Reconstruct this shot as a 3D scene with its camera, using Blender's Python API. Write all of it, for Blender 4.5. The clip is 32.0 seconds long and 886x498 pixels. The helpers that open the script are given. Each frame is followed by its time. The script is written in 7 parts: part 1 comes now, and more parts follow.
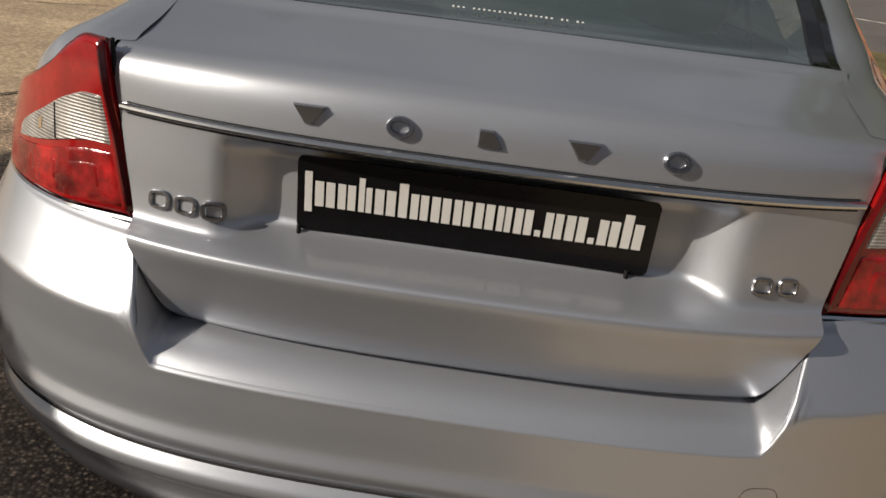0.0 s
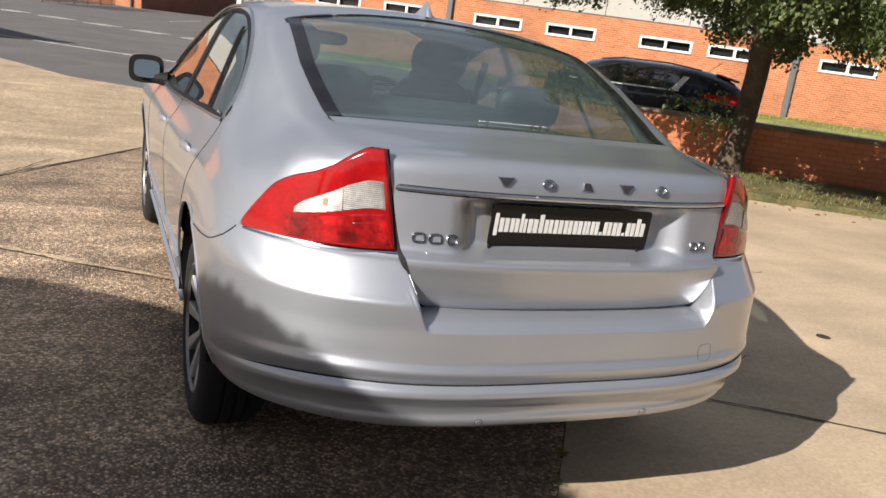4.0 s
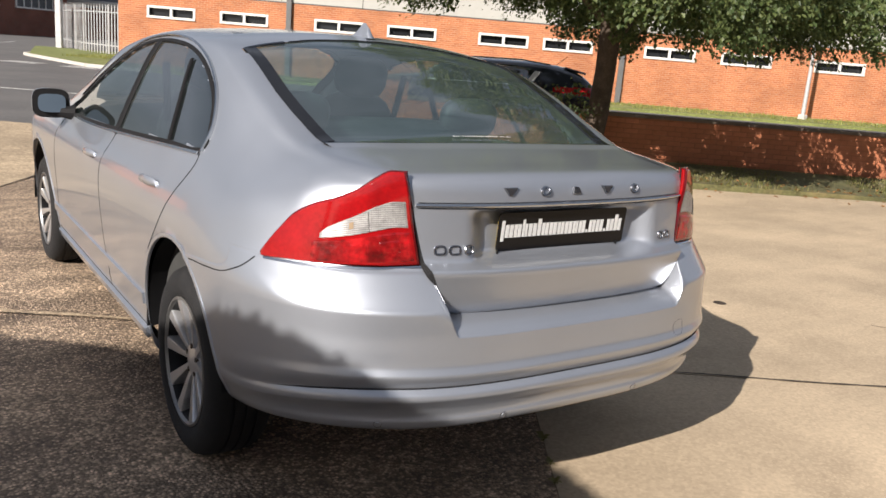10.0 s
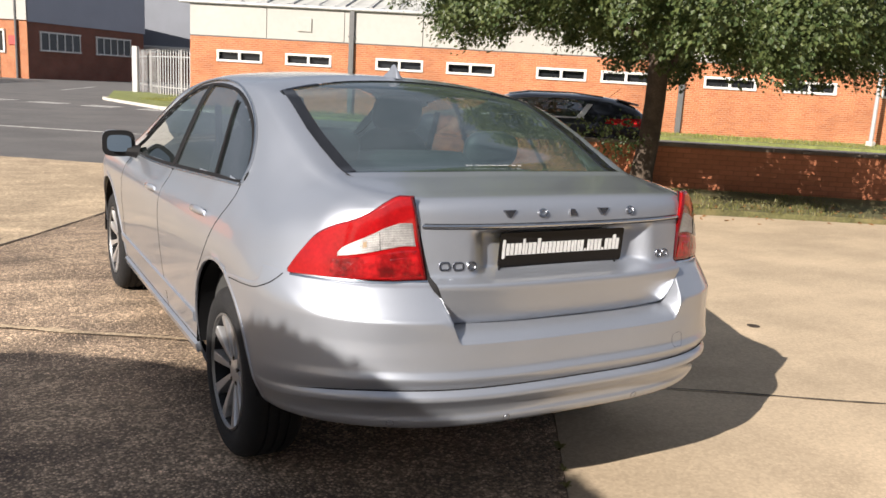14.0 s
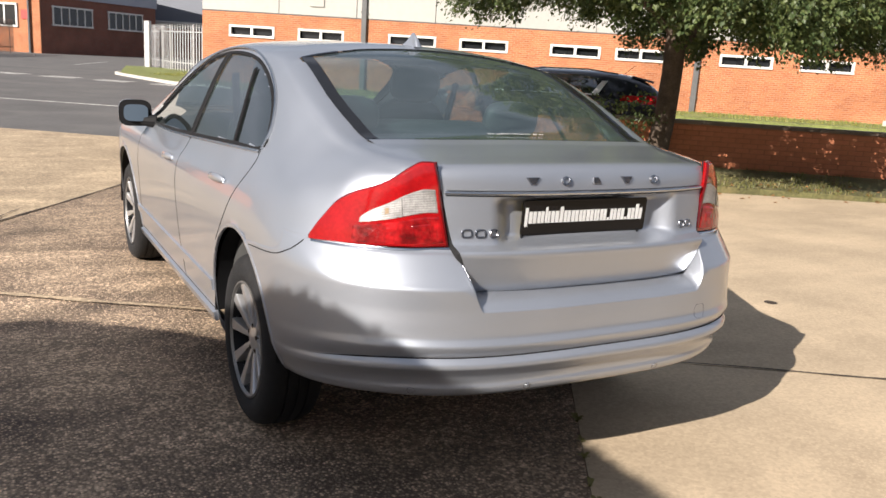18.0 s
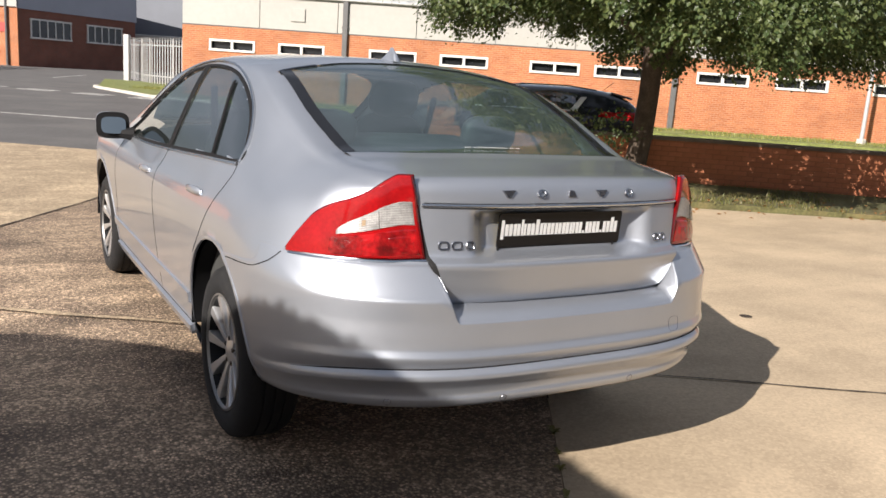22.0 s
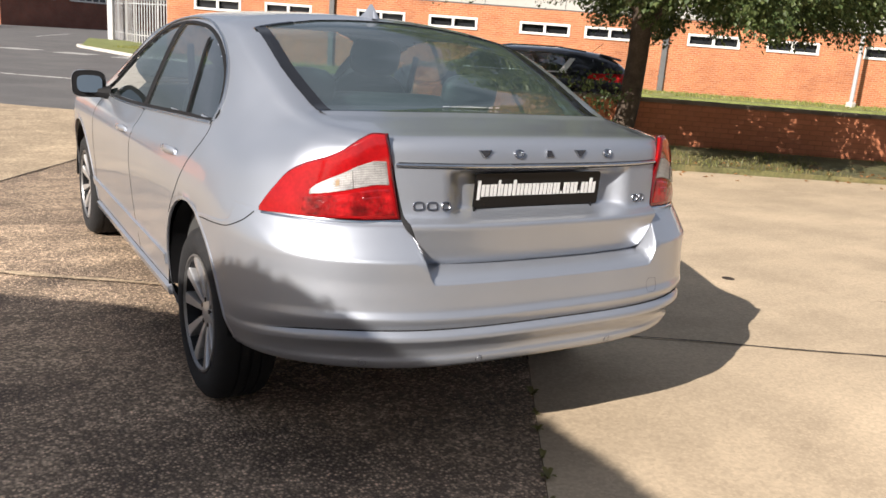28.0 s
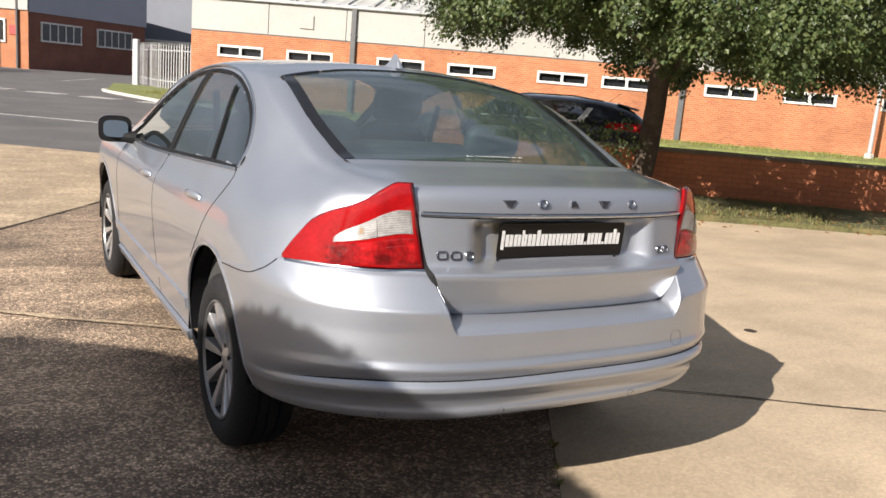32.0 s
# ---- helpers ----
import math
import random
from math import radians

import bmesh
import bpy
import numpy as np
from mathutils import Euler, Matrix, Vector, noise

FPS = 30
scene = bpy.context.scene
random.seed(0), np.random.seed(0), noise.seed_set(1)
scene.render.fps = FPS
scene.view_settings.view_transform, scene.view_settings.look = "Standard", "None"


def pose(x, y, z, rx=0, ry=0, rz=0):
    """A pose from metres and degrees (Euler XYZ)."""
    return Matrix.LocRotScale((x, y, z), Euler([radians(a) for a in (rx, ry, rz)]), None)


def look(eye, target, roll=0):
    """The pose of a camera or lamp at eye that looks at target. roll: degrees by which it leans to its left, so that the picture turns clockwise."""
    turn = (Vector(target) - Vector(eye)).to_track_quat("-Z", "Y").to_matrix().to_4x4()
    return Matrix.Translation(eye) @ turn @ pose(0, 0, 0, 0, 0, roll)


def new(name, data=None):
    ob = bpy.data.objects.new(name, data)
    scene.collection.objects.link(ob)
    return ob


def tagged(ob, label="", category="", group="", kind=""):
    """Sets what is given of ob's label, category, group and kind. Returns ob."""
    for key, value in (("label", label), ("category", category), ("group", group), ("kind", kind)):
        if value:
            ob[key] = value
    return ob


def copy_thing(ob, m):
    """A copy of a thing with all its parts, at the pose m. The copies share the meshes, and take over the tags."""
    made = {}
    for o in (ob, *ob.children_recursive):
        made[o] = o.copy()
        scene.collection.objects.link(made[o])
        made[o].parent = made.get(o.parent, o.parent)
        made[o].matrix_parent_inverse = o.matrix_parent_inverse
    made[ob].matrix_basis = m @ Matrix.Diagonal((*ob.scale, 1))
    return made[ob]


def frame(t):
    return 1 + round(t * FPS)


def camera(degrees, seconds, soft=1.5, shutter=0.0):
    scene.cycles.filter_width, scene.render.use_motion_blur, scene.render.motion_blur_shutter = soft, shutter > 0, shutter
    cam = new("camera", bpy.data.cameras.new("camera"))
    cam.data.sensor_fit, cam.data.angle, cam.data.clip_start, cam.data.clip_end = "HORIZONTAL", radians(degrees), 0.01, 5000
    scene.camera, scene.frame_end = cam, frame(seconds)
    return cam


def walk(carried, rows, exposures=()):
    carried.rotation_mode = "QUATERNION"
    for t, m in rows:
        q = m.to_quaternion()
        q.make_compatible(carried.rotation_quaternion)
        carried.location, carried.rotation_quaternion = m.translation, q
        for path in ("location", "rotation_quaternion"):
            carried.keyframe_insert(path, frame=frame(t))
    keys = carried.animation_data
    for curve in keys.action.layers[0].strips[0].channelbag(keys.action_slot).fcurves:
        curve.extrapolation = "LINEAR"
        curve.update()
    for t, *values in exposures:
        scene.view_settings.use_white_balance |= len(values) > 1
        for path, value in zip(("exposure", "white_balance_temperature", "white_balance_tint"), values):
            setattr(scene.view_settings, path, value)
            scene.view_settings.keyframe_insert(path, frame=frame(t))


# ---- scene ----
cam = camera(56.5, 32.0, soft=1.6)
PATH = [
    (0, (0.017, -0.887, 1.346), (-0.076, 0.939, 0.535), 6.8),
    (0.5, (-0.015, -1.093, 1.381), (-0.033, 0.752, 0.611), 5.9),
    (1, (-0.078, -1.248, 1.391), (0.016, 0.643, 0.748), 5.1),
    (1.5, (-0.277, -1.333, 1.386), (-0.04, 0.553, 0.764), 4.0),
    (2, (-0.421, -1.446, 1.39), (-0.025, 0.427, 0.812), 5.6),
    (2.5, (-0.549, -1.582, 1.387), (-0.097, 0.271, 0.786), 4.8),
    (3, (-0.758, -1.616, 1.366), (-0.096, 0.199, 0.85), 5.8),
    (3.5, (-1.0, -1.643, 1.379), (-0.268, 0.144, 0.862), 7.7),
    (5.5, (-1.559, -1.943, 1.418), (-0.621, -0.234, 0.971), 5.8),
    (6, (-1.598, -2.04, 1.43), (-0.734, -0.285, 1.011), 5.0),
    (6.5, (-1.661, -2.032, 1.428), (-0.717, -0.309, 1.051), 4.0),
    (7, (-1.704, -2.01, 1.421), (-0.745, -0.302, 1.015), 3.2),
    (7.5, (-1.722, -1.97, 1.423), (-0.784, -0.238, 1.074), 3.2),
    (8, (-1.674, -1.867, 1.404), (-0.732, -0.148, 1.01), 4.0),
    (8.5, (-1.614, -1.789, 1.417), (-0.704, -0.052, 1.025), 4.1),
    (9, (-1.607, -1.712, 1.401), (-0.627, -0.029, 0.946), 3.9),
    (9.5, (-1.645, -1.639, 1.403), (-0.559, -0.03, 0.922), 4.8),
    (10, (-1.67, -1.61, 1.408), (-0.567, -0.008, 0.946), 4.7),
    (10.5, (-1.699, -1.616, 1.407), (-0.618, 0.007, 0.962), 4.6),
    (11, (-1.715, -1.624, 1.409), (-0.671, 0.02, 0.956), 4.1),
    (11.5, (-1.704, -1.657, 1.409), (-0.66, -0.009, 0.966), 4.2),
    (12, (-1.591, -1.721, 1.406), (-0.619, -0.035, 0.943), 3.8),
    (12.5, (-1.536, -1.805, 1.414), (-0.609, -0.104, 0.917), 4.9),
    (13, (-1.601, -1.858, 1.425), (-0.66, -0.148, 0.989), 3.0),
    (13.5, (-1.658, -1.908, 1.429), (-0.682, -0.207, 1.036), 3.2),
    (15.5, (-1.669, -1.939, 1.419), (-0.703, -0.233, 1.026), 3.4),
    (16, (-1.685, -1.926, 1.408), (-0.728, -0.215, 1.017), 2.5),
    (16.5, (-1.686, -1.918, 1.403), (-0.683, -0.241, 0.98), 3.7),
    (17, (-1.691, -1.911, 1.398), (-0.705, -0.225, 0.967), 3.7),
    (17.5, (-1.688, -1.904, 1.393), (-0.72, -0.21, 0.955), 2.9),
    (18, (-1.686, -1.899, 1.389), (-0.736, -0.196, 0.944), 3.6),
    (18.5, (-1.691, -1.901, 1.394), (-0.716, -0.201, 0.993), 4.0),
    (19, (-1.698, -1.896, 1.391), (-0.725, -0.196, 0.989), 3.7),
    (19.5, (-1.697, -1.896, 1.388), (-0.728, -0.196, 0.974), 3.7),
    (20, (-1.697, -1.907, 1.388), (-0.713, -0.209, 0.999), 3.9),
    (20.5, (-1.691, -1.913, 1.388), (-0.685, -0.23, 0.992), 4.0),
    (21, (-1.682, -1.906, 1.382), (-0.66, -0.234, 0.984), 3.6),
    (21.5, (-1.683, -1.911, 1.382), (-0.635, -0.259, 0.968), 3.8),
    (22, (-1.684, -1.919, 1.384), (-0.691, -0.232, 0.978), 4.0),
    (22.5, (-1.673, -1.906, 1.382), (-0.666, -0.224, 0.99), 4.6),
    (23, (-1.663, -1.898, 1.382), (-0.653, -0.218, 0.983), 4.0),
    (23.5, (-1.665, -1.911, 1.382), (-0.658, -0.233, 0.968), 3.5),
    (24, (-1.668, -1.928, 1.381), (-0.665, -0.249, 0.962), 3.4),
    (24.5, (-1.662, -1.949, 1.382), (-0.645, -0.273, 0.985), 2.6),
    (26.5, (-1.65, -1.962, 1.38), (-0.636, -0.287, 0.971), 2.3),
    (27, (-1.637, -1.947, 1.381), (-0.658, -0.259, 0.943), 3.1),
    (27.5, (-1.632, -1.941, 1.38), (-0.634, -0.27, 0.916), 3.8),
    (28, (-1.634, -1.922, 1.375), (-0.624, -0.267, 0.883), 4.3),
    (28.5, (-1.644, -1.912, 1.371), (-0.639, -0.254, 0.878), 4.4),
    (29, (-1.654, -1.898, 1.372), (-0.669, -0.231, 0.874), 4.7),
    (29.5, (-1.668, -1.898, 1.374), (-0.684, -0.222, 0.9), 4.2),
    (30, (-1.677, -1.899, 1.379), (-0.668, -0.232, 0.925), 3.6),
    (30.5, (-1.685, -1.906, 1.379), (-0.716, -0.211, 0.946), 3.5),
    (31, (-1.667, -1.9, 1.378), (-0.707, -0.203, 0.931), 3.1),
    (31.5, (-1.643, -1.887, 1.383), (-0.651, -0.199, 0.971), 4.2),
    (32, (-1.647, -1.893, 1.381), (-0.664, -0.195, 0.994), 4.8),
]

walk(cam, [(t, look(eye, target, roll)) for t, eye, target, roll in PATH], exposures=[(0, -0.45, 6650, 11), (1.0, -0.27, 6850, 12), (2.0, -0.12, 6850, 13), (3.0, 0.11, 6450, 12), (5.5, 0.29, 6110, 12.5), (9, 0.20, 6080, 12.5), (11.5, 0.27, 6110, 12.5), (13, 0.33, 6160, 12.5), (16.5, 0.42, 6120, 12.5), (19.5, 0.41, 6120, 12.5), (22, 0.32, 6100, 12.5), (24, 0.33, 6080, 12.5), (27, 0.42, 6100, 12.5), (30, 0.35, 6080, 12.5), (32, 0.36, 6100, 12.5)])

# world, sun, exposure
SUN_WAY = Vector((1.62, 0.73, -1.0)).normalized()
world = bpy.data.worlds.new("sky")
scene.world = world
world.use_nodes = True
wn = world.node_tree.nodes
sky = wn.new("ShaderNodeTexSky")
sky.sky_type = "NISHITA"
sky.sun_disc = False
sky.sun_elevation = math.asin(-SUN_WAY.z)
sky.sun_rotation = math.atan2(-SUN_WAY.x, -SUN_WAY.y)
sky.air_density, sky.dust_density, sky.ozone_density = 1.0, 2.0, 1.0
wn["Background"].inputs[1].default_value = 1.0
wl_ = world.node_tree.links


def wnode(kind, **values):
    nd = wn.new(kind)
    for k, v in values.items():
        nd.inputs[k.replace("_", " ")].default_value = v
    return nd


# soft broken cloud over the clear sky
wtc, dim, puff = wn.new("ShaderNodeTexCoord"), wn.new("ShaderNodeVectorMath"), wnode("ShaderNodeTexNoise", Scale=2.3, Detail=6.0, Roughness=0.55)
wmap = wn.new("ShaderNodeMapping")
wmap.inputs["Scale"].default_value, wmap.inputs["Location"].default_value = (1, 1, 2.2), (3.1, 1.7, 0)
dim.operation = "SCALE"
dim.inputs["Scale"].default_value = 0.040
cover = wnode("ShaderNodeMapRange", From_Min=0.28, From_Max=0.78)
blend = wn.new("ShaderNodeMix")
blend.data_type = "RGBA"
blend.inputs[7].default_value = (0.43, 0.45, 0.49, 1)
wl_.new(sky.outputs[0], dim.inputs[0])
wl_.new(wtc.outputs["Generated"], wmap.inputs[0])
wl_.new(wmap.outputs[0], puff.inputs["Vector"])
wl_.new(puff.outputs["Fac"], cover.inputs["Value"])
wl_.new(cover.outputs[0], blend.inputs[0])
wl_.new(dim.outputs[0], blend.inputs[6])
wl_.new(blend.outputs[2], wn["Background"].inputs[0])
sun = new("sun", bpy.data.lights.new("sun", "SUN"))
sun.data.energy, sun.data.angle, sun.data.color = 7.2, radians(0.4), (1.0, 0.90, 0.76)
sun.matrix_world = look((-20, -10, 14), tuple(Vector((-20, -10, 14)) + SUN_WAY))


# ---- materials ----
def mat(name, color, rough=0.6, metal=0.0, var=0.12, scale=6.0, bump=0.0, bscale=80.0, coat=0.0, fine=0.0, fscale=120.0, stain=None, coords="Object", rand=0.0, spec=0.5):
    """Plain surface with variation at two scales: broad patches (var) and fine grain (fine), and relief."""
    m = bpy.data.materials.new(name)
    m.use_nodes = True
    nt, p = m.node_tree, m.node_tree.nodes["Principled BSDF"]
    n, l = nt.nodes, nt.links
    p.inputs["Roughness"].default_value, p.inputs["Metallic"].default_value = rough, metal
    p.inputs["Coat Weight"].default_value, p.inputs["Coat Roughness"].default_value = coat, 0.03
    p.inputs["Specular IOR Level"].default_value = spec
    tc = n.new("ShaderNodeTexCoord")
    last = None

    def layer(sc, amount, prev, detail):
        t = n.new("ShaderNodeTexNoise")
        t.inputs["Scale"].default_value, t.inputs["Detail"].default_value = sc, detail
        l.new(tc.outputs[coords], t.inputs["Vector"])
        r = n.new("ShaderNodeMapRange")
        r.inputs["From Min"].default_value, r.inputs["From Max"].default_value = 0.3, 0.7
        r.inputs["To Min"].default_value, r.inputs["To Max"].default_value = 1 - amount, 1 + amount
        l.new(t.outputs["Fac"], r.inputs["Value"])
        x = n.new("ShaderNodeVectorMath")
        x.operation = "SCALE"
        if prev is None:
            x.inputs[0].default_value = color[:3]
        else:
            l.new(prev, x.inputs[0])
        l.new(r.outputs[0], x.inputs["Scale"])
        return x.outputs[0]

    last = layer(scale, var, last, 4)
    if fine:
        last = layer(fscale, fine, last, 2)
    if rand:
        oi = n.new("ShaderNodeObjectInfo")
        r = n.new("ShaderNodeMapRange")
        r.inputs["To Min"].default_value, r.inputs["To Max"].default_value = 1 - rand, 1 + rand
        l.new(oi.outputs["Random"], r.inputs["Value"])
        x = n.new("ShaderNodeVectorMath")
        x.operation = "SCALE"
        l.new(last, x.inputs[0])
        l.new(r.outputs[0], x.inputs["Scale"])
        last = x.outputs[0]
    if stain:
        t = n.new("ShaderNodeTexNoise")
        t.inputs["Scale"].default_value, t.inputs["Detail"].default_value = stain[1], 6
        t.inputs["Roughness"].default_value = 0.65
        l.new(tc.outputs[coords], t.inputs["Vector"])
        r = n.new("ShaderNodeMapRange")
        r.inputs["From Min"].default_value, r.inputs["From Max"].default_value = stain[2], stain[3]
        l.new(t.outputs["Fac"], r.inputs["Value"])
        x = n.new("ShaderNodeMix")
        x.data_type = "RGBA"
        l.new(r.outputs[0], x.inputs[0])
        l.new(last, x.inputs[6])
        x.inputs[7].default_value = (*stain[0], 1)
        last = x.outputs[2]
    l.new(last, p.inputs["Base Color"])
    if bump:
        t = n.new("ShaderNodeTexNoise")
        t.inputs["Scale"].default_value, t.inputs["Detail"].default_value = bscale, 4
        l.new(tc.outputs[coords], t.inputs["Vector"])
        b = n.new("ShaderNodeBump")
        b.inputs["Strength"].default_value, b.inputs["Distance"].default_value = bump, 0.01
        l.new(t.outputs["Fac"], b.inputs["Height"])
        l.new(b.outputs[0], p.inputs["Normal"])
    return m


def pebbled(name, dark, light, stone_scale, relief, patch, rough=0.85, stones=(0.55, 1.5), streak=0.0, sparse=1.0, fine=0.16, fscale=26):
    """Concrete with stones showing in it."""
    m = mat(name, light, rough, var=0.18, scale=0.9, coords="Object", fine=fine, fscale=fscale)
    nt, p = m.node_tree, m.node_tree.nodes["Principled BSDF"]
    n, l = nt.nodes, nt.links
    src = p.inputs["Base Color"].links[0].from_socket
    tc = n.new("ShaderNodeTexCoord")
    v = n.new("ShaderNodeTexVoronoi")
    v.inputs["Scale"].default_value = stone_scale
    l.new(tc.outputs["Object"], v.inputs["Vector"])
    ramp = n.new("ShaderNodeMapRange")
    ramp.inputs["From Min"].default_value, ramp.inputs["From Max"].default_value = 0.25, 0.55
    l.new(v.outputs["Distance"], ramp.inputs["Value"])
    big = n.new("ShaderNodeTexNoise")
    big.inputs["Scale"].default_value, big.inputs["Detail"].default_value = 1.3, 7
    big.inputs["Roughness"].default_value = 0.7
    l.new(tc.outputs["Object"], big.inputs["Vector"])
    br = n.new("ShaderNodeMapRange")
    br.inputs["From Min"].default_value, br.inputs["From Max"].default_value = patch
    l.new(big.outputs["Fac"], br.inputs["Value"])
    mul = n.new("ShaderNodeMath")
    mul.operation = "MULTIPLY"
    l.new(ramp.outputs[0], mul.inputs[0])
    l.new(br.outputs[0], mul.inputs[1])
    bw = n.new("ShaderNodeSeparateColor")
    l.new(v.outputs["Color"], bw.inputs[0])
    st = n.new("ShaderNodeMapRange")
    st.inputs["To Min"].default_value, st.inputs["To Max"].default_value = stones
    few = n.new("ShaderNodeMath")
    few.operation = "POWER"
    few.inputs[1].default_value = sparse
    l.new(bw.outputs[0], few.inputs[0])
    l.new(few.outputs[0], st.inputs["Value"])
    tint = n.new("ShaderNodeVectorMath")
    tint.operation = "SCALE"
    l.new(src, tint.inputs[0])
    l.new(st.outputs[0], tint.inputs["Scale"])
    x = n.new("ShaderNodeMix")
    x.data_type = "RGBA"
    l.new(mul.outputs[0], x.inputs[0])
    l.new(tint.outputs[0], x.inputs[6])
    x.inputs[7].default_value = (*dark, 1)
    l.new(x.outputs[2], p.inputs["Base Color"])
    if streak:
        smap, sn, sr, sx = n.new("ShaderNodeMapping"), n.new("ShaderNodeTexNoise"), n.new("ShaderNodeMapRange"), n.new("ShaderNodeVectorMath")
        smap.inputs["Rotation"].default_value = (0, 0, radians(20))
        smap.inputs["Scale"].default_value = (0.55, 2.6, 1)
        sn.inputs["Scale"].default_value, sn.inputs["Detail"].default_value, sn.inputs["Roughness"].default_value = 1.5, 6, 0.62
        sr.inputs["From Min"].default_value, sr.inputs["From Max"].default_value = 0.34, 0.66
        sr.inputs["To Min"].default_value, sr.inputs["To Max"].default_value = 1 - streak, 1 + streak * 0.6
        l.new(tc.outputs["Object"], smap.inputs[0])
        l.new(smap.outputs[0], sn.inputs["Vector"])
        l.new(sn.outputs["Fac"], sr.inputs["Value"])
        sx.operation = "SCALE"
        l.new(x.outputs[2], sx.inputs[0])
        l.new(sr.outputs[0], sx.inputs["Scale"])
        l.new(sx.outputs[0], p.inputs["Base Color"])
    inv = n.new("ShaderNodeMath")
    inv.operation = "MULTIPLY"
    l.new(mul.outputs[0], inv.inputs[0])
    inv.inputs[1].default_value = -1
    b = n.new("ShaderNodeBump")
    b.inputs["Strength"].default_value, b.inputs["Distance"].default_value = relief, 0.006
    l.new(inv.outputs[0], b.inputs["Height"])
    l.new(b.outputs[0], p.inputs["Normal"])
    return m


def glass(name, tint, gloss_rough=0.0, haze=0.05, sheen=0.08):
    m = bpy.data.materials.new(name)
    m.use_nodes = True
    nt = m.node_tree
    n, l = nt.nodes, nt.links
    n.remove(n["Principled BSDF"])
    tr, gl, fr, mx = n.new("ShaderNodeBsdfTransparent"), n.new("ShaderNodeBsdfGlossy"), n.new("ShaderNodeLayerWeight"), n.new("ShaderNodeMixShader")
    pw, mr = n.new("ShaderNodeMath"), n.new("ShaderNodeMapRange")
    tr.inputs[0].default_value = (*tint, 1)
    gl.inputs["Roughness"].default_value = gloss_rough
    fr.inputs["Blend"].default_value = 0.5
    pw.operation = "POWER"
    pw.inputs[1].default_value = 2.7
    mr.inputs["To Min"].default_value = sheen
    l.new(fr.outputs["Facing"], pw.inputs[0])
    l.new(pw.outputs[0], mr.inputs["Value"])
    l.new(mr.outputs[0], mx.inputs[0])
    l.new(tr.outputs[0], mx.inputs[1])
    l.new(gl.outputs[0], mx.inputs[2])
    # pale diffuse veil, painting the hazy sky reflection onto the glass
    df, dm = n.new("ShaderNodeBsdfDiffuse"), n.new("ShaderNodeMixShader")
    df.inputs[0].default_value = (0.42, 0.57, 0.58, 1)
    dm.inputs[0].default_value = haze
    l.new(mx.outputs[0], dm.inputs[1])
    l.new(df.outputs[0], dm.inputs[2])
    l.new(dm.outputs[0], n["Material Output"].inputs[0])
    return m


def car_paint(name, color, rough, flake, metal=0.85):
    m = mat(name, color, rough, metal, var=0.03, scale=3, coat=1.0, fine=0.05, fscale=900)
    nt, p = m.node_tree, m.node_tree.nodes["Principled BSDF"]
    n, l = nt.nodes, nt.links
    p.inputs["Coat Roughness"].default_value = 0.07
    tc, v, b = n.new("ShaderNodeTexCoord"), n.new("ShaderNodeTexNoise"), n.new("ShaderNodeBump")
    v.inputs["Scale"].default_value = 1400
    l.new(tc.outputs["Object"], v.inputs["Vector"])
    b.inputs["Strength"].default_value, b.inputs["Distance"].default_value = flake, 0.001
    l.new(v.outputs["Fac"], b.inputs["Height"])
    l.new(b.outputs[0], p.inputs["Normal"])
    return m


def leaf_mat(name, a, b):
    m = mat(name, a, 0.5, var=0.3, scale=2.2, fine=0.25, fscale=14)
    nt, p = m.node_tree, m.node_tree.nodes["Principled BSDF"]
    n, l = nt.nodes, nt.links
    src = p.inputs["Base Color"].links[0].from_socket
    g, x = n.new("ShaderNodeNewGeometry"), n.new("ShaderNodeMix")
    x.data_type = "RGBA"
    l.new(g.outputs["Random Per Island"], x.inputs[0])
    l.new(src, x.inputs[6])
    x.inputs[7].default_value = (*b, 1)
    l.new(x.outputs[2], p.inputs["Base Color"])
    ts, ad = n.new("ShaderNodeBsdfTranslucent"), n.new("ShaderNodeMixShader")
    l.new(x.outputs[2], ts.inputs[0])
    ad.inputs[0].default_value = 0.35
    l.new(p.outputs[0], ad.inputs[1])
    l.new(ts.outputs[0], ad.inputs[2])
    l.new(ad.outputs[0], n["Material Output"].inputs[0])
    return m


SILVER = car_paint("silver_paint", (0.395, 0.42, 0.47), 0.41, 0.10, metal=0.72)
BLACKP = mat("black_plastic", (0.008, 0.008, 0.009), 0.7, var=0.2, bump=0.1, bscale=300, spec=0.2)
GAP = mat("panel_gap", (0.006, 0.006, 0.007), 0.9, var=0.1)
RUBBER = mat("tyre_rubber", (0.007, 0.007, 0.008), 0.85, var=0.3, scale=14, bump=0.25, bscale=220, stain=((0.03, 0.027, 0.022), 7, 0.6, 0.9))
ALLOY = mat("alloy", (0.60, 0.60, 0.61), 0.3, 0.75, var=0.1, coat=0.4, stain=((0.20, 0.18, 0.15), 9, 0.62, 0.9))
RIMLIP = mat("dull_alloy", (0.20, 0.20, 0.20), 0.4, 0.7, var=0.2)
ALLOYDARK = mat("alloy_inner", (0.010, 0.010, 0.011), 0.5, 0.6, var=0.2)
# near-white without metal: the shine of chrome is put into the colour
BRIGHT = mat("bright_trim", (0.80, 0.80, 0.80), 0.3, 0.0, var=0.03)
CHROME = mat("chrome", (0.60, 0.63, 0.68), 0.16, 1.0, var=0.02)
LETTER = mat("badge_chrome", (0.36, 0.37, 0.40), 0.26, 1.0, var=0.02)
SATIN = mat("satin_trim", (0.55, 0.56, 0.57), 0.25, 1.0, var=0.04)
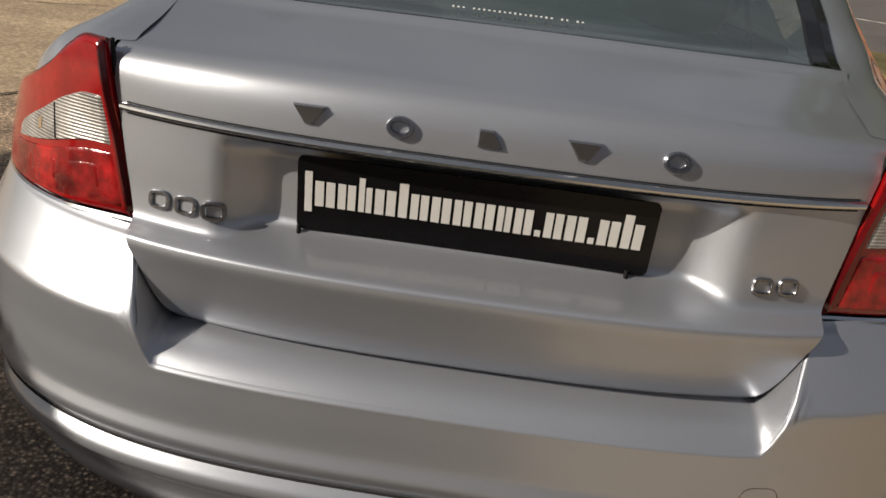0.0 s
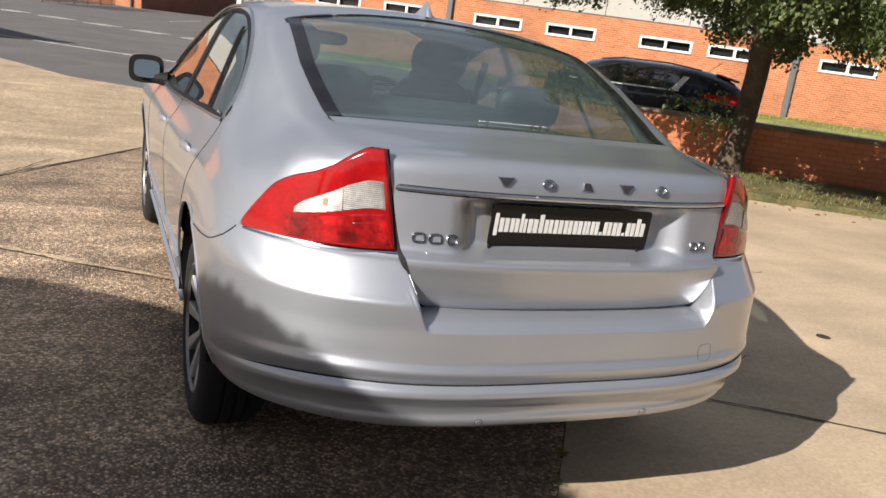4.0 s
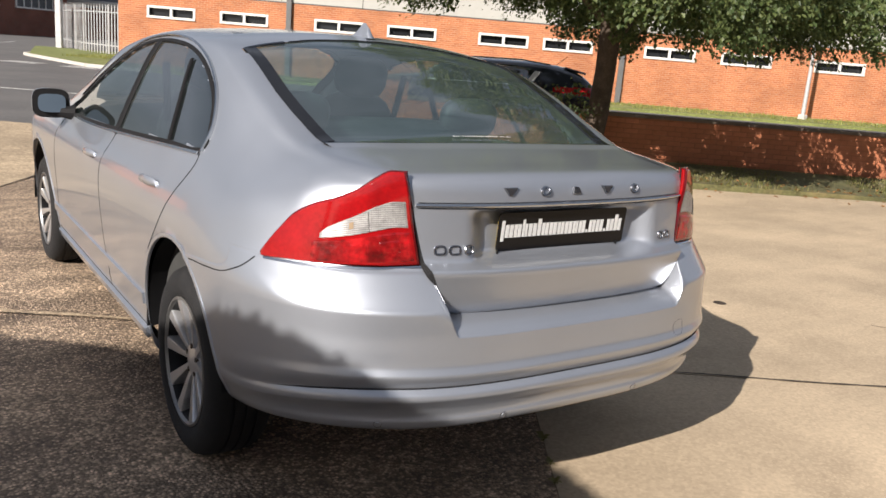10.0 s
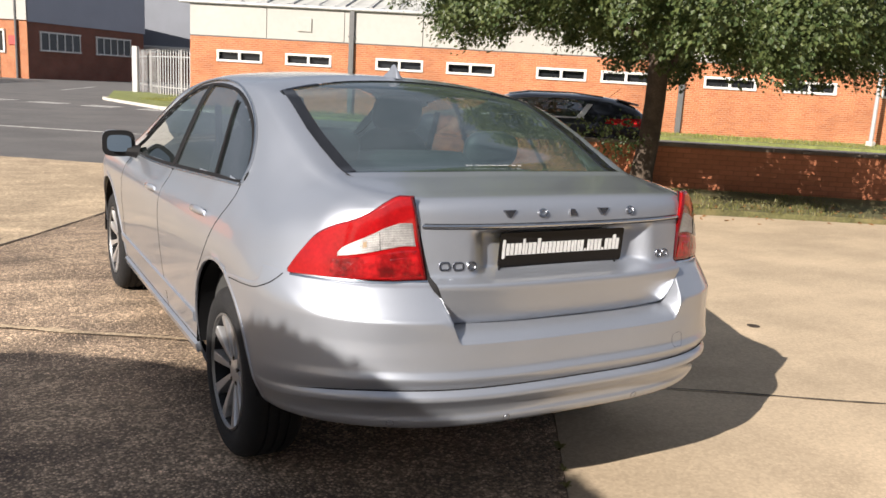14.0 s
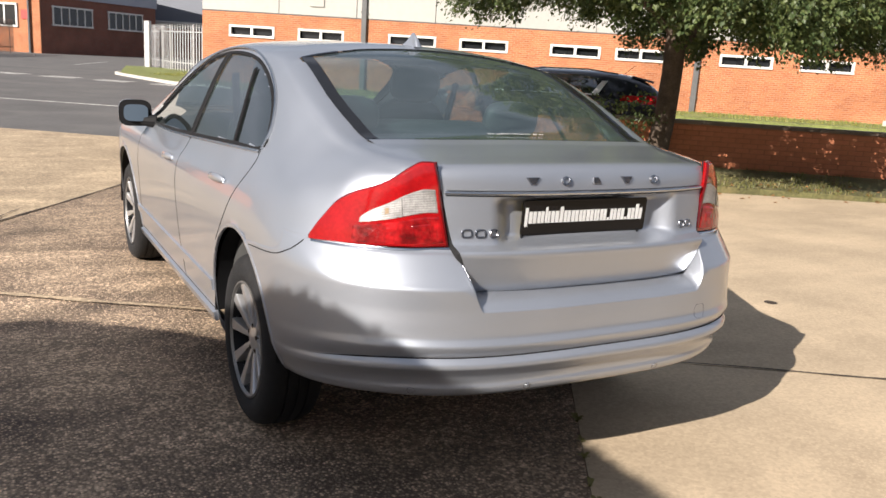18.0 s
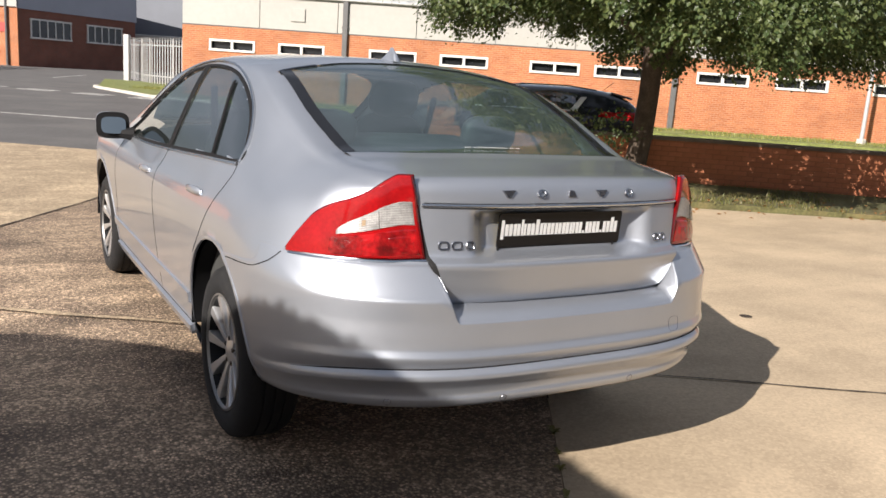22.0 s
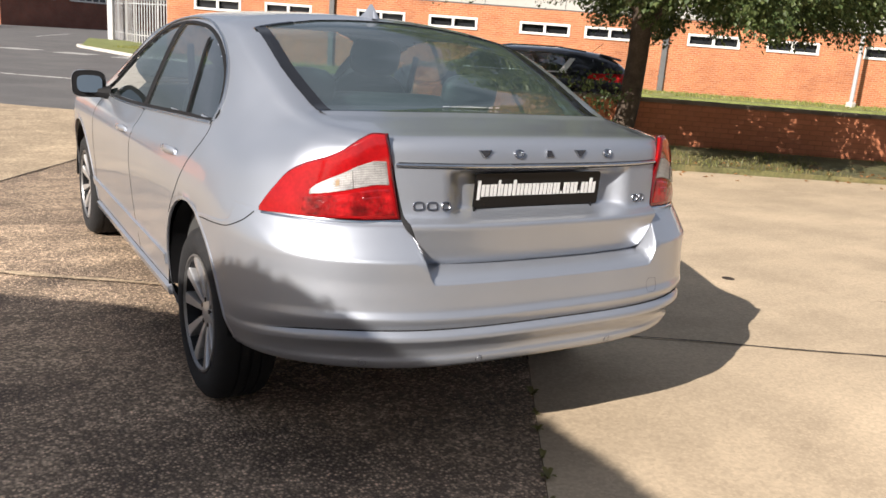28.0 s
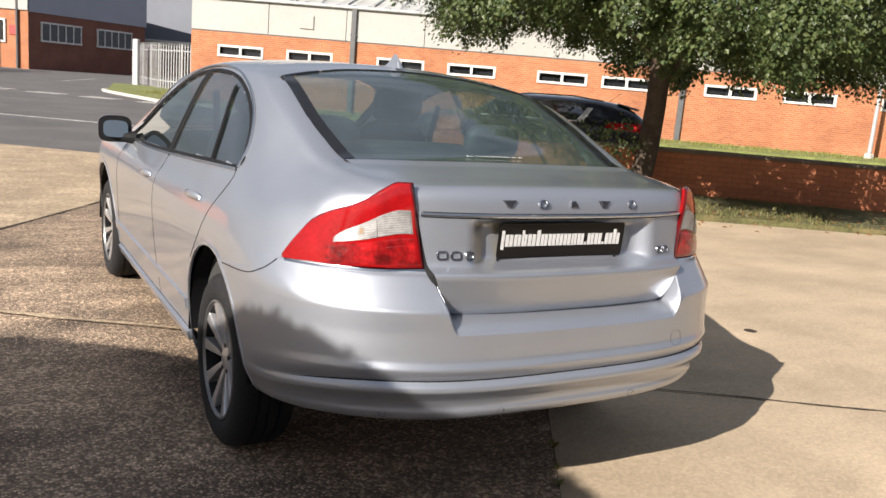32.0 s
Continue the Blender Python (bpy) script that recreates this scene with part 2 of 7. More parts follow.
PLATE = mat("plate_black", (0.006, 0.006, 0.007), 0.15, var=0.15, scale=20, spec=0.22)
PLATEW = mat("plate_white", (0.64, 0.64, 0.63), 0.5, var=0.05, scale=40)
PLATEY = mat("plate_yellow", (0.42, 0.29, 0.05), 0.4, var=0.1, scale=30)
LEATHER = mat("seat_leather", (0.048, 0.052, 0.056), 0.55, var=0.15, bump=0.15, bscale=180)
CABIN = mat("cabin_trim", (0.045, 0.045, 0.044), 0.8, var=0.15, bump=0.1, bscale=200)
WINDOW = glass("tinted_glass", (0.62, 0.77, 0.76), haze=0.05, sheen=0.15)
SIDEGLASS = glass("side_glass", (0.36, 0.42, 0.42), haze=0.012, sheen=0.11)
FRIT = mat("printed_glass_black", (0.008, 0.008, 0.009), 0.06, var=0.05)
SUVGLASS = glass("dark_glass", (0.16, 0.17, 0.18), haze=0.03, sheen=0.30)
MIRROR = mat("mirror_glass", (0.38, 0.42, 0.42), 0.02, 1.0, var=0.01)
NAVY = car_paint("dark_blue_paint", (0.020, 0.023, 0.034), 0.3, 0.05, metal=0.2)
def brickmat(name, a, stain):
    return mat(name, a, 0.85, var=0.12, scale=1.1, fine=0.10, fscale=5.5, bump=0.35, bscale=60, stain=stain, rand=0.09)
BRICK = brickmat("orange_brick", (0.44, 0.16, 0.075), ((0.33, 0.11, 0.055), 3.0, 0.55, 0.8))
MORTAR = mat("mortar", (0.34, 0.135, 0.068), 0.95, var=0.15, bump=0.3, bscale=90)
COPING = mat("coping", (0.17, 0.13, 0.10), 0.85, var=0.25, scale=3, bump=0.3, bscale=50)
CLAD = mat("cream_cladding", (0.40, 0.39, 0.36), 0.55, var=0.05, scale=0.5, fine=0.03, fscale=6)
GREYCLAD = mat("grey_cladding", (0.34, 0.36, 0.42), 0.5, var=0.06, scale=0.4)
SLATECLAD = mat("slate_cladding", (0.15, 0.162, 0.19), 0.5, var=0.08, scale=0.4)
ROOFM = mat("roof_sheet", (0.50, 0.50, 0.47), 0.55, var=0.1, scale=0.6, stain=((0.33, 0.32, 0.28), 0.7, 0.55, 0.8))
WHITEP = mat("white_frame", (0.66, 0.65, 0.62), 0.45, var=0.05, scale=3)
PANE = mat("dark_pane", (0.02, 0.022, 0.024), 0.08, var=0.3, scale=0.8, spec=0.7)
PIPEM = mat("grey_pipe", (0.12, 0.12, 0.12), 0.5, var=0.1)
GALV = mat("galvanised_steel", (0.46, 0.46, 0.46), 0.5, 0.25, var=0.12, scale=5)
CONC = mat("pale_concrete", (0.50, 0.47, 0.42), 0.85, var=0.1, scale=2, bump=0.3, bscale=60, fine=0.06)
BARK = mat("bark", (0.075, 0.055, 0.04), 0.95, var=0.3, scale=7, bump=0.9, bscale=16, fine=0.2, fscale=40)
LEAF = leaf_mat("green_leaf", (0.045, 0.076, 0.024), (0.125, 0.155, 0.050))
GRASSM = mat("grass", (0.105, 0.10, 0.038), 0.9, var=0.3, scale=2.5, fine=0.35, fscale=30, bump=0.8, bscale=60, stain=((0.21, 0.16, 0.07), 1.7, 0.48, 0.72))
FARGRASS = mat("mown_grass", (0.17, 0.19, 0.055), 0.9, var=0.25, scale=1.2, fine=0.3, fscale=20, bump=0.6, bscale=40)
FARBLADES = leaf_mat("mown_blade", (0.17, 0.21, 0.045), (0.34, 0.33, 0.10))
BLADES = leaf_mat("grass_blade", (0.12, 0.14, 0.035), (0.24, 0.20, 0.075))
DRYLEAF = mat("dry_leaf", (0.22, 0.11, 0.035), 0.8, var=0.3)
ASPHALT = mat("asphalt", (0.105, 0.10, 0.098), 0.9, var=0.12, scale=0.5, fine=0.18, fscale=60, bump=0.4, bscale=120, stain=((0.15, 0.143, 0.135), 0.6, 0.45, 0.75))
ROADPAINT = mat("road_paint", (0.50, 0.49, 0.47), 0.7, var=0.15, scale=6, stain=((0.2, 0.19, 0.18), 9, 0.5, 0.62))
AGG = pebbled("exposed_aggregate", (0.098, 0.068, 0.051), (0.50, 0.37, 0.25), 84, 0.9, (0.30, 0.66), stones=(0.42, 1.75), streak=0.34, sparse=1.9)
SMOOTH = pebbled("worn_concrete", (0.26, 0.195, 0.13), (0.465, 0.365, 0.25), 70, 0.15, (0.50, 1.0), stones=(0.90, 1.08), streak=0.07, fine=0.07, fscale=70)
WEATHERED = pebbled("weathered_concrete", (0.20, 0.15, 0.10), (0.44, 0.34, 0.225), 48, 0.4, (0.38, 0.78), stones=(0.72, 1.3), streak=0.16)
JOINT = mat("joint_filler", (0.045, 0.035, 0.026), 0.95, var=0.3, bump=0.5)
IRON = mat("iron", (0.06, 0.045, 0.035), 0.7, 0.3, var=0.3)


def red_lens(name, col, rough=0.08, emit=0.0):
    m = mat(name, col, rough, var=0.22, scale=9, coat=0.35, fine=0.10, fscale=90, bump=0.03, bscale=120)
    m.node_tree.nodes["Principled BSDF"].inputs["Subsurface Weight"].default_value = 0.0
    return m


REDLENS = red_lens("red_lens", (0.28, 0.005, 0.006))
SUVLENS = red_lens("bright_red_lens", (0.5, 0.02, 0.02))
REDDARK = red_lens("red_lens_inner", (0.085, 0.004, 0.005))
def ribbed_lens(name, col, rough):
    """Clear lens over a silvered reflector, with fine moulded ribs both ways."""
    m = mat(name, col, rough, 0.2, var=0.28, scale=26, coat=0.5, fine=0.12, fscale=120)
    n, l, p = m.node_tree.nodes, m.node_tree.links, m.node_tree.nodes["Principled BSDF"]
    tc, last = n.new("ShaderNodeTexCoord"), p.inputs["Base Color"].links[0].from_socket
    hs = []
    for way, scale, amount in (("Z", 62, 0.26), ("X", 75, 0.13)):
        w, r, x = n.new("ShaderNodeTexWave"), n.new("ShaderNodeMapRange"), n.new("ShaderNodeVectorMath")
        w.bands_direction = way
        w.inputs["Scale"].default_value, w.inputs["Distortion"].default_value = scale, 0.4
        l.new(tc.outputs["Object"], w.inputs["Vector"])
        r.inputs["To Min"].default_value, r.inputs["To Max"].default_value = 1 - amount, 1 + amount
        l.new(w.outputs["Fac"], r.inputs["Value"])
        x.operation = "SCALE"
        l.new(last, x.inputs[0])
        l.new(r.outputs[0], x.inputs["Scale"])
        last = x.outputs[0]
        hs.append(w.outputs["Fac"])
    l.new(last, p.inputs["Base Color"])
    b = n.new("ShaderNodeBump")
    b.inputs["Strength"].default_value, b.inputs["Distance"].default_value = 0.5, 0.002
    l.new(hs[0], b.inputs["Height"])
    l.new(b.outputs[0], p.inputs["Normal"])
    return m


CLEAR = ribbed_lens("clear_lens", (0.34, 0.33, 0.32), 0.34)
REDCELL = mat("red_lens_cells", (0.24, 0.005, 0.006), 0.2, var=0.75, scale=13, coat=0.4, fine=0.45, fscale=46, bump=0.25, bscale=55)
AMBER = mat("amber_bulb", (0.34, 0.25, 0.16), 0.2, var=0.1, coat=1.0)


# ---- mesh helpers ----
def mesh_ob(name, bm, material, parent=None, label="", smooth=True, auto=None):
    me = bpy.data.meshes.new(name)
    bm.to_mesh(me)
    bm.free()
    me.materials.append(material)
    if smooth:
        me.polygons.foreach_set("use_smooth", [True] * len(me.polygons))
        if auto is not None:
            me.set_sharp_from_angle(angle=radians(auto))
    ob = new(name, me)
    if parent is not None:
        ob.parent = parent
    if label:
        ob["label"] = label
    return ob


def part(name, bm, material, parent, label="", smooth=True, auto=35):
    return mesh_ob(name, bm, material, parent, label, smooth, auto)


def thing(name, label, category, group="", kind="", m=None):
    ob = new(name)
    ob.empty_display_size = 0.1
    if m is not None:
        ob.matrix_world = m
    return tagged(ob, label, category, group, kind)


def box(bm, c, s, rot=None, bevel=0.0, seg=1):
    m = Matrix.Translation(c) @ (rot.to_4x4() if rot is not None else Matrix()) @ Matrix.Diagonal((*s, 1))
    r = bmesh.ops.create_cube(bm, size=1, matrix=m)
    if bevel:
        es = list({e for v in r["verts"] for e in v.link_edges})
        bmesh.ops.bevel(bm, geom=es, offset=bevel, segments=seg, affect="EDGES", clamp_overlap=True)
    return bm


def boxm(c, s, rot=None, bevel=0.0, seg=1):
    return box(bmesh.new(), c, s, rot, bevel, seg)


def tube(bm, pts, radius, seg=8, closed=False):
    """A round bar along points; radius may be a list."""
    pts = [Vector(p) for p in pts]
    rings = []
    for i, p in enumerate(pts):
        a, b = pts[max(i - 1, 0)], pts[min(i + 1, len(pts) - 1)]
        if closed:
            a, b = pts[i - 1], pts[(i + 1) % len(pts)]
        d = (b - a).normalized()
        up = Vector((0, 0, 1)) if abs(d.z) < 0.9 else Vector((1, 0, 0))
        x = d.cross(up).normalized()
        y = d.cross(x)
        r = radius[i] if isinstance(radius, (list, tuple)) else radius
        rings.append([bm.verts.new(p + r * (math.cos(k * math.tau / seg) * x + math.sin(k * math.tau / seg) * y)) for k in range(seg)])
    n = len(rings)
    for i in range(n if closed else n - 1):
        a, b = rings[i], rings[(i + 1) % n]
        for k in range(seg):
            bm.faces.new((a[k], a[(k + 1) % seg], b[(k + 1) % seg], b[k]))
    if not closed:
        bm.faces.new(rings[0])
        bm.faces.new(rings[-1][::-1])
    return bm


def lathe(bm, prof, seg=48, m=None):
    """Turns (radius, along) about the x axis."""
    rings = []
    for r, x in prof:
        rings.append([bm.verts.new((x, r * math.cos(k * math.tau / seg), r * math.sin(k * math.tau / seg))) for k in range(seg)])
    for a, b in zip(rings, rings[1:]):
        for k in range(seg):
            bm.faces.new((a[k], a[(k + 1) % seg], b[(k + 1) % seg], b[k]))
    if m is not None:
        bmesh.ops.transform(bm, matrix=m, verts=[v for ring in rings for v in ring])
    return bm


def prism(bm, outline, depth, m):
    """A flat outline (x, y) given depth along z, at the pose m."""
    a = [bm.verts.new(m @ Vector((x, y, 0))) for x, y in outline]
    b = [bm.verts.new(m @ Vector((x, y, depth))) for x, y in outline]
    bm.faces.new(b)
    bm.faces.new(a[::-1])
    for i in range(len(a)):
        j = (i + 1) % len(a)
        bm.faces.new((a[i], a[j], b[j], b[i]))
    return bm


def grid_faces(bm, rows, flip=False):
    vs = [[bm.verts.new(p) for p in row] for row in rows]
    for a, b in zip(vs, vs[1:]):
        for i in range(len(a) - 1):
            q = (a[i], a[i + 1], b[i + 1], b[i])
            bm.faces.new(q[::-1] if flip else q)
    return vs


def spline(keys, t):
    """Smooth curve through (t, value) keys."""
    ts = [k[0] for k in keys]
    if t <= ts[0]:
        return keys[0][1]
    if t >= ts[-1]:
        return keys[-1][1]
    i = max(k for k in range(len(ts) - 1) if ts[k] <= t)
    h = ts[i + 1] - ts[i]

    def slope(k):
        if k == 0:
            return (keys[1][1] - keys[0][1]) / (ts[1] - ts[0])
        if k == len(ts) - 1:
            return (keys[-1][1] - keys[-2][1]) / (ts[-1] - ts[-2])
        a, b = (keys[k][1] - keys[k - 1][1]) / (ts[k] - ts[k - 1]), (keys[k + 1][1] - keys[k][1]) / (ts[k + 1] - ts[k])
        return 0 if a * b <= 0 else 2 * a * b / (a + b)

    s = (t - ts[i]) / h
    return (2 * s**3 - 3 * s**2 + 1) * keys[i][1] + (s**3 - 2 * s**2 + s) * h * slope(i) + (-2 * s**3 + 3 * s**2) * keys[i + 1][1] + (s**3 - s**2) * h * slope(i + 1)


def smooth01(a, b, x):
    s = min(1, max(0, (x - a) / (b - a)))
    return s * s * (3 - 2 * s)


# ---- site frame: u runs away towards the works building, v along it to the right ----
YAW = radians(33)
UX, UY = math.sin(YAW), math.cos(YAW)


def site(v, u, z=0.0):
    return Vector((0.25 + u * UX + v * UY, 0.38 + u * UY - v * UX, z))


SITE = Matrix.Translation((0.25, 0.38, 0)) @ Matrix.Rotation(-YAW, 4, "Z")


def height(x, y):
    """The yard falls slightly towards the front of the car and levels out farther off."""
    r = math.hypot(x, y - 2)
    return (-0.02 - 0.0107 * (min(max(y, -5), 6) - 1.03)) * (1 - smooth01(5, 11, r))

# ---- ground, paving, road ----
def ground_sheet():
    xs = sorted({*range(-300, 301, 60), *range(-40, 81, 10), *[k * 1.0 for k in range(-14, 15)]})
    ys = sorted({*range(-300, 401, 60), *range(-40, 121, 10), *[k * 1.0 for k in range(-14, 17)]})
    bm = bmesh.new()
    grid_faces(bm, [[(x, y, height(x, y) - 0.03) for x in xs] for y in ys])
    ob = mesh_ob("ground", bm, ASPHALT, smooth=True)
    return tagged(ob, "worn grey asphalt road and ground sheet", "ground", kind="structure")


ground = ground_sheet()


def lot_edge(v):
    return 9.0 + max(0, -8 - v) * 0.52 if v < -1.6 else 7.75


paving = thing("yard_paving", "concrete yard slabs, sunlit and stained, with open joints", "paving", kind="structure")
V_JOINTS = [-22.7, -18.1, -13.5, -8.93, -4.33, 0.0, 4.6, 9.2, 13.8]
U_JOINTS = [-15.7, -10.0, -4.35, 1.27, 6.87, 12.47]
U_RIGHT = [-15.9, -10.25, -4.6, 1.046, 6.65, 12.25]


def slab(v0, v1, u0, u1, material, n=14):
    bm = bmesh.new()
    g = 0.0018
    rows = []
    for j in range(n + 3):
        row = []
        for i in range(n + 3):
            a, b = min(max(i - 1, 0), n) / n, min(max(j - 1, 0), n) / n
            v = v0 + g + a * (v1 - v0 - 2 * g)
            top = min(u1, lot_edge(v))
            u = u0 + g + b * (max(top - u0, 0.05) - 2 * g)
            p = site(v, u)
            rim = i in (0, n + 2) or j in (0, n + 2)
            edge = i in (1, n + 1) or j in (1, n + 1)
            wob = 0.004 * noise.noise((v * 1.1, u * 1.1, 3))
            p.z = height(p.x, p.y) + wob - (0.035 if rim else 0.003 if edge else 0)
            row.append(p)
        rows.append(row)
    grid_faces(bm, rows)
    return part("slab", bm, material, paving, auto=40)


for i in range(len(V_JOINTS) - 1):
    for j in range(len(U_JOINTS) - 1):
        uj = U_RIGHT if V_JOINTS[i] > -0.1 else U_JOINTS
        if uj[j] < lot_edge(V_JOINTS[i + 1] - 0.1) - 0.3:
            slab(V_JOINTS[i], V_JOINTS[i + 1], uj[j], uj[j + 1], SMOOTH if V_JOINTS[i] > -0.1 else WEATHERED if V_JOINTS[i + 1] < -4.0 else AGG)


def ribbon(bm, pts, width, lift=0.002, fn=height):
    """A narrow strip lying on the ground along (x, y) points, of uneven width."""
    L = []
    for i, p in enumerate(pts):
        a, b = Vector(pts[max(i - 1, 0)]), Vector(pts[min(i + 1, len(pts) - 1)])
        d = (b - a).normalized()
        nrm = Vector((-d.y, d.x))
        w = width * (0.6 + 0.8 * random.random()) / 2
        L.append([(p[0] + s * w * nrm.x, p[1] + s * w * nrm.y, fn(p[0], p[1]) + lift) for s in (-1, 1)])
    grid_faces(bm, L)


def wander(a, b, n, amount):
    a, b = Vector(a), Vector(b)
    d = (b - a)
    nrm = Vector((-d.y, d.x)).normalized()
    return [tuple(a + d * k / n + nrm * amount * random.uniform(-1, 1) * (0 < k < n)) for k in range(n + 1)]


bm = bmesh.new()
for a, b, w in (((1.45, 1.45), (1.75, 1.33), 0.010), ((1.75, 1.33), (1.98, 1.36), 0.006), ((3.1, 2.6), (3.25, 2.9), 0.008), ((3.2, 2.85), (3.5, 2.9), 0.005), ((-1.9, 5.0), (-1.5, 5.9), 0.012), ((-4.9, 6.3), (-3.4, 6.9), 0.014), ((-3.4, 6.9), (-2.6, 7.9), 0.01), ((3.3, 0.9), (3.9, 0.4), 0.006)):
    ribbon(bm, wander(a, b, 9, 0.02), w, 0.006)
crack = part("crack", bm, JOINT, paving, "dark crack lines in the concrete", smooth=False)
bm = bmesh.new()
ribbon(bm, [tuple(site(0.0, u)[:2]) for u in np.arange(0.6, 7.7, 0.25)], 0.006, 0.003)
ribbon(bm, [tuple(site(v, 1.046 + 0.012 * noise.noise((v * 1.7, 0, 9)))[:2]) for v in np.arange(0, 12, 0.06)], 0.013, 0.004)
ribbon(bm, [tuple(site(v, 1.27)[:2]) for v in np.arange(-4.3, 0, 0.25)], 0.007, 0.003)
ribbon(bm, [tuple(site(-4.33 + 0.01 * noise.noise((u, 3, 9)), u)[:2]) for u in np.arange(-4, 8.5, 0.12)], 0.022, 0.004)
part("joint_dirt", bm, JOINT, paving, "dirt and moss lying in the slab joints", smooth=False)
bm = bmesh.new()
ribbon(bm, [tuple(site(v, 1.30 + 0.02 * noise.noise((v * 2.1, 5, 9)))[:2]) for v in np.arange(-4.3, 0, 0.07)], 0.045, 0.005)
part("worn_edge", bm, WEATHERED, paving, "pale worn slab edge", smooth=False)

def tuft(u, n, size, rng):
    """A small weed growing out of the joint."""
    p = site(rng.uniform(-0.012, 0.012), u)
    w = thing("weed_tuft", "small green weed growing out of the slab joint", "weed", group="weeds in the joint", m=Matrix.Translation((p.x, p.y, height(p.x, p.y) - 0.002)))
    for k in range(n):
        a, L = rng.uniform(0, math.tau), size * rng.uniform(0.6, 1.2)
        d, s = Vector((math.cos(a), math.sin(a), 0)), Vector((-math.sin(a), math.cos(a), 0))
        bm = bmesh.new()
        rows = []
        for f, wd, h in ((0, 0.10, 0.0), (0.35, 0.22, 0.45), (0.7, 0.20, 0.62), (1.0, 0.03, 0.55)):
            c = d * L * f + Vector((0, 0, L * h))
            rows.append([c - s * wd * L, c + Vector((0, 0, -0.05 * L)), c + s * wd * L])
        grid_faces(bm, rows)
        part("leaf", bm, BLADES, w)


wrng = random.Random(12)
for u in (-0.62, -0.47, -0.33, -0.12, 0.02, 0.21, 1.9, 3.4):
    tuft(u, wrng.randint(5, 8), wrng.uniform(0.022, 0.04), wrng)
drain = thing("stop_tap_cover", "small rusty iron cover set in the concrete", "drain cover", m=Matrix.Translation((2.755, 1.61, height(2.755, 1.61))))
bm = bmesh.new()
lathe(bm, [(0.0, 0.004), (0.03, 0.005), (0.042, 0.003), (0.044, -0.01)], 24, Matrix.Rotation(radians(-90), 4, "Y"))
part("lid", bm, IRON, drain)

# road markings
marks = thing("road_marking", "worn white line and give-way dashes on the asphalt", "road marking", kind="structure")


def mark(v0, u0, v1, u1, w):
    a, b = site(v0, u0), site(v1, u1)
    d = (b - a).normalized()
    nrm = Vector((-d.y, d.x, 0)) * w / 2
    bm = bmesh.new()
    vs = [bm.verts.new(p) for z in (-0.028, -0.024) for p in (a - nrm + Vector((0, 0, z)), b - nrm + Vector((0, 0, z)), b + nrm + Vector((0, 0, z)), a + nrm + Vector((0, 0, z)))]
    bm.faces.new(vs[4:])
    for i in range(4):
        j = (i + 1) % 4
        bm.faces.new((vs[i], vs[j], vs[4 + j], vs[4 + i]))
    return part("stripe", bm, ROADPAINT, marks, smooth=False)


mark(-26, 15.2, 30, 13.9, 0.10)
for k in range(9):
    v = -30 + k * 2.15
    mark(v, 28.6 - k * 0.34, v + 1.25, 28.6 - (k + 0.58) * 0.34, 0.28)
    mark(v, 28.0 - k * 0.34, v + 1.25, 28.0 - (k + 0.58) * 0.34, 0.28)
mark(-23.6, 40.5, -26.5, 50, 0.12)


# ---- verges ----
def verge(name, outline, z, label, turf):
    bm = bmesh.new()
    top = [bm.verts.new(site(v, u, z)) for v, u in outline]
    low = [bm.verts.new(site(v, u, -0.1)) for v, u in outline]
    bm.faces.new(top)
    for i in range(len(top)):
        j = (i + 1) % len(top)
        bm.faces.new((top[j], top[i], low[i], low[j]))
    bmesh.ops.recalc_face_normals(bm, faces=bm.faces)
    ob = mesh_ob(name, bm, turf, smooth=False)
    return tagged(ob, label, "grass verge", kind="structure")


verge("verge_near", [(-1.95, 9.45), (-1.35, 8.5), (-0.6, 7.95), (0.6, 7.78), (24, 7.78), (24, 10.05), (-1.1, 10.05), (-1.9, 10.05)], 0.035, "patchy dry grass strip along the low brick wall", GRASSM)
verge("verge_far", [(-17.35, 32.6), (-17.2, 31.9), (-16.85, 31.3), (-16.3, 30.6), (-12.4, 26.2), (-10, 25.6), (60, 25.6), (60, 29.8), (-12.5, 29.8), (-12.5, 42), (-21.5, 42)], 0.06, "mown grass verge in front of the works building", FARGRASS)
kerb = thing("kerb_far", "pale concrete kerb stones round the grass verge", "kerb", kind="structure")
pts = [(-17.35, 32.6), (-17.2, 31.9), (-16.85, 31.3), (-16.3, 30.6), (-12.4, 26.2), (-10, 25.6)]
for (v0, u0), (v1, u1) in zip(pts, pts[1:]):
    n = round(math.hypot(v1 - v0, u1 - u0) / 0.92)
    for k in range(n):
        a, b = k / n, (k + 1) / n
        c0, c1 = site(v0 + a * (v1 - v0), u0 + a * (u1 - u0)), site(v0 + b * (v1 - v0), u0 + b * (u1 - u0))
        d = c1 - c0
        bm = boxm((0, 0, 0), (d.length - 0.012, 0.13, 0.15), bevel=0.02)
        bm.transform(Matrix.Translation((c0 + c1) / 2) @ Matrix.Rotation(math.atan2(d.y, d.x), 4, "Z"))
        part("kerb_stone", bm, CONC, kerb)


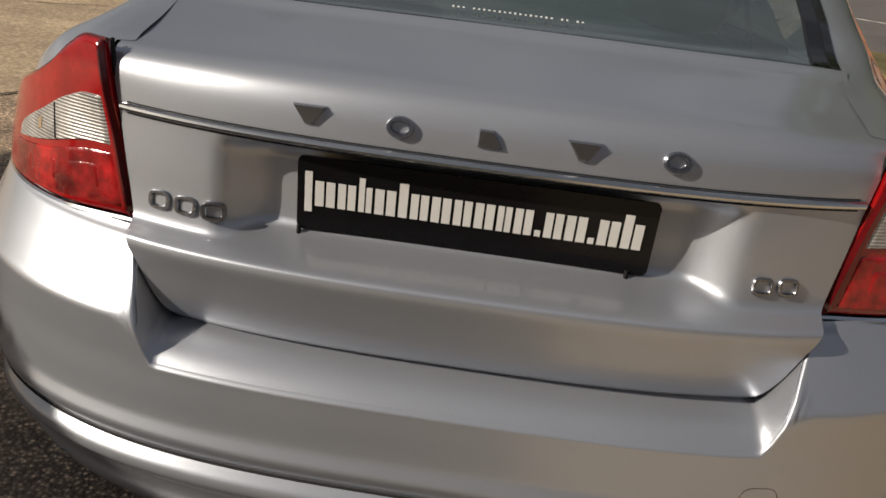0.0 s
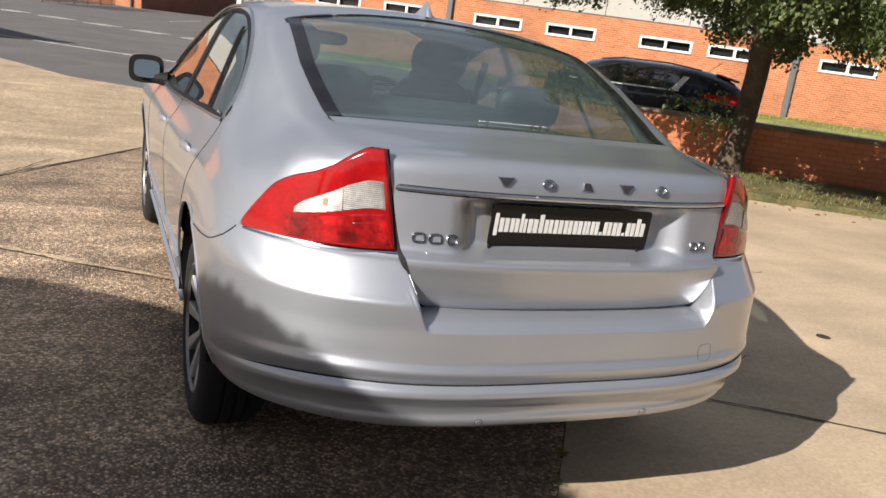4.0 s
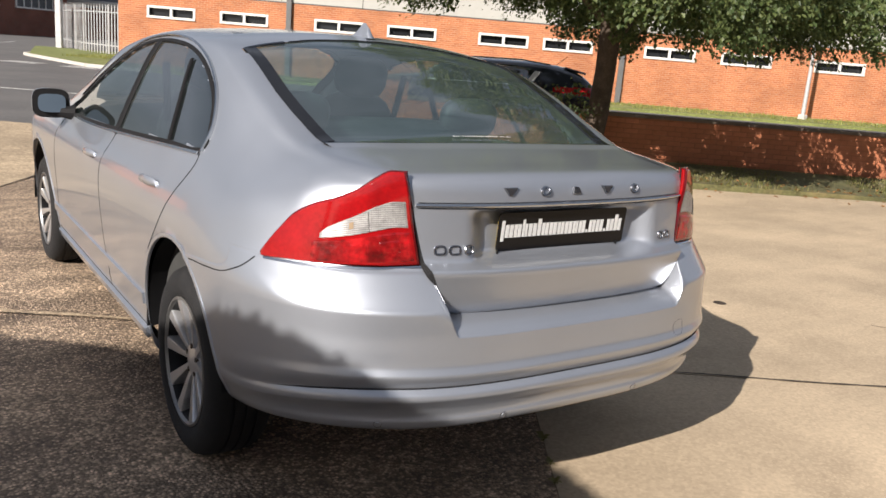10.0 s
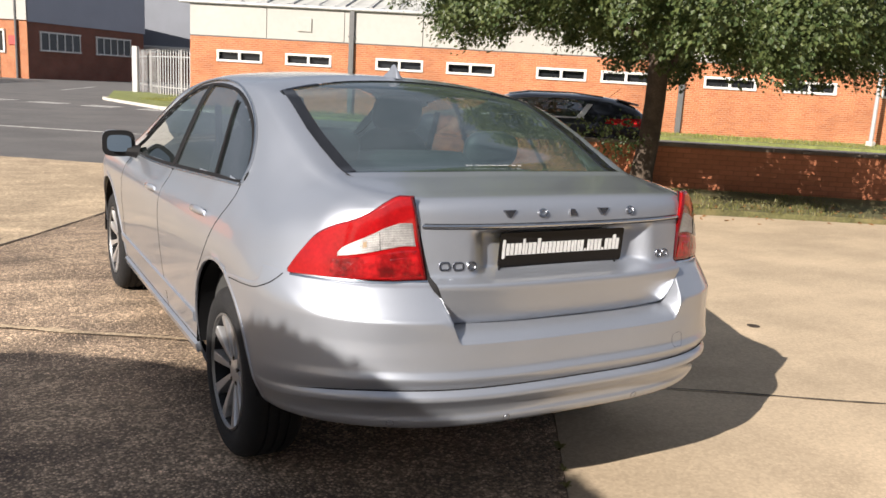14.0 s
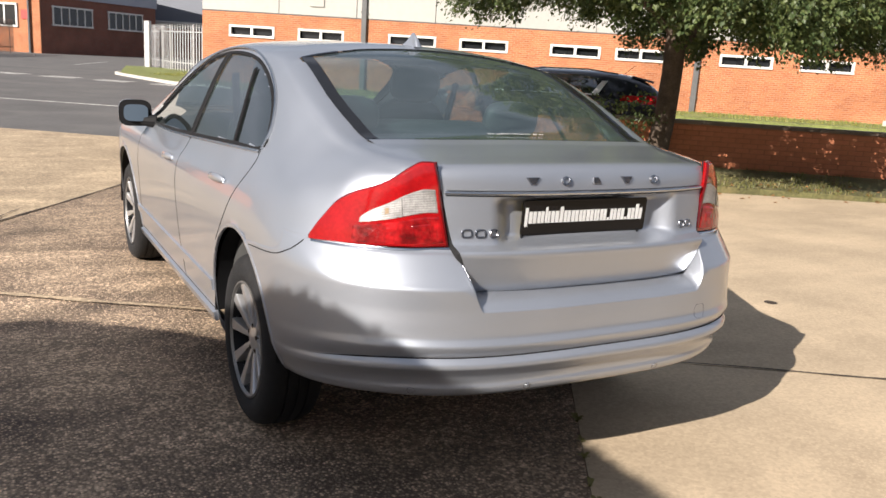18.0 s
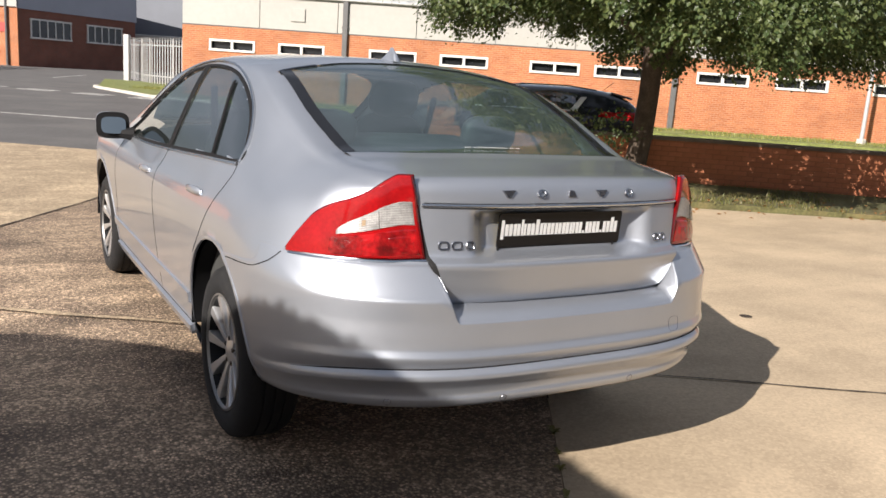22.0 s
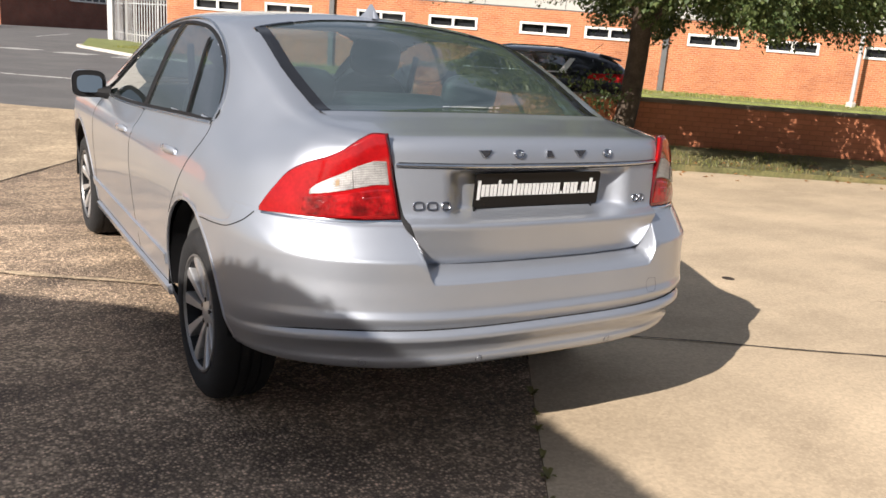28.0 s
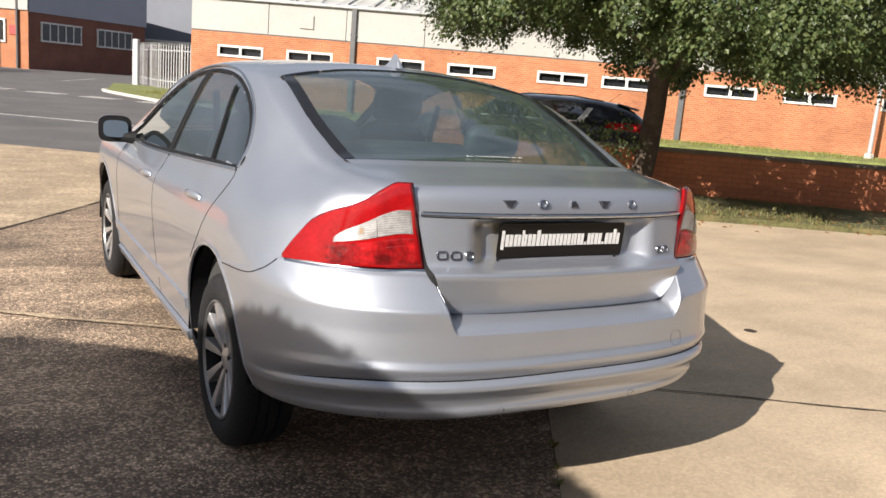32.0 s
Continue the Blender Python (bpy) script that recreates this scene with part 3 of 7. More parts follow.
def blades(name, count, area, z, size, label, material=None, thin=0.008):
    """Grass blades strewn over (v0, v1, u0, u1)."""
    rng = np.random.default_rng(5)
    v0, v1, u0, u1 = area
    a = np.stack([rng.uniform(v0, v1, count), rng.uniform(u0, u1, count)], 1)
    keep = np.array([noise.noise((p[0] * 0.9, p[1] * 0.9, 1)) > -0.15 for p in a])
    a = a[keep]
    h = size * rng.uniform(0.4, 1.2, len(a))
    th = rng.uniform(0, math.tau, len(a))
    lean = rng.uniform(0.1, 0.8, len(a)) * h
    verts, faces = [], []
    for i, (v, u) in enumerate(a):
        p = site(v, u, z)
        c, s = math.cos(th[i]), math.sin(th[i])
        verts += [(p.x - s * thin, p.y + c * thin, p.z), (p.x + s * thin, p.y - c * thin, p.z), (p.x + c * lean[i], p.y + s * lean[i], p.z + h[i])]
        faces.append((3 * i, 3 * i + 1, 3 * i + 2))
    me = bpy.data.meshes.new(name)
    me.from_pydata(verts, [], faces)
    me.materials.append(material or BLADES)
    return tagged(new(name, me), label, "grass", kind="stuff")


blades("grass_blades", 11000, (-0.9, 12, 7.74, 10.0), 0.03, 0.055, "uneven blades of dry and green grass along the wall")
blades("far_grass_blades", 8000, (-10.5, 22, 26.2, 29.4), 0.055, 0.11, "rough grass below the works building wall", FARBLADES, 0.016)
blades("far_grass_blades", 2500, (-15.6, -12.6, 31.6, 38), 0.055, 0.11, "mown grass round the palisade fence", FARBLADES, 0.016)


# ---- low boundary wall of brick ----
def brick_mesh(name, L=0.215, W=0.1025, H=0.065):
    bm = boxm((0, 0, 0), (L, W, H), bevel=0.004)
    me = bpy.data.meshes.new(name)
    bm.to_mesh(me)
    bm.free()
    me.materials.append(BRICK)
    return me


# unseen plain wall, added behind the camera to darken the tail's reflections
rear = mesh_ob("wall_rear", boxm((3, -8.6, 1.4), (40, 0.3, 3.0)), SLATECLAD, smooth=False)
tagged(rear, "unseen slate-grey wall added to block low sky light behind the camera", "wall", kind="structure")

BRICK_ME = brick_mesh("brick")
HALF_ME = brick_mesh("half_brick", 0.1025)
WALL_U, WALL_V0, WALL_V1, COURSES = 10.1, -0.92, 22.0, 9
wall = thing("wall_boundary", "low orange brick boundary wall with dark coping, dappled by tree shade", "brick wall", kind="structure")
bm = bmesh.new()
bm = boxm(((WALL_V0 + WALL_V1) / 2, WALL_U + 0.1035, 0.32), (WALL_V1 - WALL_V0, 0.208, 0.74))
bm.transform(SITE)
part("mortar_core", bm, MORTAR, wall, "sandy mortar", smooth=False)
rest = bmesh.new()
for c in range(COURSES):
    z = -0.02 + 0.0325 + 0.0755 * c
    v = WALL_V0 + (0.1125 if c % 2 == 0 else 0.0)
    while v < WALL_V1 - 0.12:
        m = SITE @ Matrix.Translation((v, WALL_U + 0.0475 + random.uniform(-0.0015, 0.0015), z + random.uniform(-0.001, 0.001)))
        if v < 5.4:
            ob = new("brick", BRICK_ME)
            ob.parent = wall
            ob.matrix_local = m
        else:
            box(rest, m.translation, (0.215, 0.1025, 0.065), rot=m.to_3x3())
        v += 0.2255
part("far_bricks", rest, BRICK, wall, smooth=False)["kind"] = "stuff"
v = WALL_V0
while v < WALL_V1:
    L = 0.44
    bm = boxm((v + L / 2, WALL_U + 0.105, 0.70), (L - 0.008, 0.27, 0.055), bevel=0.008)
    bm.transform(SITE @ Matrix.Translation((0, 0, random.uniform(-0.002, 0.002))))
    part("coping", bm, COPING, wall)
    v += L


def pillar(name, v, u, size, h, label, yaw=0.0):
    p = thing(name, label, "brick pillar", kind="structure", m=Matrix.Translation(site(v, u)) @ Matrix.Rotation(-YAW + yaw, 4, "Z"))
    part("mortar_core", boxm((0, 0, h / 2 - 0.05), (size - 0.012, size - 0.012, h + 0.1)), MORTAR, p, smooth=False)
    n = round(h / 0.0755)
    for c in range(n):
        z = 0.0125 + 0.0755 * c
        for side in range(4):
            lead = (c + side) % 2
            x0, x1 = -size / 2, size / 2 - 0.1125
            if lead:
                x0, x1 = x0 + 0.1125, x1 + 0.1125
            run = [(x0 + 0.1075, BRICK_ME)]
            if x1 - x0 > 0.32:
                run.append((x1 - 0.054, HALF_ME))
            for xx, me in run:
                ob = new("brick", me)
                ob.parent = p
                ob.matrix_local = Matrix.Rotation(side * math.pi / 2, 4, "Z") @ Matrix.Translation((xx, -size / 2 + 0.05, z))
    part("cap", boxm((0, 0, h + 0.02), (size + 0.08, size + 0.08, 0.06), bevel=0.012), COPING, p)
    return p


pillar("pillar_gate_right", -1.13, 10.35, 0.44, 0.96, "orange brick gate pillar with a dark flat cap")
pillar("pillar_gate_left", -14.75, 12.6, 0.45, 2.0, "tall orange brick gate pillar in full sun")
wl = thing("wall_wing", "orange brick wing wall beside the yard entrance", "brick wall", kind="structure", m=Matrix.Translation(site(-15.0, 12.75)) @ Matrix.Rotation(math.atan2(7.3, -4.2), 4, "Z"))
part("mortar_core", boxm((6.0, 0, 0.95), (12.0, 0.2, 2.1)), MORTAR, wl, smooth=False)
bm = bmesh.new()
for c in range(26):
    for k in range(52):
        box(bm, (0.11 + (0.1125 if c % 2 else 0) + k * 0.2255, 0.06, 0.03 + c * 0.0755), (0.215, 0.1, 0.065))
part("wing_bricks", bm, BRICK, wl, smooth=False)["kind"] = "stuff"
bm = bmesh.new()
rng = random.Random(4)
for k in range(4200):
    s = rng.uniform(0.006, 0.019)
    d = 0.11 + min(1.0, abs(rng.gauss(0, 0.42)))
    bmesh.ops.create_icosphere(bm, subdivisions=1, radius=s, matrix=Matrix.Translation((rng.uniform(-0.3, 9), d, -0.012)) @ Matrix.Diagonal((1, 0.8, 0.6, 1)))
bm.transform(wl.matrix_world)
tagged(mesh_ob("gravel", bm, mat("sandy_gravel", (0.40, 0.31, 0.21), 0.9, var=0.3, scale=40)), "sandy loose gravel along the foot of the wall", "gravel", kind="stuff")


# ---- works building ----
def brick_texture(name, a, b, mortar, scale=1.0):
    m = bpy.data.materials.new(name)
    m.use_nodes = True
    nt, p = m.node_tree, m.node_tree.nodes["Principled BSDF"]
    n, l = nt.nodes, nt.links
    tc, mp, br = n.new("ShaderNodeTexCoord"), n.new("ShaderNodeMapping"), n.new("ShaderNodeTexBrick")
    mp.inputs["Rotation"].default_value = (radians(90), 0, 0)
    l.new(tc.outputs["Object"], mp.inputs[0])
    l.new(mp.outputs[0], br.inputs["Vector"])
    br.inputs["Scale"].default_value = scale
    br.inputs["Brick Width"].default_value, br.inputs["Row Height"].default_value, br.inputs["Mortar Size"].default_value = 0.225, 0.075, 0.008
    br.inputs["Color1"].default_value, br.inputs["Color2"].default_value, br.inputs["Mortar"].default_value = (*a, 1), (*b, 1), (*mortar, 1)
    t = n.new("ShaderNodeTexNoise")
    t.inputs["Scale"].default_value, t.inputs["Detail"].default_value = 0.7, 5
    l.new(tc.outputs["Object"], t.inputs["Vector"])
    r = n.new("ShaderNodeMapRange")
    r.inputs["From Min"].default_value, r.inputs["From Max"].default_value, r.inputs["To Min"].default_value, r.inputs["To Max"].default_value = 0.3, 0.7, 0.8, 1.15
    l.new(t.outputs["Fac"], r.inputs["Value"])
    x = n.new("ShaderNodeVectorMath")
    x.operation = "SCALE"
    l.new(br.outputs["Color"], x.inputs[0])
    l.new(r.outputs[0], x.inputs["Scale"])
    l.new(x.outputs[0], p.inputs["Base Color"])
    p.inputs["Roughness"].default_value = 0.9
    b2 = n.new("ShaderNodeBump")
    b2.inputs["Strength"].default_value, b2.inputs["Distance"].default_value = 0.5, 0.006
    b2.invert = True
    l.new(br.outputs["Fac"], b2.inputs["Height"])
    l.new(b2.outputs[0], p.inputs["Normal"])
    return m


WORKBRICK = brick_texture("works_brick", (0.46, 0.170, 0.070), (0.35, 0.115, 0.050), (0.46, 0.27, 0.165))
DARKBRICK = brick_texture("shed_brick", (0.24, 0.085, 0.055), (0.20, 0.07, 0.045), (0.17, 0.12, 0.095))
BU, BV0, BV1 = 29.6, -12.55, 46.0
works = thing("works_building", "long single-storey orange brick works with cream cladding and strip windows", "building", m=SITE.copy())
WIN = [(-11.49, 1.82), (-8.75, 1.82), (-5.20, 1.86), (-2.44, 1.87), (1.03, 1.92), (3.50, 1.92), (7.39, 1.98), (10.36, 1.98), (14.0, 1.98), (17.0, 1.98), (20.6, 1.98), (23.6, 1.98)]
WZ0, WZ1 = 1.80, 2.26
# brick wall round real openings
bm = bmesh.new()


def wbox(v0, v1, z0, z1, th=0.3):
    box(bm, ((v0 + v1) / 2, BU + th / 2, (z0 + z1) / 2), (v1 - v0, th, z1 - z0))


wbox(BV0, BV1, -0.1, WZ0)
wbox(BV0, BV1, WZ1, 2.75)
edge = BV0
for v, w in WIN:
    wbox(edge, v, WZ0, WZ1)
    edge = v + w
wbox(edge, BV1, WZ0, WZ1)
box(bm, (BV0 + 0.15, BU + 9, 1.3), (0.3, 17.4, 2.9))
part("wall", bm, WORKBRICK, works, "orange stretcher-bond brickwork", smooth=False)
for v, w in WIN:
    win = part("window", boxm((v + w / 2, BU + 0.2, (WZ0 + WZ1) / 2), (w, 0.02, WZ1 - WZ0)), PANE, works, "white-framed two-light strip window", smooth=False)
    for c, s in (((v + w / 2, BU + 0.03, WZ1 - 0.045), (w, 0.1, 0.09)), ((v + w / 2, BU + 0.02, WZ0 + 0.045), (w, 0.14, 0.09)), ((v + 0.045, BU + 0.032, (WZ0 + WZ1) / 2), (0.09, 0.098, WZ1 - WZ0 - 0.18)), ((v + w - 0.045, BU + 0.032, (WZ0 + WZ1) / 2), (0.09, 0.098, WZ1 - WZ0 - 0.18)), ((v + w / 2, BU + 0.034, (WZ0 + WZ1) / 2), (0.10, 0.096, WZ1 - WZ0 - 0.18))):
        part("frame", boxm(c, s, bevel=0.008), WHITEP, win)
v = BV0
while v < BV1 - 0.1:
    w = min(3.05, BV1 - v)
    part("cladding_panel", boxm((v + w / 2, BU + 0.08, 3.37), (w - 0.02, 0.22, 1.2), bevel=0.01), CLAD, works)
    v += 3.05
bm = boxm(((BV0 + BV1) / 2, BU + 0.12, 2.765), (BV1 - BV0, 0.26, 0.05))
part("flashing", bm, PIPEM, works, "dark drip flashing under the cladding", smooth=False)
part("gutter", boxm(((BV0 + BV1) / 2 - 0.2, BU - 0.05, 4.03), (BV1 - BV0 + 0.4, 0.22, 0.13), bevel=0.03), GALV, works, "pale metal eaves gutter")
bm = bmesh.new()
rows = []
n = 390
for u, z in ((BU - 0.12, 4.09), (BU + 12, 6.6)):
    rows.append([(BV0 - 0.3 + (BV1 - BV0 + 0.6) * k / n, u, z + (0.035 if k % 4 == 0 else 0.0)) for k in range(n + 1)])
grid_faces(bm, rows, flip=True)
part("roof", bm, ROOFM, works, "pale ribbed metal roof sheets", smooth=False)
for k in range(0, 58):
    v = BV0 + k * 1.02
    b2 = bmesh.new()
    tube(b2, [(v, BU - 0.1, 4.13), (v, BU + 11.9, 6.64)], 0.03, 5)
    part("roof_rib", b2, GALV, works)
for v, z0, z1 in ((-6.15, -0.05, 3.98), (6.57, -0.05, 2.78), (20.5, -0.05, 3.98)):
    bm = bmesh.new()
    box(bm, (v, BU - 0.07, (z0 + z1) / 2), (0.2, 0.14, z1 - z0), bevel=0.02)
    pp = part("downpipe", bm, PIPEM, works, "square grey downpipe")
    for z in np.arange(0.6, z1, 1.2):
        part("bracket", boxm((v, BU - 0.06, z), (0.26, 0.13, 0.05)), PIPEM, pp)
part("box_vent", boxm((-8.0, BU - 0.05, 3.35), (0.55, 0.06, 0.5), bevel=0.01), CLAD, works, "small square cover on the cladding")

# lamp post standing by the works
lp = thing("lamp_post", "slim pale steel post on the grass by the works", "post", m=Matrix.Translation(site(13.3, 28.3, 0)))
bm = bmesh.new()
tube(bm, [(0, 0, -0.1), (0, 0, 0.9), (0, 0, 6.0)], [0.085, 0.075, 0.05], 12)
part("pole", bm, GALV, lp)
part("base_cover", boxm((0, 0, 0.08), (0.26, 0.26, 0.3), bevel=0.03), CONC, lp)


# ---- far shed ----
shed = thing("far_shed", "distant dark brick shed with grey cladding and white-framed windows", "building", m=SITE @ Matrix.Translation((-38.1, 62.6, 0.4)) @ Matrix.Rotation(math.atan2(0.96, 0.29), 4, "Z"))
bm = bmesh.new()
box(bm, (6.7, 6, 1.8), (13.4, 12, 4.5))
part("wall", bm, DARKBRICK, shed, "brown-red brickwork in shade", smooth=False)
bm = bmesh.new()
box(bm, (6.7, 6, 6.0), (13.6, 12.2, 3.9))
part("cladding", bm, GREYCLAD, shed, "blue-grey metal cladding", smooth=False)
for x0 in (1.15, 7.3):
    win = part("window", boxm((x0 + 2.1, -0.02, 2.6), (4.2, 0.1, 1.4)), PANE, shed, "wide window with white mullions", smooth=False)
    for k in range(6):
        part("frame", boxm((x0 + k * 0.84, -0.06, 2.6), (0.10, 0.12, 1.4)), WHITEP, win, smooth=False)
    for z in (1.87, 3.33):
        part("sill", boxm((x0 + 2.1, -0.07, z), (4.4, 0.16, 0.13)), WHITEP, win, smooth=False)
office = thing("far_office", "distant sunlit orange brick office with cream fascia", "building", m=Matrix.Translation(site(-38.15, 62.5)) @ Matrix.Rotation(radians(-33), 4, "Z"))
part("wall", boxm((-10, 4, 2.25), (20, 8, 4.6)), WORKBRICK, office, smooth=False)
part("fascia", boxm((-10, 3.9, 5.9), (20.1, 8.1, 2.7)), CLAD, office, smooth=False)
win = part("window", boxm((-4.4, -0.02, 2.85), (5.0, 0.1, 1.6)), PANE, office, "white-framed window", smooth=False)
for k in range(6):
    part("frame", boxm((-6.9 + k, -0.06, 2.85), (0.14, 0.12, 1.75)), WHITEP, win, smooth=False)
for z in (2.0, 3.7):
    part("frame", boxm((-4.4, -0.06, z), (5.15, 0.12, 0.15)), WHITEP, win, smooth=False)
part("red_sign", boxm((-1.2, -0.06, 2.95), (0.66, 0.06, 0.72)), mat("red_sign", (0.5, 0.06, 0.05), 0.5), office, "small red notice board")
bm = bmesh.new()
tube(bm, [(-0.85, -0.15, -0.05), (-0.85, -0.15, 7.2)], 0.10, 8)
part("downpipe", bm, PIPEM, office, "dark downpipe near the corner")
part("corner_flashing", boxm((-0.3, -0.08, 5.9), (0.5, 0.1, 2.72)), WHITEP, office, "white corner flashing", smooth=False)
link = thing("far_link_block", "low grey link block between shed and works", "building", m=Matrix.Translation(site(-36.5, 82.0)) @ Matrix.Rotation(-YAW, 4, "Z"))
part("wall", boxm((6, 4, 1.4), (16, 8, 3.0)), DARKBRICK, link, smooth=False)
part("cladding", boxm((6, 4, 8.4), (16.2, 8.2, 11.0)), SLATECLAD, link, smooth=False)
part("canopy", boxm((3.5, -0.9, 3.3), (7, 2.2, 0.5), bevel=0.1), CLAD, link, "pale canopy over the loading door")


# ---- palisade fence ----
def palisade(name, a, b, n, h, label, steel=None):
    d = b - a
    f = thing(name, label, "fence", m=Matrix.Translation(a) @ Matrix.Rotation(math.atan2(d.y, d.x), 4, "Z"))
    L = d.length
    for z in (0.45, h - 0.4):
        part("rail", boxm((L / 2, 0.03, z), (L, 0.045, 0.06)), steel or GALV, f, smooth=False)
    me = None
    for k in range(n):
        if me is None:
            bm = bmesh.new()
            prism(bm, [(-0.05, 0.05), (0.05, 0.05), (0.05, h - 0.16), (0.018, h - 0.07), (0.03, h), (0, h - 0.05), (-0.03, h), (-0.018, h - 0.07), (-0.05, h - 0.16)], 0.012, Matrix.Rotation(radians(90), 4, "X"))
            me = part("pale", bm, steel or GALV, f, smooth=False)
            me.matrix_local = Matrix.Translation((L * 0.5 / n, 0, 0))
        else:
            o = new("pale", me.data)
            o.parent = f
            o.matrix_local = Matrix.Translation((L * (k + 0.5) / n, 0, 0))
    for k in range(max(2, round(L / 2.75) + 1)):
        part("post", boxm((min(L, k * 2.75), 0.09, h / 2 - 0.1), (0.08, 0.08, h + 0.1)), steel or GALV, f, smooth=False)
    return f


C, Q = site(-18.4, 40.4), site(-12.3, 34.5)
palisade("palisade_fence", C, Q, 27, 2.4, "galvanised steel palisade fence by the works corner")
palisade("palisade_fence", site(-22.6, 47), C, 24, 2.4, "galvanised steel palisade fence running back from the kerb")
post = thing("gate_post", "broad pale galvanised gate post at the fence end", "fence post", m=Matrix.Translation(site(-20.2, 41.9)) @ Matrix.Rotation(-YAW, 4, "Z"))
part("post", boxm((0, 0, 1.2), (0.30, 0.30, 2.6), bevel=0.02), GALV, post)
palisade("palisade_gate", site(-32.7, 42.6), site(-36.7, 56.4), 60, 2.4, "long dark brown palisade fence before the far office", mat("brown_steel", (0.085, 0.055, 0.045), 0.6, 0.2, var=0.2))


# ---- trees ----
def branch(bm, pts, r0, r1, seg=9):
    n = len(pts)
    tube(bm, pts, [r0 + (r1 - r0) * k / (n - 1) for k in range(n)], seg)


def leaves(name, clumps, per, spread, size, seed, parent, material):
    """Many small folded leaves round clump centres, drooping a little."""
    rng = np.random.default_rng(seed)
    c = np.repeat(np.array(clumps), per, axis=0)
    N = len(c)
    off = rng.normal(0, 1, (N, 3)) * spread * np.array([1, 1, 0.8])
    p = c + off
    d = rng.normal(0, 1, (N, 3)) + np.array([0, 0, -0.7])
    d /= np.linalg.norm(d, axis=1, keepdims=True)
    s = rng.normal(0, 1, (N, 3))
    s -= (s * d).sum(1, keepdims=True) * d
    s /= np.linalg.norm(s, axis=1, keepdims=True)
    nn = np.cross(d, s)
    L = size * rng.uniform(0.6, 1.25, (N, 1))
    a, b = p, p + d * L
    m = p + d * L * 0.42
    q, r = m + s * L * 0.38 + nn * L * 0.10, m - s * L * 0.38 + nn * L * 0.10
    verts = np.stack([a, q, b, r], 1).reshape(-1, 3)
    idx = np.arange(N) * 4
    faces = np.concatenate([np.stack([idx, idx + 1, idx + 2], 1), np.stack([idx, idx + 2, idx + 3], 1)])
    me = bpy.data.meshes.new(name)
    me.from_pydata(verts.tolist(), [], faces.tolist())
    me.materials.append(material)
    ob = new(name, me)
    ob.parent = parent
    return ob


def hem(v):
    """How low the twigs hang along the crown."""
    return spline([(-1.9, 2.65), (-1.4, 2.30), (-0.95, 2.0), (-0.6, 1.85), (0.3, 2.15), (0.9, 2.0), (1.4, 1.84), (1.95, 1.69), (2.2, 1.86), (2.55, 1.45), (3.0, 1.96), (3.55, 1.78), (3.9, 1.60), (4.35, 1.75), (4.75, 1.60), (5.3, 1.95), (6.5, 2.2)], v)


def sprays(name, parent):
    """Drooping leafy twigs hung through a rounded crown, open near the trunk."""
    rng = np.random.default_rng(21)
    roots, outs, lens = [], [], []

    def hang(dv, du, z, L):
        o = math.atan2(du, dv) + rng.normal(0, 0.6)
        roots.append(site(2.1 + dv, 9.2 + du, z))
        outs.append((math.cos(o) * UY + math.sin(o) * UX, -math.cos(o) * UX + math.sin(o) * UY))
        lens.append(L)

    while len(roots) < 430:
        a, r = rng.uniform(0, math.tau), 3.6 * math.sqrt(rng.random())
        dv, du, L = r * math.cos(a), r * math.sin(a), rng.uniform(0.35, 0.75)
        if r < 0.7 or noise.noise((dv * 0.9, du * 0.9, 2)) < -0.2:
            continue
        hang(dv, du, hem(2.1 + dv) + 0.72 * L + rng.exponential(0.28) + 0.22 * max(0, r - 2.6), L)
    while len(roots) < 1950:
        z = 2.3 + 5.4 * rng.random() ** 1.25
        R = 3.6 * math.sqrt(max(0.05, 1 - ((z - 3.6) / 4.3) ** 2))
        a, f = rng.uniform(0, math.tau), rng.random() ** 0.42
        dv, du = R * f * math.cos(a), R * f * math.sin(a)
        dv *= 1.25 if dv > 0 else 1
        if f < 0.4 or z < hem(2.1 + dv) + 0.6 or noise.noise((dv * 0.8, du * 0.8, z * 0.9)) < (-0.25 if du < 0 else -0.03):
            continue
        hang(dv, du, z, rng.uniform(0.4, 0.8))
    per = 120
    n = len(roots) * per
    p0, out, L = np.repeat(np.array(roots), per, 0), np.repeat(np.array(outs), per, 0), np.repeat(np.array(lens), per)
    f = rng.random(n) ** 0.8
    p = p0 + rng.normal(0, 1, (n, 3)) * (0.11 - 0.05 * f)[:, None]
    p[:, :2] += out * (L * 0.75 * f)[:, None]
    p[:, 2] -= L * (0.05 * f + 0.62 * f * f)
    d = rng.normal(0, 0.45, (n, 3))
    d[:, :2] += out * 0.55
    d[:, 2] -= 0.75
    d /= np.linalg.norm(d, axis=1, keepdims=True)
    side = rng.normal(0, 0.35, (n, 3))
    side[:, 0] -= out[:, 1]
    side[:, 1] += out[:, 0]
    side -= (side * d).sum(1, keepdims=True) * d
    side /= np.linalg.norm(side, axis=1, keepdims=True)
    nn = np.cross(d, side)
    size = 0.062 * rng.uniform(0.55, 1.2, (n, 1))
    tip, m = p + d * size, p + d * size * 0.40
    q, r = m + side * size * 0.40 + nn * size * 0.10, m - side * size * 0.40 + nn * size * 0.10
    verts = np.stack([p, q, tip, r], 1).reshape(-1, 3)
    idx = np.arange(n) * 4
    faces = np.concatenate([np.stack([idx, idx + 1, idx + 2], 1), np.stack([idx, idx + 2, idx + 3], 1)])
    me = bpy.data.meshes.new(name)
    me.from_pydata(verts.tolist(), [], faces.tolist())
    me.materials.append(LEAF)
    ob = new(name, me)
    ob.parent = parent
    return ob


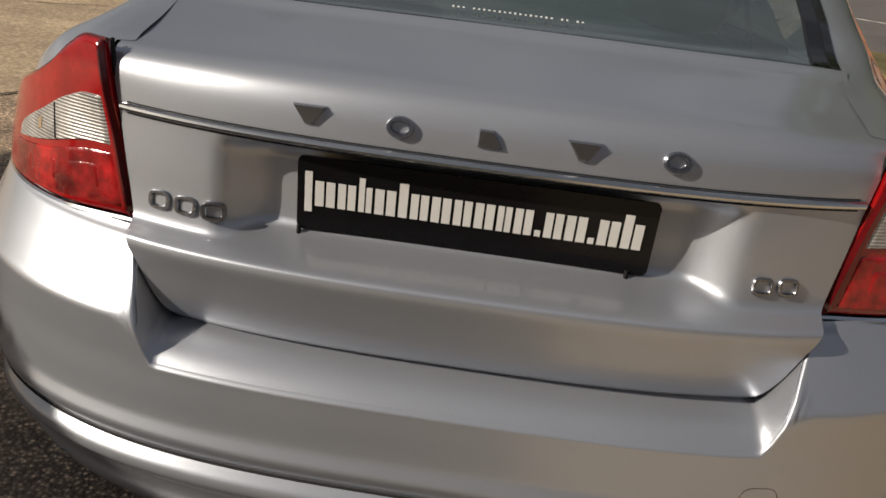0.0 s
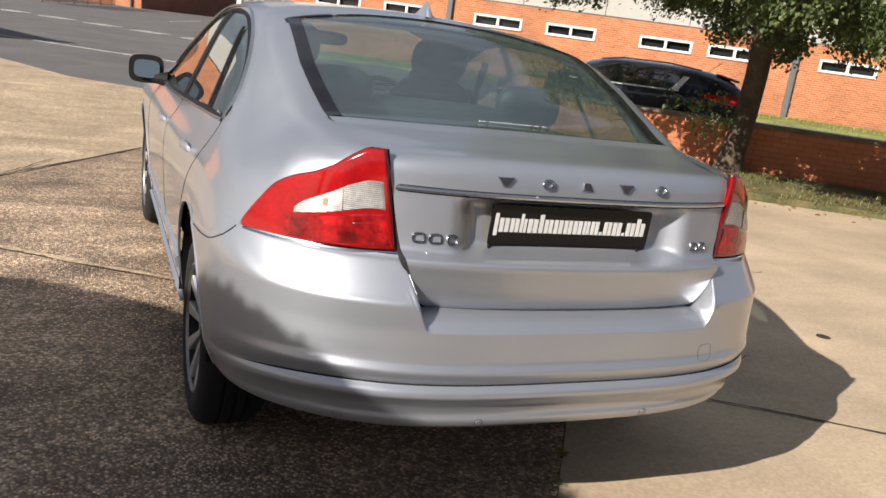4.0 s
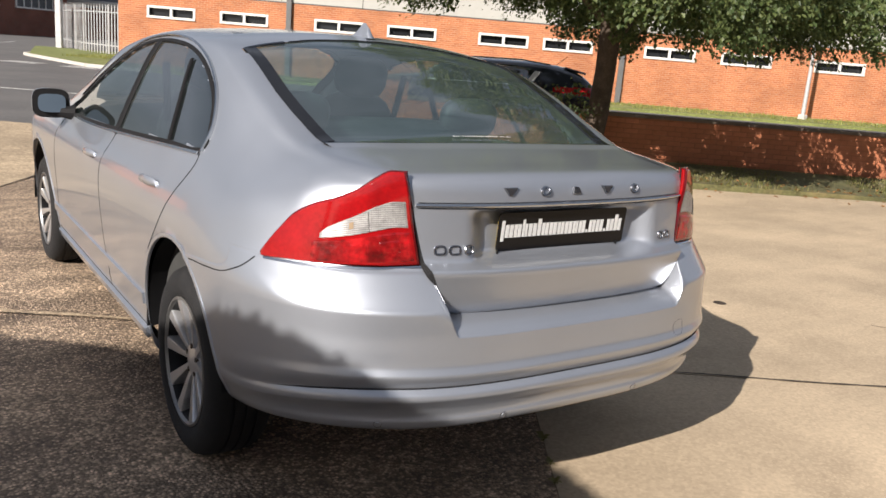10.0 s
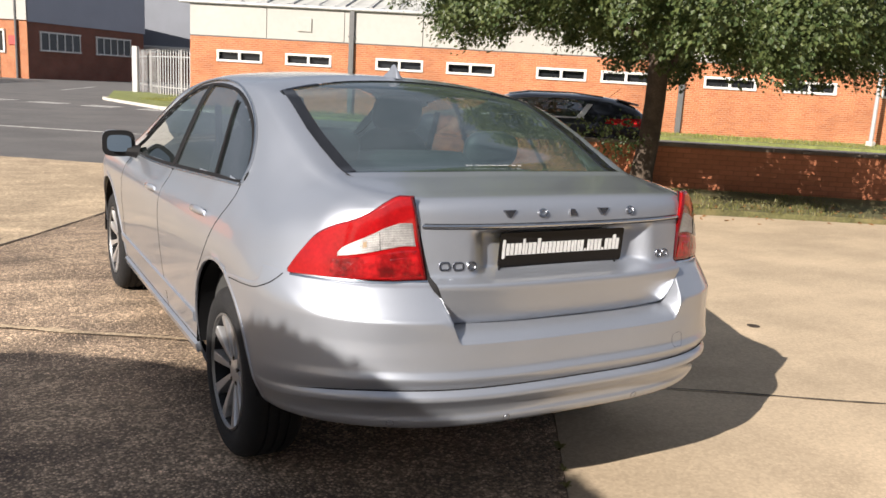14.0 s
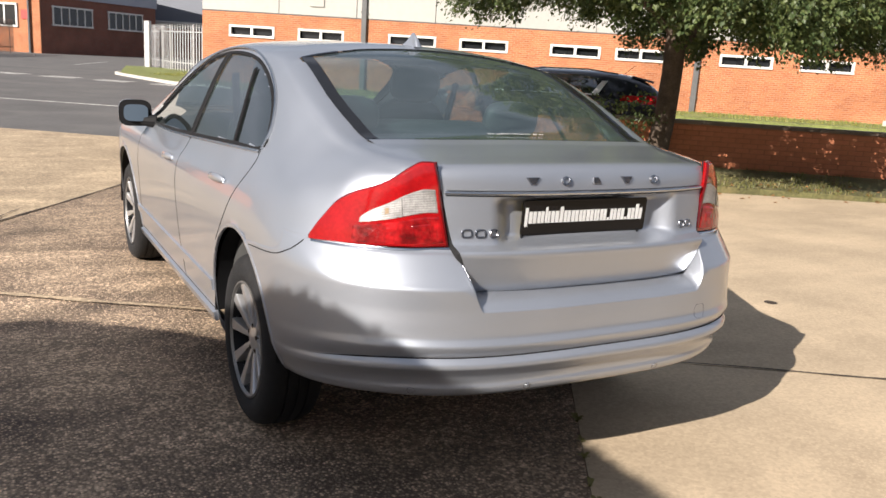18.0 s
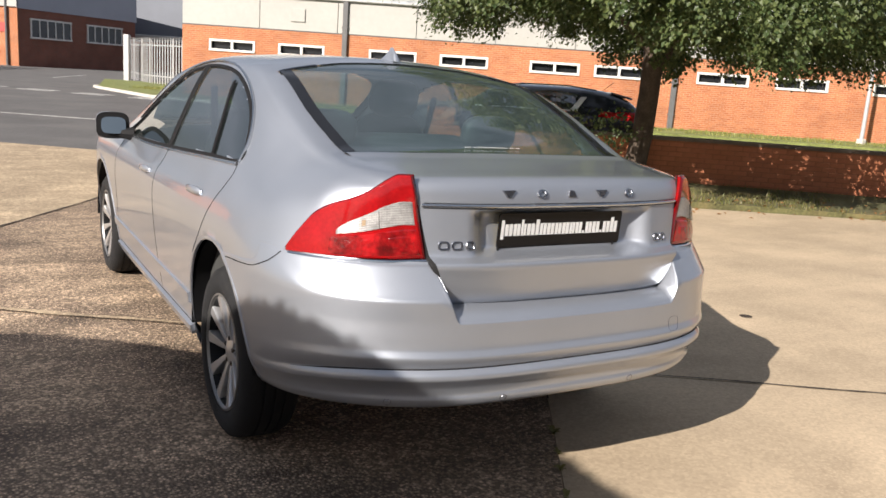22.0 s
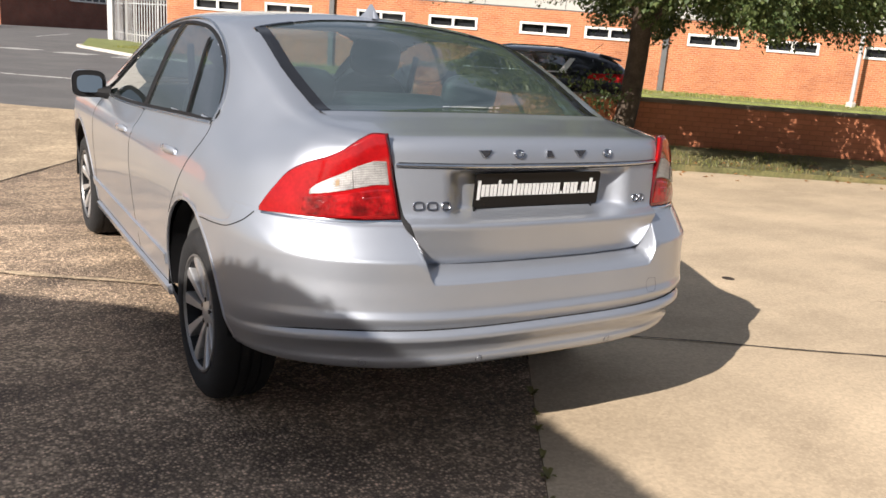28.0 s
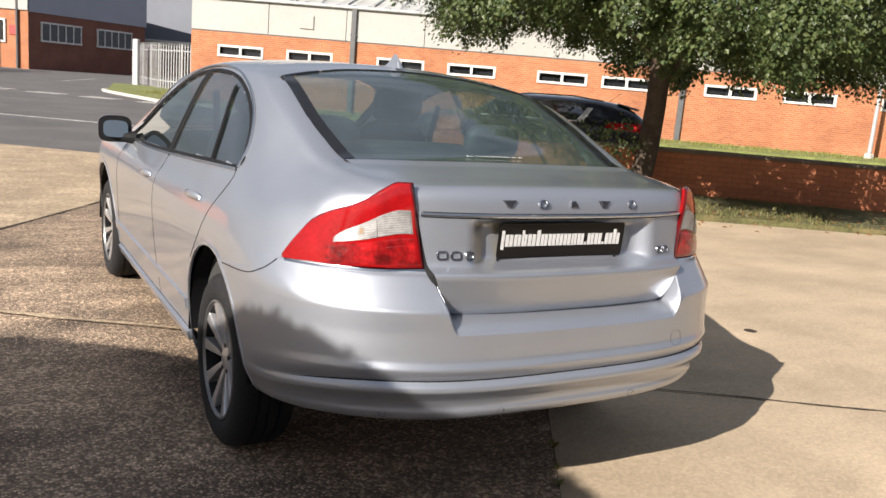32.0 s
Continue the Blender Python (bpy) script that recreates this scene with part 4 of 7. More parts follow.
def roadside_tree():
    t = thing("roadside_tree", "broad leafy tree with a thick dark trunk on the verge", "tree")
    base = site(1.88, 9.7, 0)
    bm = bmesh.new()
    prof = [(0, 0.27), (0.12, 0.21), (0.35, 0.175), (0.8, 0.15), (1.4, 0.142), (2.0, 0.152), (2.6, 0.15), (3.4, 0.145), (4.4, 0.13), (5.6, 0.10), (7.0, 0.06), (8.2, 0.03)]
    pts = [base + Vector((0.05 * h + 0.03 * math.sin(h * 2.3), -0.03 * h + 0.03 * math.cos(h * 1.9), h - 0.05)) for h, _ in prof]
    tube(bm, pts, [r for _, r in prof], 16)
    for v in bm.verts:
        k = noise.noise(v.co * 3.1) * 0.02 + noise.noise(v.co * 9) * 0.008
        v.co += (v.co - Vector((base.x + 0.05 * v.co.z, base.y - 0.03 * v.co.z, v.co.z))).normalized() * k
    part("trunk", bm, BARK, t, auto=None)
    rng = random.Random(11)
    limbs = bmesh.new()
    for k in range(26):
        h = 1.75 + 2.9 * (k / 26) ** 0.9
        a = k * 2.399 + rng.uniform(-0.3, 0.3)
        reach = rng.uniform(2.3, 3.6) * (1 - 0.35 * max(0, h - 3) / 2)
        p0 = base + Vector((0.05 * h, -0.03 * h, h))
        way = Vector((math.cos(a), math.sin(a), 0))
        P = []
        for s in np.linspace(0, 1, 8):
            rise = 1.25 * math.sin(s * 2.3) - 0.55 * s * s + (h - 1.8) * 0.25 * s
            P.append(p0 + way * reach * s + Vector((rng.uniform(-0.08, 0.08), rng.uniform(-0.08, 0.08), rise)))
        branch(limbs, P, 0.075, 0.012, 6)
    part("limbs", limbs, BARK, t)
    sprays("crown", t)
    # shoots low on the trunk
    low = [base + Vector((-0.62 + rng.gauss(0, 0.20), 0.02 + rng.gauss(0, 0.14), rng.uniform(0.45, 1.05))) for _ in range(9)]
    leaves("shoot_leaves", [tuple(c) for c in low], 34, 0.11, 0.065, 8, t, LEAF)["kind"] = "stuff"
    return t


roadside_tree()


def shade_tree():
    """An unseen tree, added to cast the shade over the yard behind the car."""
    t = thing("yard_tree", "unseen leafy tree added to cast the shade across the yard", "tree")
    bm = bmesh.new()
    tube(bm, [(-7.4, -2.5, -0.1), (-7.3, -2.5, 1.2), (-7.4, -2.4, 2.4), (-7.3, -2.3, 4.2)], [0.30, 0.22, 0.17, 0.05], 12)
    for k in range(9):
        a = k * 0.7
        branch(bm, [(-7.35, -2.45, 1.9 + 0.12 * k), (-7.35 + 0.8 * math.cos(a), -2.4 + 1.0 * math.sin(a), 2.9 + 0.05 * k), (-7.35 + 1.4 * math.cos(a), -2.4 + 1.8 * math.sin(a), 3.5)], 0.07, 0.02, 6)
    part("trunk", bm, BARK, t)
    rng = random.Random(2)
    clumps = []
    # outline of the shade on the ground; the crown is shaped to cast it
    reach = [(0.25, -2.0), (0.25, 0.44), (0.27, 0.58), (0.255, 0.74), (0.21, 0.92), (0.11, 1.12), (-0.22, 1.50), (-0.66, 1.91), (-1.05, 2.28), (-1.5, 2.58), (-2.3, 2.65), (-3.0, 2.0), (-3.3, 0.3), (-2.8, -1.4), (-1.4, -2.4)]
    while len(clumps) < 3400:
        gx, gy, z = rng.uniform(-3.4, 0.3), rng.uniform(-2.5, 2.8), rng.uniform(3.0, 4.4)
        if all(inside_outline(reach, gx + a, gy + b) for a, b in ((0, 0), (0.42, 0), (0.36, 0.32), (0, 0.40))):
            clumps.append((gx - 1.62 * z, gy - 0.73 * z, z))
    leaves("crown", clumps, 46, 0.042, 0.11, 6, t, LEAF)
    # dense outer twigs along the shade outline, finest at the edge to sharpen it
    rim, edge_ = [], []
    for (x0, y0), (x1, y1) in zip(reach[:10], reach[1:11]):
        L = math.dist((x0, y0), (x1, y1))
        nx, ny = (y1 - y0) / L, -(x1 - x0) / L
        for place, step, rows_, o0, do in ((edge_, 0.022, 6, -0.030, 0.020), (rim, 0.035, 16, -0.13, 0.034)):
            n = max(2, int(L / step))
            for k in range(n):
                for row in range(rows_):
                    z = rng.uniform(2.9, 3.1)
                    f, o = (k + 0.5) / n, o0 - do * row + rng.uniform(-0.008, 0.008)
                    place.append((x0 + (x1 - x0) * f + nx * o - 1.62 * z, y0 + (y1 - y0) * f + ny * o - 0.73 * z, z))
    leaves("twig_leaf", rim, 12, 0.014, 0.060, 7, t, LEAF)["kind"] = "stuff"
    leaves("twig_tip", edge_, 14, 0.008, 0.028, 8, t, LEAF)["kind"] = "stuff"


def inside_outline(poly, a, b):
    c = False
    for (x1, y1), (x2, y2) in zip(poly, poly[1:] + poly[:1]):
        if (y1 > b) != (y2 > b) and a < (x2 - x1) * (b - y1) / (y2 - y1) + x1:
            c = not c
    return c


shade_tree()
bm = bmesh.new()
rng = random.Random(9)
for k in range(260):
    p = site(rng.uniform(0.2, 9), rng.gauss(8.0, 0.35), 0.0)
    z = 0.04 if (p - Vector((0.25, 0.38, 0))).dot(Vector((UX, UY, 0))) > 7.8 else height(p.x, p.y) + 0.004
    m = Matrix.Translation((p.x, p.y, z)) @ Euler((rng.uniform(-0.5, 0.5), rng.uniform(-0.5, 0.5), rng.uniform(0, 6))).to_matrix().to_4x4()
    s = rng.uniform(0.02, 0.045)
    vs = [bm.verts.new(m @ Vector(q)) for q in ((-s, 0, 0), (0, s * 0.6, s * 0.25), (s, 0, 0), (0, -s * 0.6, s * 0.25))]
    bm.faces.new(vs)
tagged(mesh_ob("fallen_leaves", bm, DRYLEAF, smooth=False), "scattered brown fallen leaves along the grass edge", "leaves", kind="stuff")

# ---- the silver saloon car (own frame: y forward from the tail, z up from the tyres) ----
car = thing("silver_saloon_car", "silver four-door saloon car parked on the concrete yard", "car", m=Matrix.Translation((0.004, 0, -0.009)) @ Matrix.Rotation(radians(-0.61), 4, "X"))
CW, CD, CN = 0.915, 0.90, 2.9
AXLES = (1.055, 3.885)
HUB_Z = 0.33


def bow(x, w=CW):
    """How far the tail curves forward at a distance x from the middle."""
    k = min(abs(x) / w, 0.9995)
    return CD * (1 - (1 - k**CN) ** (1 / CN))


def corner(z):
    """How square the tail's corner is."""
    return 3.25


LOWER_Z = [0.235, 0.27, 0.40, 0.58, 0.76, 0.87]
LOWER_X = [0.80, 0.862, 0.888, 0.908, 0.918, 0.905]


def tail_factor(y, z):
    y0 = 0.054 + 0.088 * smooth01(0.74, 0.87, z)
    k, n = min(max((y0 + CD - y) / CD, 0), 0.9999), corner(z)
    return (1 - k**n) ** (1 / n)


def nose_factor(y):
    k = min(max((y - 3.95) / 0.93, 0), 0.9999)
    return (1 - k**2.7) ** (1 / 2.7)


UPPER = [
    (0.19, [(0.545, 0.95), (0.542, 1.01), (0.538, 1.055), (0.534, 1.085), (0.28, 1.098), (0, 1.102)]),
    (0.30, [(0.695, 0.965), (0.672, 1.03), (0.640, 1.072), (0.56, 1.102), (0.28, 1.11), (0, 1.114)]),
    (0.42, [(0.782, 0.97), (0.748, 1.035), (0.685, 1.085), (0.58, 1.113), (0.28, 1.12), (0, 1.124)]),
    (0.62, [(0.84, 0.975), (0.768, 1.045), (0.69, 1.10), (0.615, 1.132), (0.30, 1.142), (0, 1.145)]),
    (0.80, [(0.855, 0.975), (0.785, 1.065), (0.71, 1.145), (0.63, 1.195), (0.30, 1.220), (0, 1.228)]),
    (1.00, [(0.86, 0.975), (0.79, 1.10), (0.715, 1.22), (0.63, 1.278), (0.30, 1.308), (0, 1.316)]),
    (1.30, [(0.86, 0.972), (0.785, 1.14), (0.70, 1.315), (0.60, 1.385), (0.30, 1.422), (0, 1.432)]),
    (1.60, [(0.858, 0.968), (0.78, 1.155), (0.685, 1.355), (0.585, 1.425), (0.30, 1.463), (0, 1.474)]),
    (2.20, [(0.858, 0.96), (0.78, 1.155), (0.68, 1.365), (0.58, 1.437), (0.30, 1.475), (0, 1.486)]),
    (2.80, [(0.86, 0.952), (0.785, 1.12), (0.69, 1.30), (0.59, 1.38), (0.30, 1.43), (0, 1.445)]),
    (3.25, [(0.862, 0.945), (0.80, 1.05), (0.73, 1.155), (0.64, 1.22), (0.30, 1.27), (0, 1.285)]),
    (3.70, [(0.865, 0.935), (0.825, 0.97), (0.77, 1.0), (0.67, 1.025), (0.30, 1.045), (0, 1.052)]),
    (4.20, [(0.855, 0.90), (0.82, 0.93), (0.76, 0.95), (0.66, 0.965), (0.30, 0.985), (0, 0.99)]),
    (4.60, [(0.80, 0.82), (0.76, 0.845), (0.70, 0.86), (0.60, 0.87), (0.30, 0.885), (0, 0.89)]),
    (4.85, [(0.66, 0.70), (0.63, 0.72), (0.58, 0.73), (0.50, 0.74), (0.25, 0.75), (0, 0.755)]),
]


def section(y):
    """Control points from the sill up to the middle of the roof."""
    nf = nose_factor(y)
    low = []
    drop = spline([(0.1, 0.0), (4.2, 0.0), (4.6, 0.06), (4.85, 0.16)], y)
    for x, z in zip(LOWER_X, LOWER_Z):
        low.append((x * tail_factor(y, z) * nf, z - drop * (z - 0.2)))
    up = [(spline([(s[0], s[1][k][0]) for s in UPPER], y), spline([(s[0], s[1][k][1]) for s in UPPER], y)) for k in range(6)]
    up = [(x * (0.35 + 0.65 * nf), z) for x, z in up]
    return low + up


def catmull(pts, per):
    out = []
    n = len(pts)
    for i in range(n - 1):
        p0, p1, p2, p3 = pts[max(i - 1, 0)], pts[i], pts[i + 1], pts[min(i + 2, n - 1)]
        if i + 2 > n - 1:
            p3 = (-p1[0], p1[1])
        for k in range(per):
            t = k / per
            out.append(tuple(0.5 * (2 * b + (c - a) * t + (2 * a - 5 * b + 4 * c - d) * t * t + (3 * b - a - 3 * c + d) * t**3) for a, b, c, d in zip(p0, p1, p2, p3)))
    out.append(pts[-1])
    return out


def inside(poly, a, b):
    c = False
    for (x1, y1), (x2, y2) in zip(poly, poly[1:] + poly[:1]):
        if (y1 > b) != (y2 > b) and a < (x2 - x1) * (b - y1) / (y2 - y1) + x1:
            c = not c
    return c


DLO = [(1.065, 1.055), (1.085, 1.13), (1.18, 1.228), (1.34, 1.305), (1.56, 1.362), (1.80, 1.390), (2.10, 1.396), (2.37, 1.365), (2.64, 1.285), (2.92, 1.172), (3.12, 1.068), (3.25, 0.985), (2.6, 0.99), (2.0, 1.012), (1.4, 1.04)]
REAR_W = [(-0.585, 0.608), (-0.30, 0.586), (0, 0.578), (0.30, 0.586), (0.585, 0.608), (0.60, 0.80), (0.605, 0.95), (0.585, 1.305), (0.30, 1.385), (0, 1.405), (-0.30, 1.385), (-0.585, 1.305), (-0.605, 0.95), (-0.60, 0.80)]
SCREEN = [(-0.66, 3.55), (-0.30, 3.66), (0, 3.70), (0.30, 3.66), (0.66, 3.55), (0.60, 2.95), (0.30, 2.78), (0, 2.74), (-0.30, 2.78), (-0.60, 2.95)]


def lid_edge(y):
    return spline([(0.15, 0.54), (0.30, 0.555), (0.45, 0.578), (0.66, 0.615)], y)


def bumper_top_side(y):
    return spline([(0.0, 0.83), (0.50, 0.832), (0.535, 0.795), (0.60, 0.770), (0.80, 0.750), (1.0, 0.722)], y) if y < 1.0 else 0.0


def lamp_top_side(y):
    return spline([(0.18, 1.085), (0.24, 1.045), (0.30, 1.008), (0.36, 0.980), (0.41, 0.94), (0.44, 0.885), (0.475, 0.83)], y)


PER, NY = 7, 300
YS = [0.19 + (4.85 - 0.19) * k / NY for k in range(NY + 1)]
half = [catmull(section(y), PER) for y in YS]
full = []
for y, h in zip(YS, half):
    full.append([Vector((-x, y, z)) for x, z in h] + [Vector((x, y, z)) for x, z in h[-2::-1]])
# round off the wheel arches
ARCH = 0.428
for row in full:
    for p in row:
        if abs(p.x) > 0.6:
            for ay in AXLES:
                d = Vector((0, p.y - ay, p.z - HUB_Z))
                r = d.length
                if 0.3 < r < ARCH + 0.025:
                    f = ARCH / r
                    p.y, p.z = ay + d.y * f, HUB_Z + d.z * f
whole = bmesh.new()
grid_faces(whole, full)
from mathutils.bvhtree import BVHTree
from mathutils.kdtree import KDTree
whole.normal_update()
WHOLE = BVHTree.FromBMesh(whole)
whole.free()
shell = bmesh.new()
vs = [[shell.verts.new(p) for p in row] for row in full]
kinds = {}
for i in range(NY):
    for j in range(len(full[0]) - 1):
        q = (vs[i][j], vs[i][j + 1], vs[i + 1][j + 1], vs[i + 1][j])
        c = sum((v.co for v in q), Vector()) / 4
        if abs(c.x) > 0.55 and any(math.hypot(c.y - ay, c.z - HUB_Z) < ARCH - 0.002 for ay in AXLES):
            continue
        if c.y < 0.566 + 0.03 * (c.x / 0.6) ** 2 and abs(c.x) < lid_edge(c.y) - 0.012 and c.z > 1.0 and not inside(REAR_W, c.x, c.y):
            continue
        if c.y < 0.232:
            continue
        if c.z < bumper_top_side(c.y) or (c.y < 0.475 and c.z < lamp_top_side(c.y)):
            continue
        if abs(c.x) > 0.55 and c.z > 0.97 and inside(DLO, c.y, c.z):
            k = "glass_l" if c.x < 0 else "glass_r"
        elif c.z > 1.05 and c.y < 1.6 and inside(REAR_W, c.x, c.y):
            k = "glass_b"
        elif c.z > 1.0 and c.y > 2.6 and inside(SCREEN, c.x, c.y):
            k = "glass_f"
        elif c.z > 1.36 or (c.z > 1.0 and abs(c.x) < 0.90 and c.y > 1.0) or (c.z > 1.08 and c.y > 0.7):
            k = "roof"
        elif c.y > 3.62 and c.z > 0.86 and abs(c.x) < 0.75:
            k = "bonnet"
        elif c.y > 4.45:
            k = "front_bumper"
        else:
            s = "l" if c.x < 0 else "r"
            if c.z < 0.30:
                k = "sill_" + s
            elif c.y > 3.27:
                k = "wing_" + s
            elif c.y > 2.14 and c.z < 1.0:
                k = "front_door_" + s
            elif c.y > 1.12 + 0.8 * max(0, 0.72 - c.z) or c.z < 0.45:
                k = "rear_door_" + s
            else:
                k = "rear_quarter_" + s
        kinds.setdefault(k, []).append([v.co.copy() for v in q])
        shell.faces.new(q)
bmesh.ops.recalc_face_normals(shell, faces=shell.faces)
shell.normal_update()
TREE = BVHTree.FromBMesh(shell)
shell.verts.ensure_lookup_table()
KD = KDTree(len(shell.verts))
for i, v in enumerate(shell.verts):
    KD.insert(v.co, i)
KD.balance()
NORM = [v.normal.copy() for v in shell.verts]
if NORM[KD.find((-0.92, 2.5, 0.7))[1]].x > 0:
    NORM = [-n for n in NORM]


def shell_part(name, quads, material, parent, label="", push=0.0):
    """A piece of the body's skin, with the whole skin's normals so that pieces meet smoothly."""
    index, verts, faces, norms = {}, [], [], []
    for q in quads:
        f = []
        for p in q:
            key = (round(p.x, 5), round(p.y, 5), round(p.z, 5))
            if key not in index:
                n = NORM[KD.find(p)[1]]
                index[key] = len(verts)
                verts.append(p + n * push)
                norms.append(n)
            f.append(index[key])
        if len(set(f)) > 2:
            faces.append(f)
    me = bpy.data.meshes.new(name)
    me.from_pydata(verts, [], faces)
    me.materials.append(material)
    me.polygons.foreach_set("use_smooth", [True] * len(me.polygons))
    me.update()
    bm = bmesh.new()
    bm.from_mesh(me)
    for f in bm.faces:
        if f.normal.dot(norms[f.verts[0].index]) < 0:
            f.normal_flip()
    bm.to_mesh(me)
    bm.free()
    me.normals_split_custom_set_from_vertices(norms)
    ob = new(name, me)
    ob.parent = parent
    if label:
        ob["label"] = label
    return ob


PARTS = {}
for k, quads in kinds.items():
    plain = k[:-2] if k[-2:] in ("_l", "_r") else k
    if k.startswith("glass"):
        nm = {"glass_l": "side_window", "glass_r": "side_window", "glass_b": "rear_window", "glass_f": "windscreen"}[k]
        PARTS[k] = shell_part(nm, quads, SIDEGLASS if nm == "side_window" else WINDOW, car, "greenish tinted glass", push=-0.004)
        PARTS[k].visible_shadow = True
    elif plain == "roof":
        PARTS[k] = shell_part("roof", quads, SILVER, car)
    else:
        PARTS[k] = shell_part(plain, quads, SILVER, car)


def on_side(y, z, s=-1, lift=0.002):
    hit = TREE.ray_cast(Vector((s * 3, y, z)), Vector((-s, 0, 0)))
    if hit[0] is None or hit[0].x * s < 0.2:
        return None
    n = hit[1] if hit[1].x * s > 0 else -hit[1]
    return hit[0] + n * lift, n


def on_top(x, y, lift=0.002):
    hit = WHOLE.ray_cast(Vector((x, y, 4)), Vector((0, 0, -1)))
    if hit[0] is None:
        return None
    n = hit[1] if hit[1].z > 0 else -hit[1]
    return hit[0] + n * lift, n


def dense(pts, step, closed=False):
    out = []
    P = list(pts) + ([pts[0]] if closed else [])
    for a, b in zip(P, P[1:]):
        L = math.dist(a, b)
        n = max(1, int(L / step))
        out += [tuple(x + (y - x) * k / n for x, y in zip(a, b)) for k in range(n)]
    return out if closed else out + [P[-1]]


def smoothed(pts, per=6, closed=False):
    n = len(pts)
    out = []
    for i in range(n if closed else n - 1):
        g = lambda k: pts[k % n] if closed else pts[min(max(k, 0), n - 1)]
        p0, p1, p2, p3 = g(i - 1), g(i), g(i + 1), g(i + 2)
        for k in range(per):
            t = k / per
            out.append(tuple(0.5 * (2 * b + (c - a) * t + (2 * a - 5 * b + 4 * c - d) * t * t + (3 * b - a - 3 * c + d) * t**3) for a, b, c, d in zip(p0, p1, p2, p3)))
    return out if closed else out + [pts[-1]]


def strip(samples, width, thick, closed=False):
    """A raised band along (place, normal) samples."""
    bm = bmesh.new()
    n = len(samples)
    rows = []
    for i, (p, nr) in enumerate(samples):
        a = samples[(i - 1) % n if closed else max(i - 1, 0)][0]
        b = samples[(i + 1) % n if closed else min(i + 1, n - 1)][0]
        d = (b - a).normalized()
        s = nr.cross(d).normalized() * width / 2
        rows.append([p - s - nr * 0.003, p - s * 0.85 + nr * thick, p + s * 0.85 + nr * thick, p + s - nr * 0.003])
    if closed:
        rows.append(rows[0])
    else:
        rows = [[p - (samples[0][1] * thick if k in (1, 2) else Vector()) for k, p in enumerate(rows[0])]] + rows + [[p - (samples[-1][1] * thick if k in (1, 2) else Vector()) for k, p in enumerate(rows[-1])]]
    grid_faces(bm, rows)
    bmesh.ops.recalc_face_normals(bm, faces=bm.faces)
    return bm


def seam(pts, s=-1, width=0.005):
    got = [on_side(y, z, s, 0.0006) for y, z in dense(smoothed(pts), 0.02)]
    return strip([g for g in got if g], width, 0.0004)


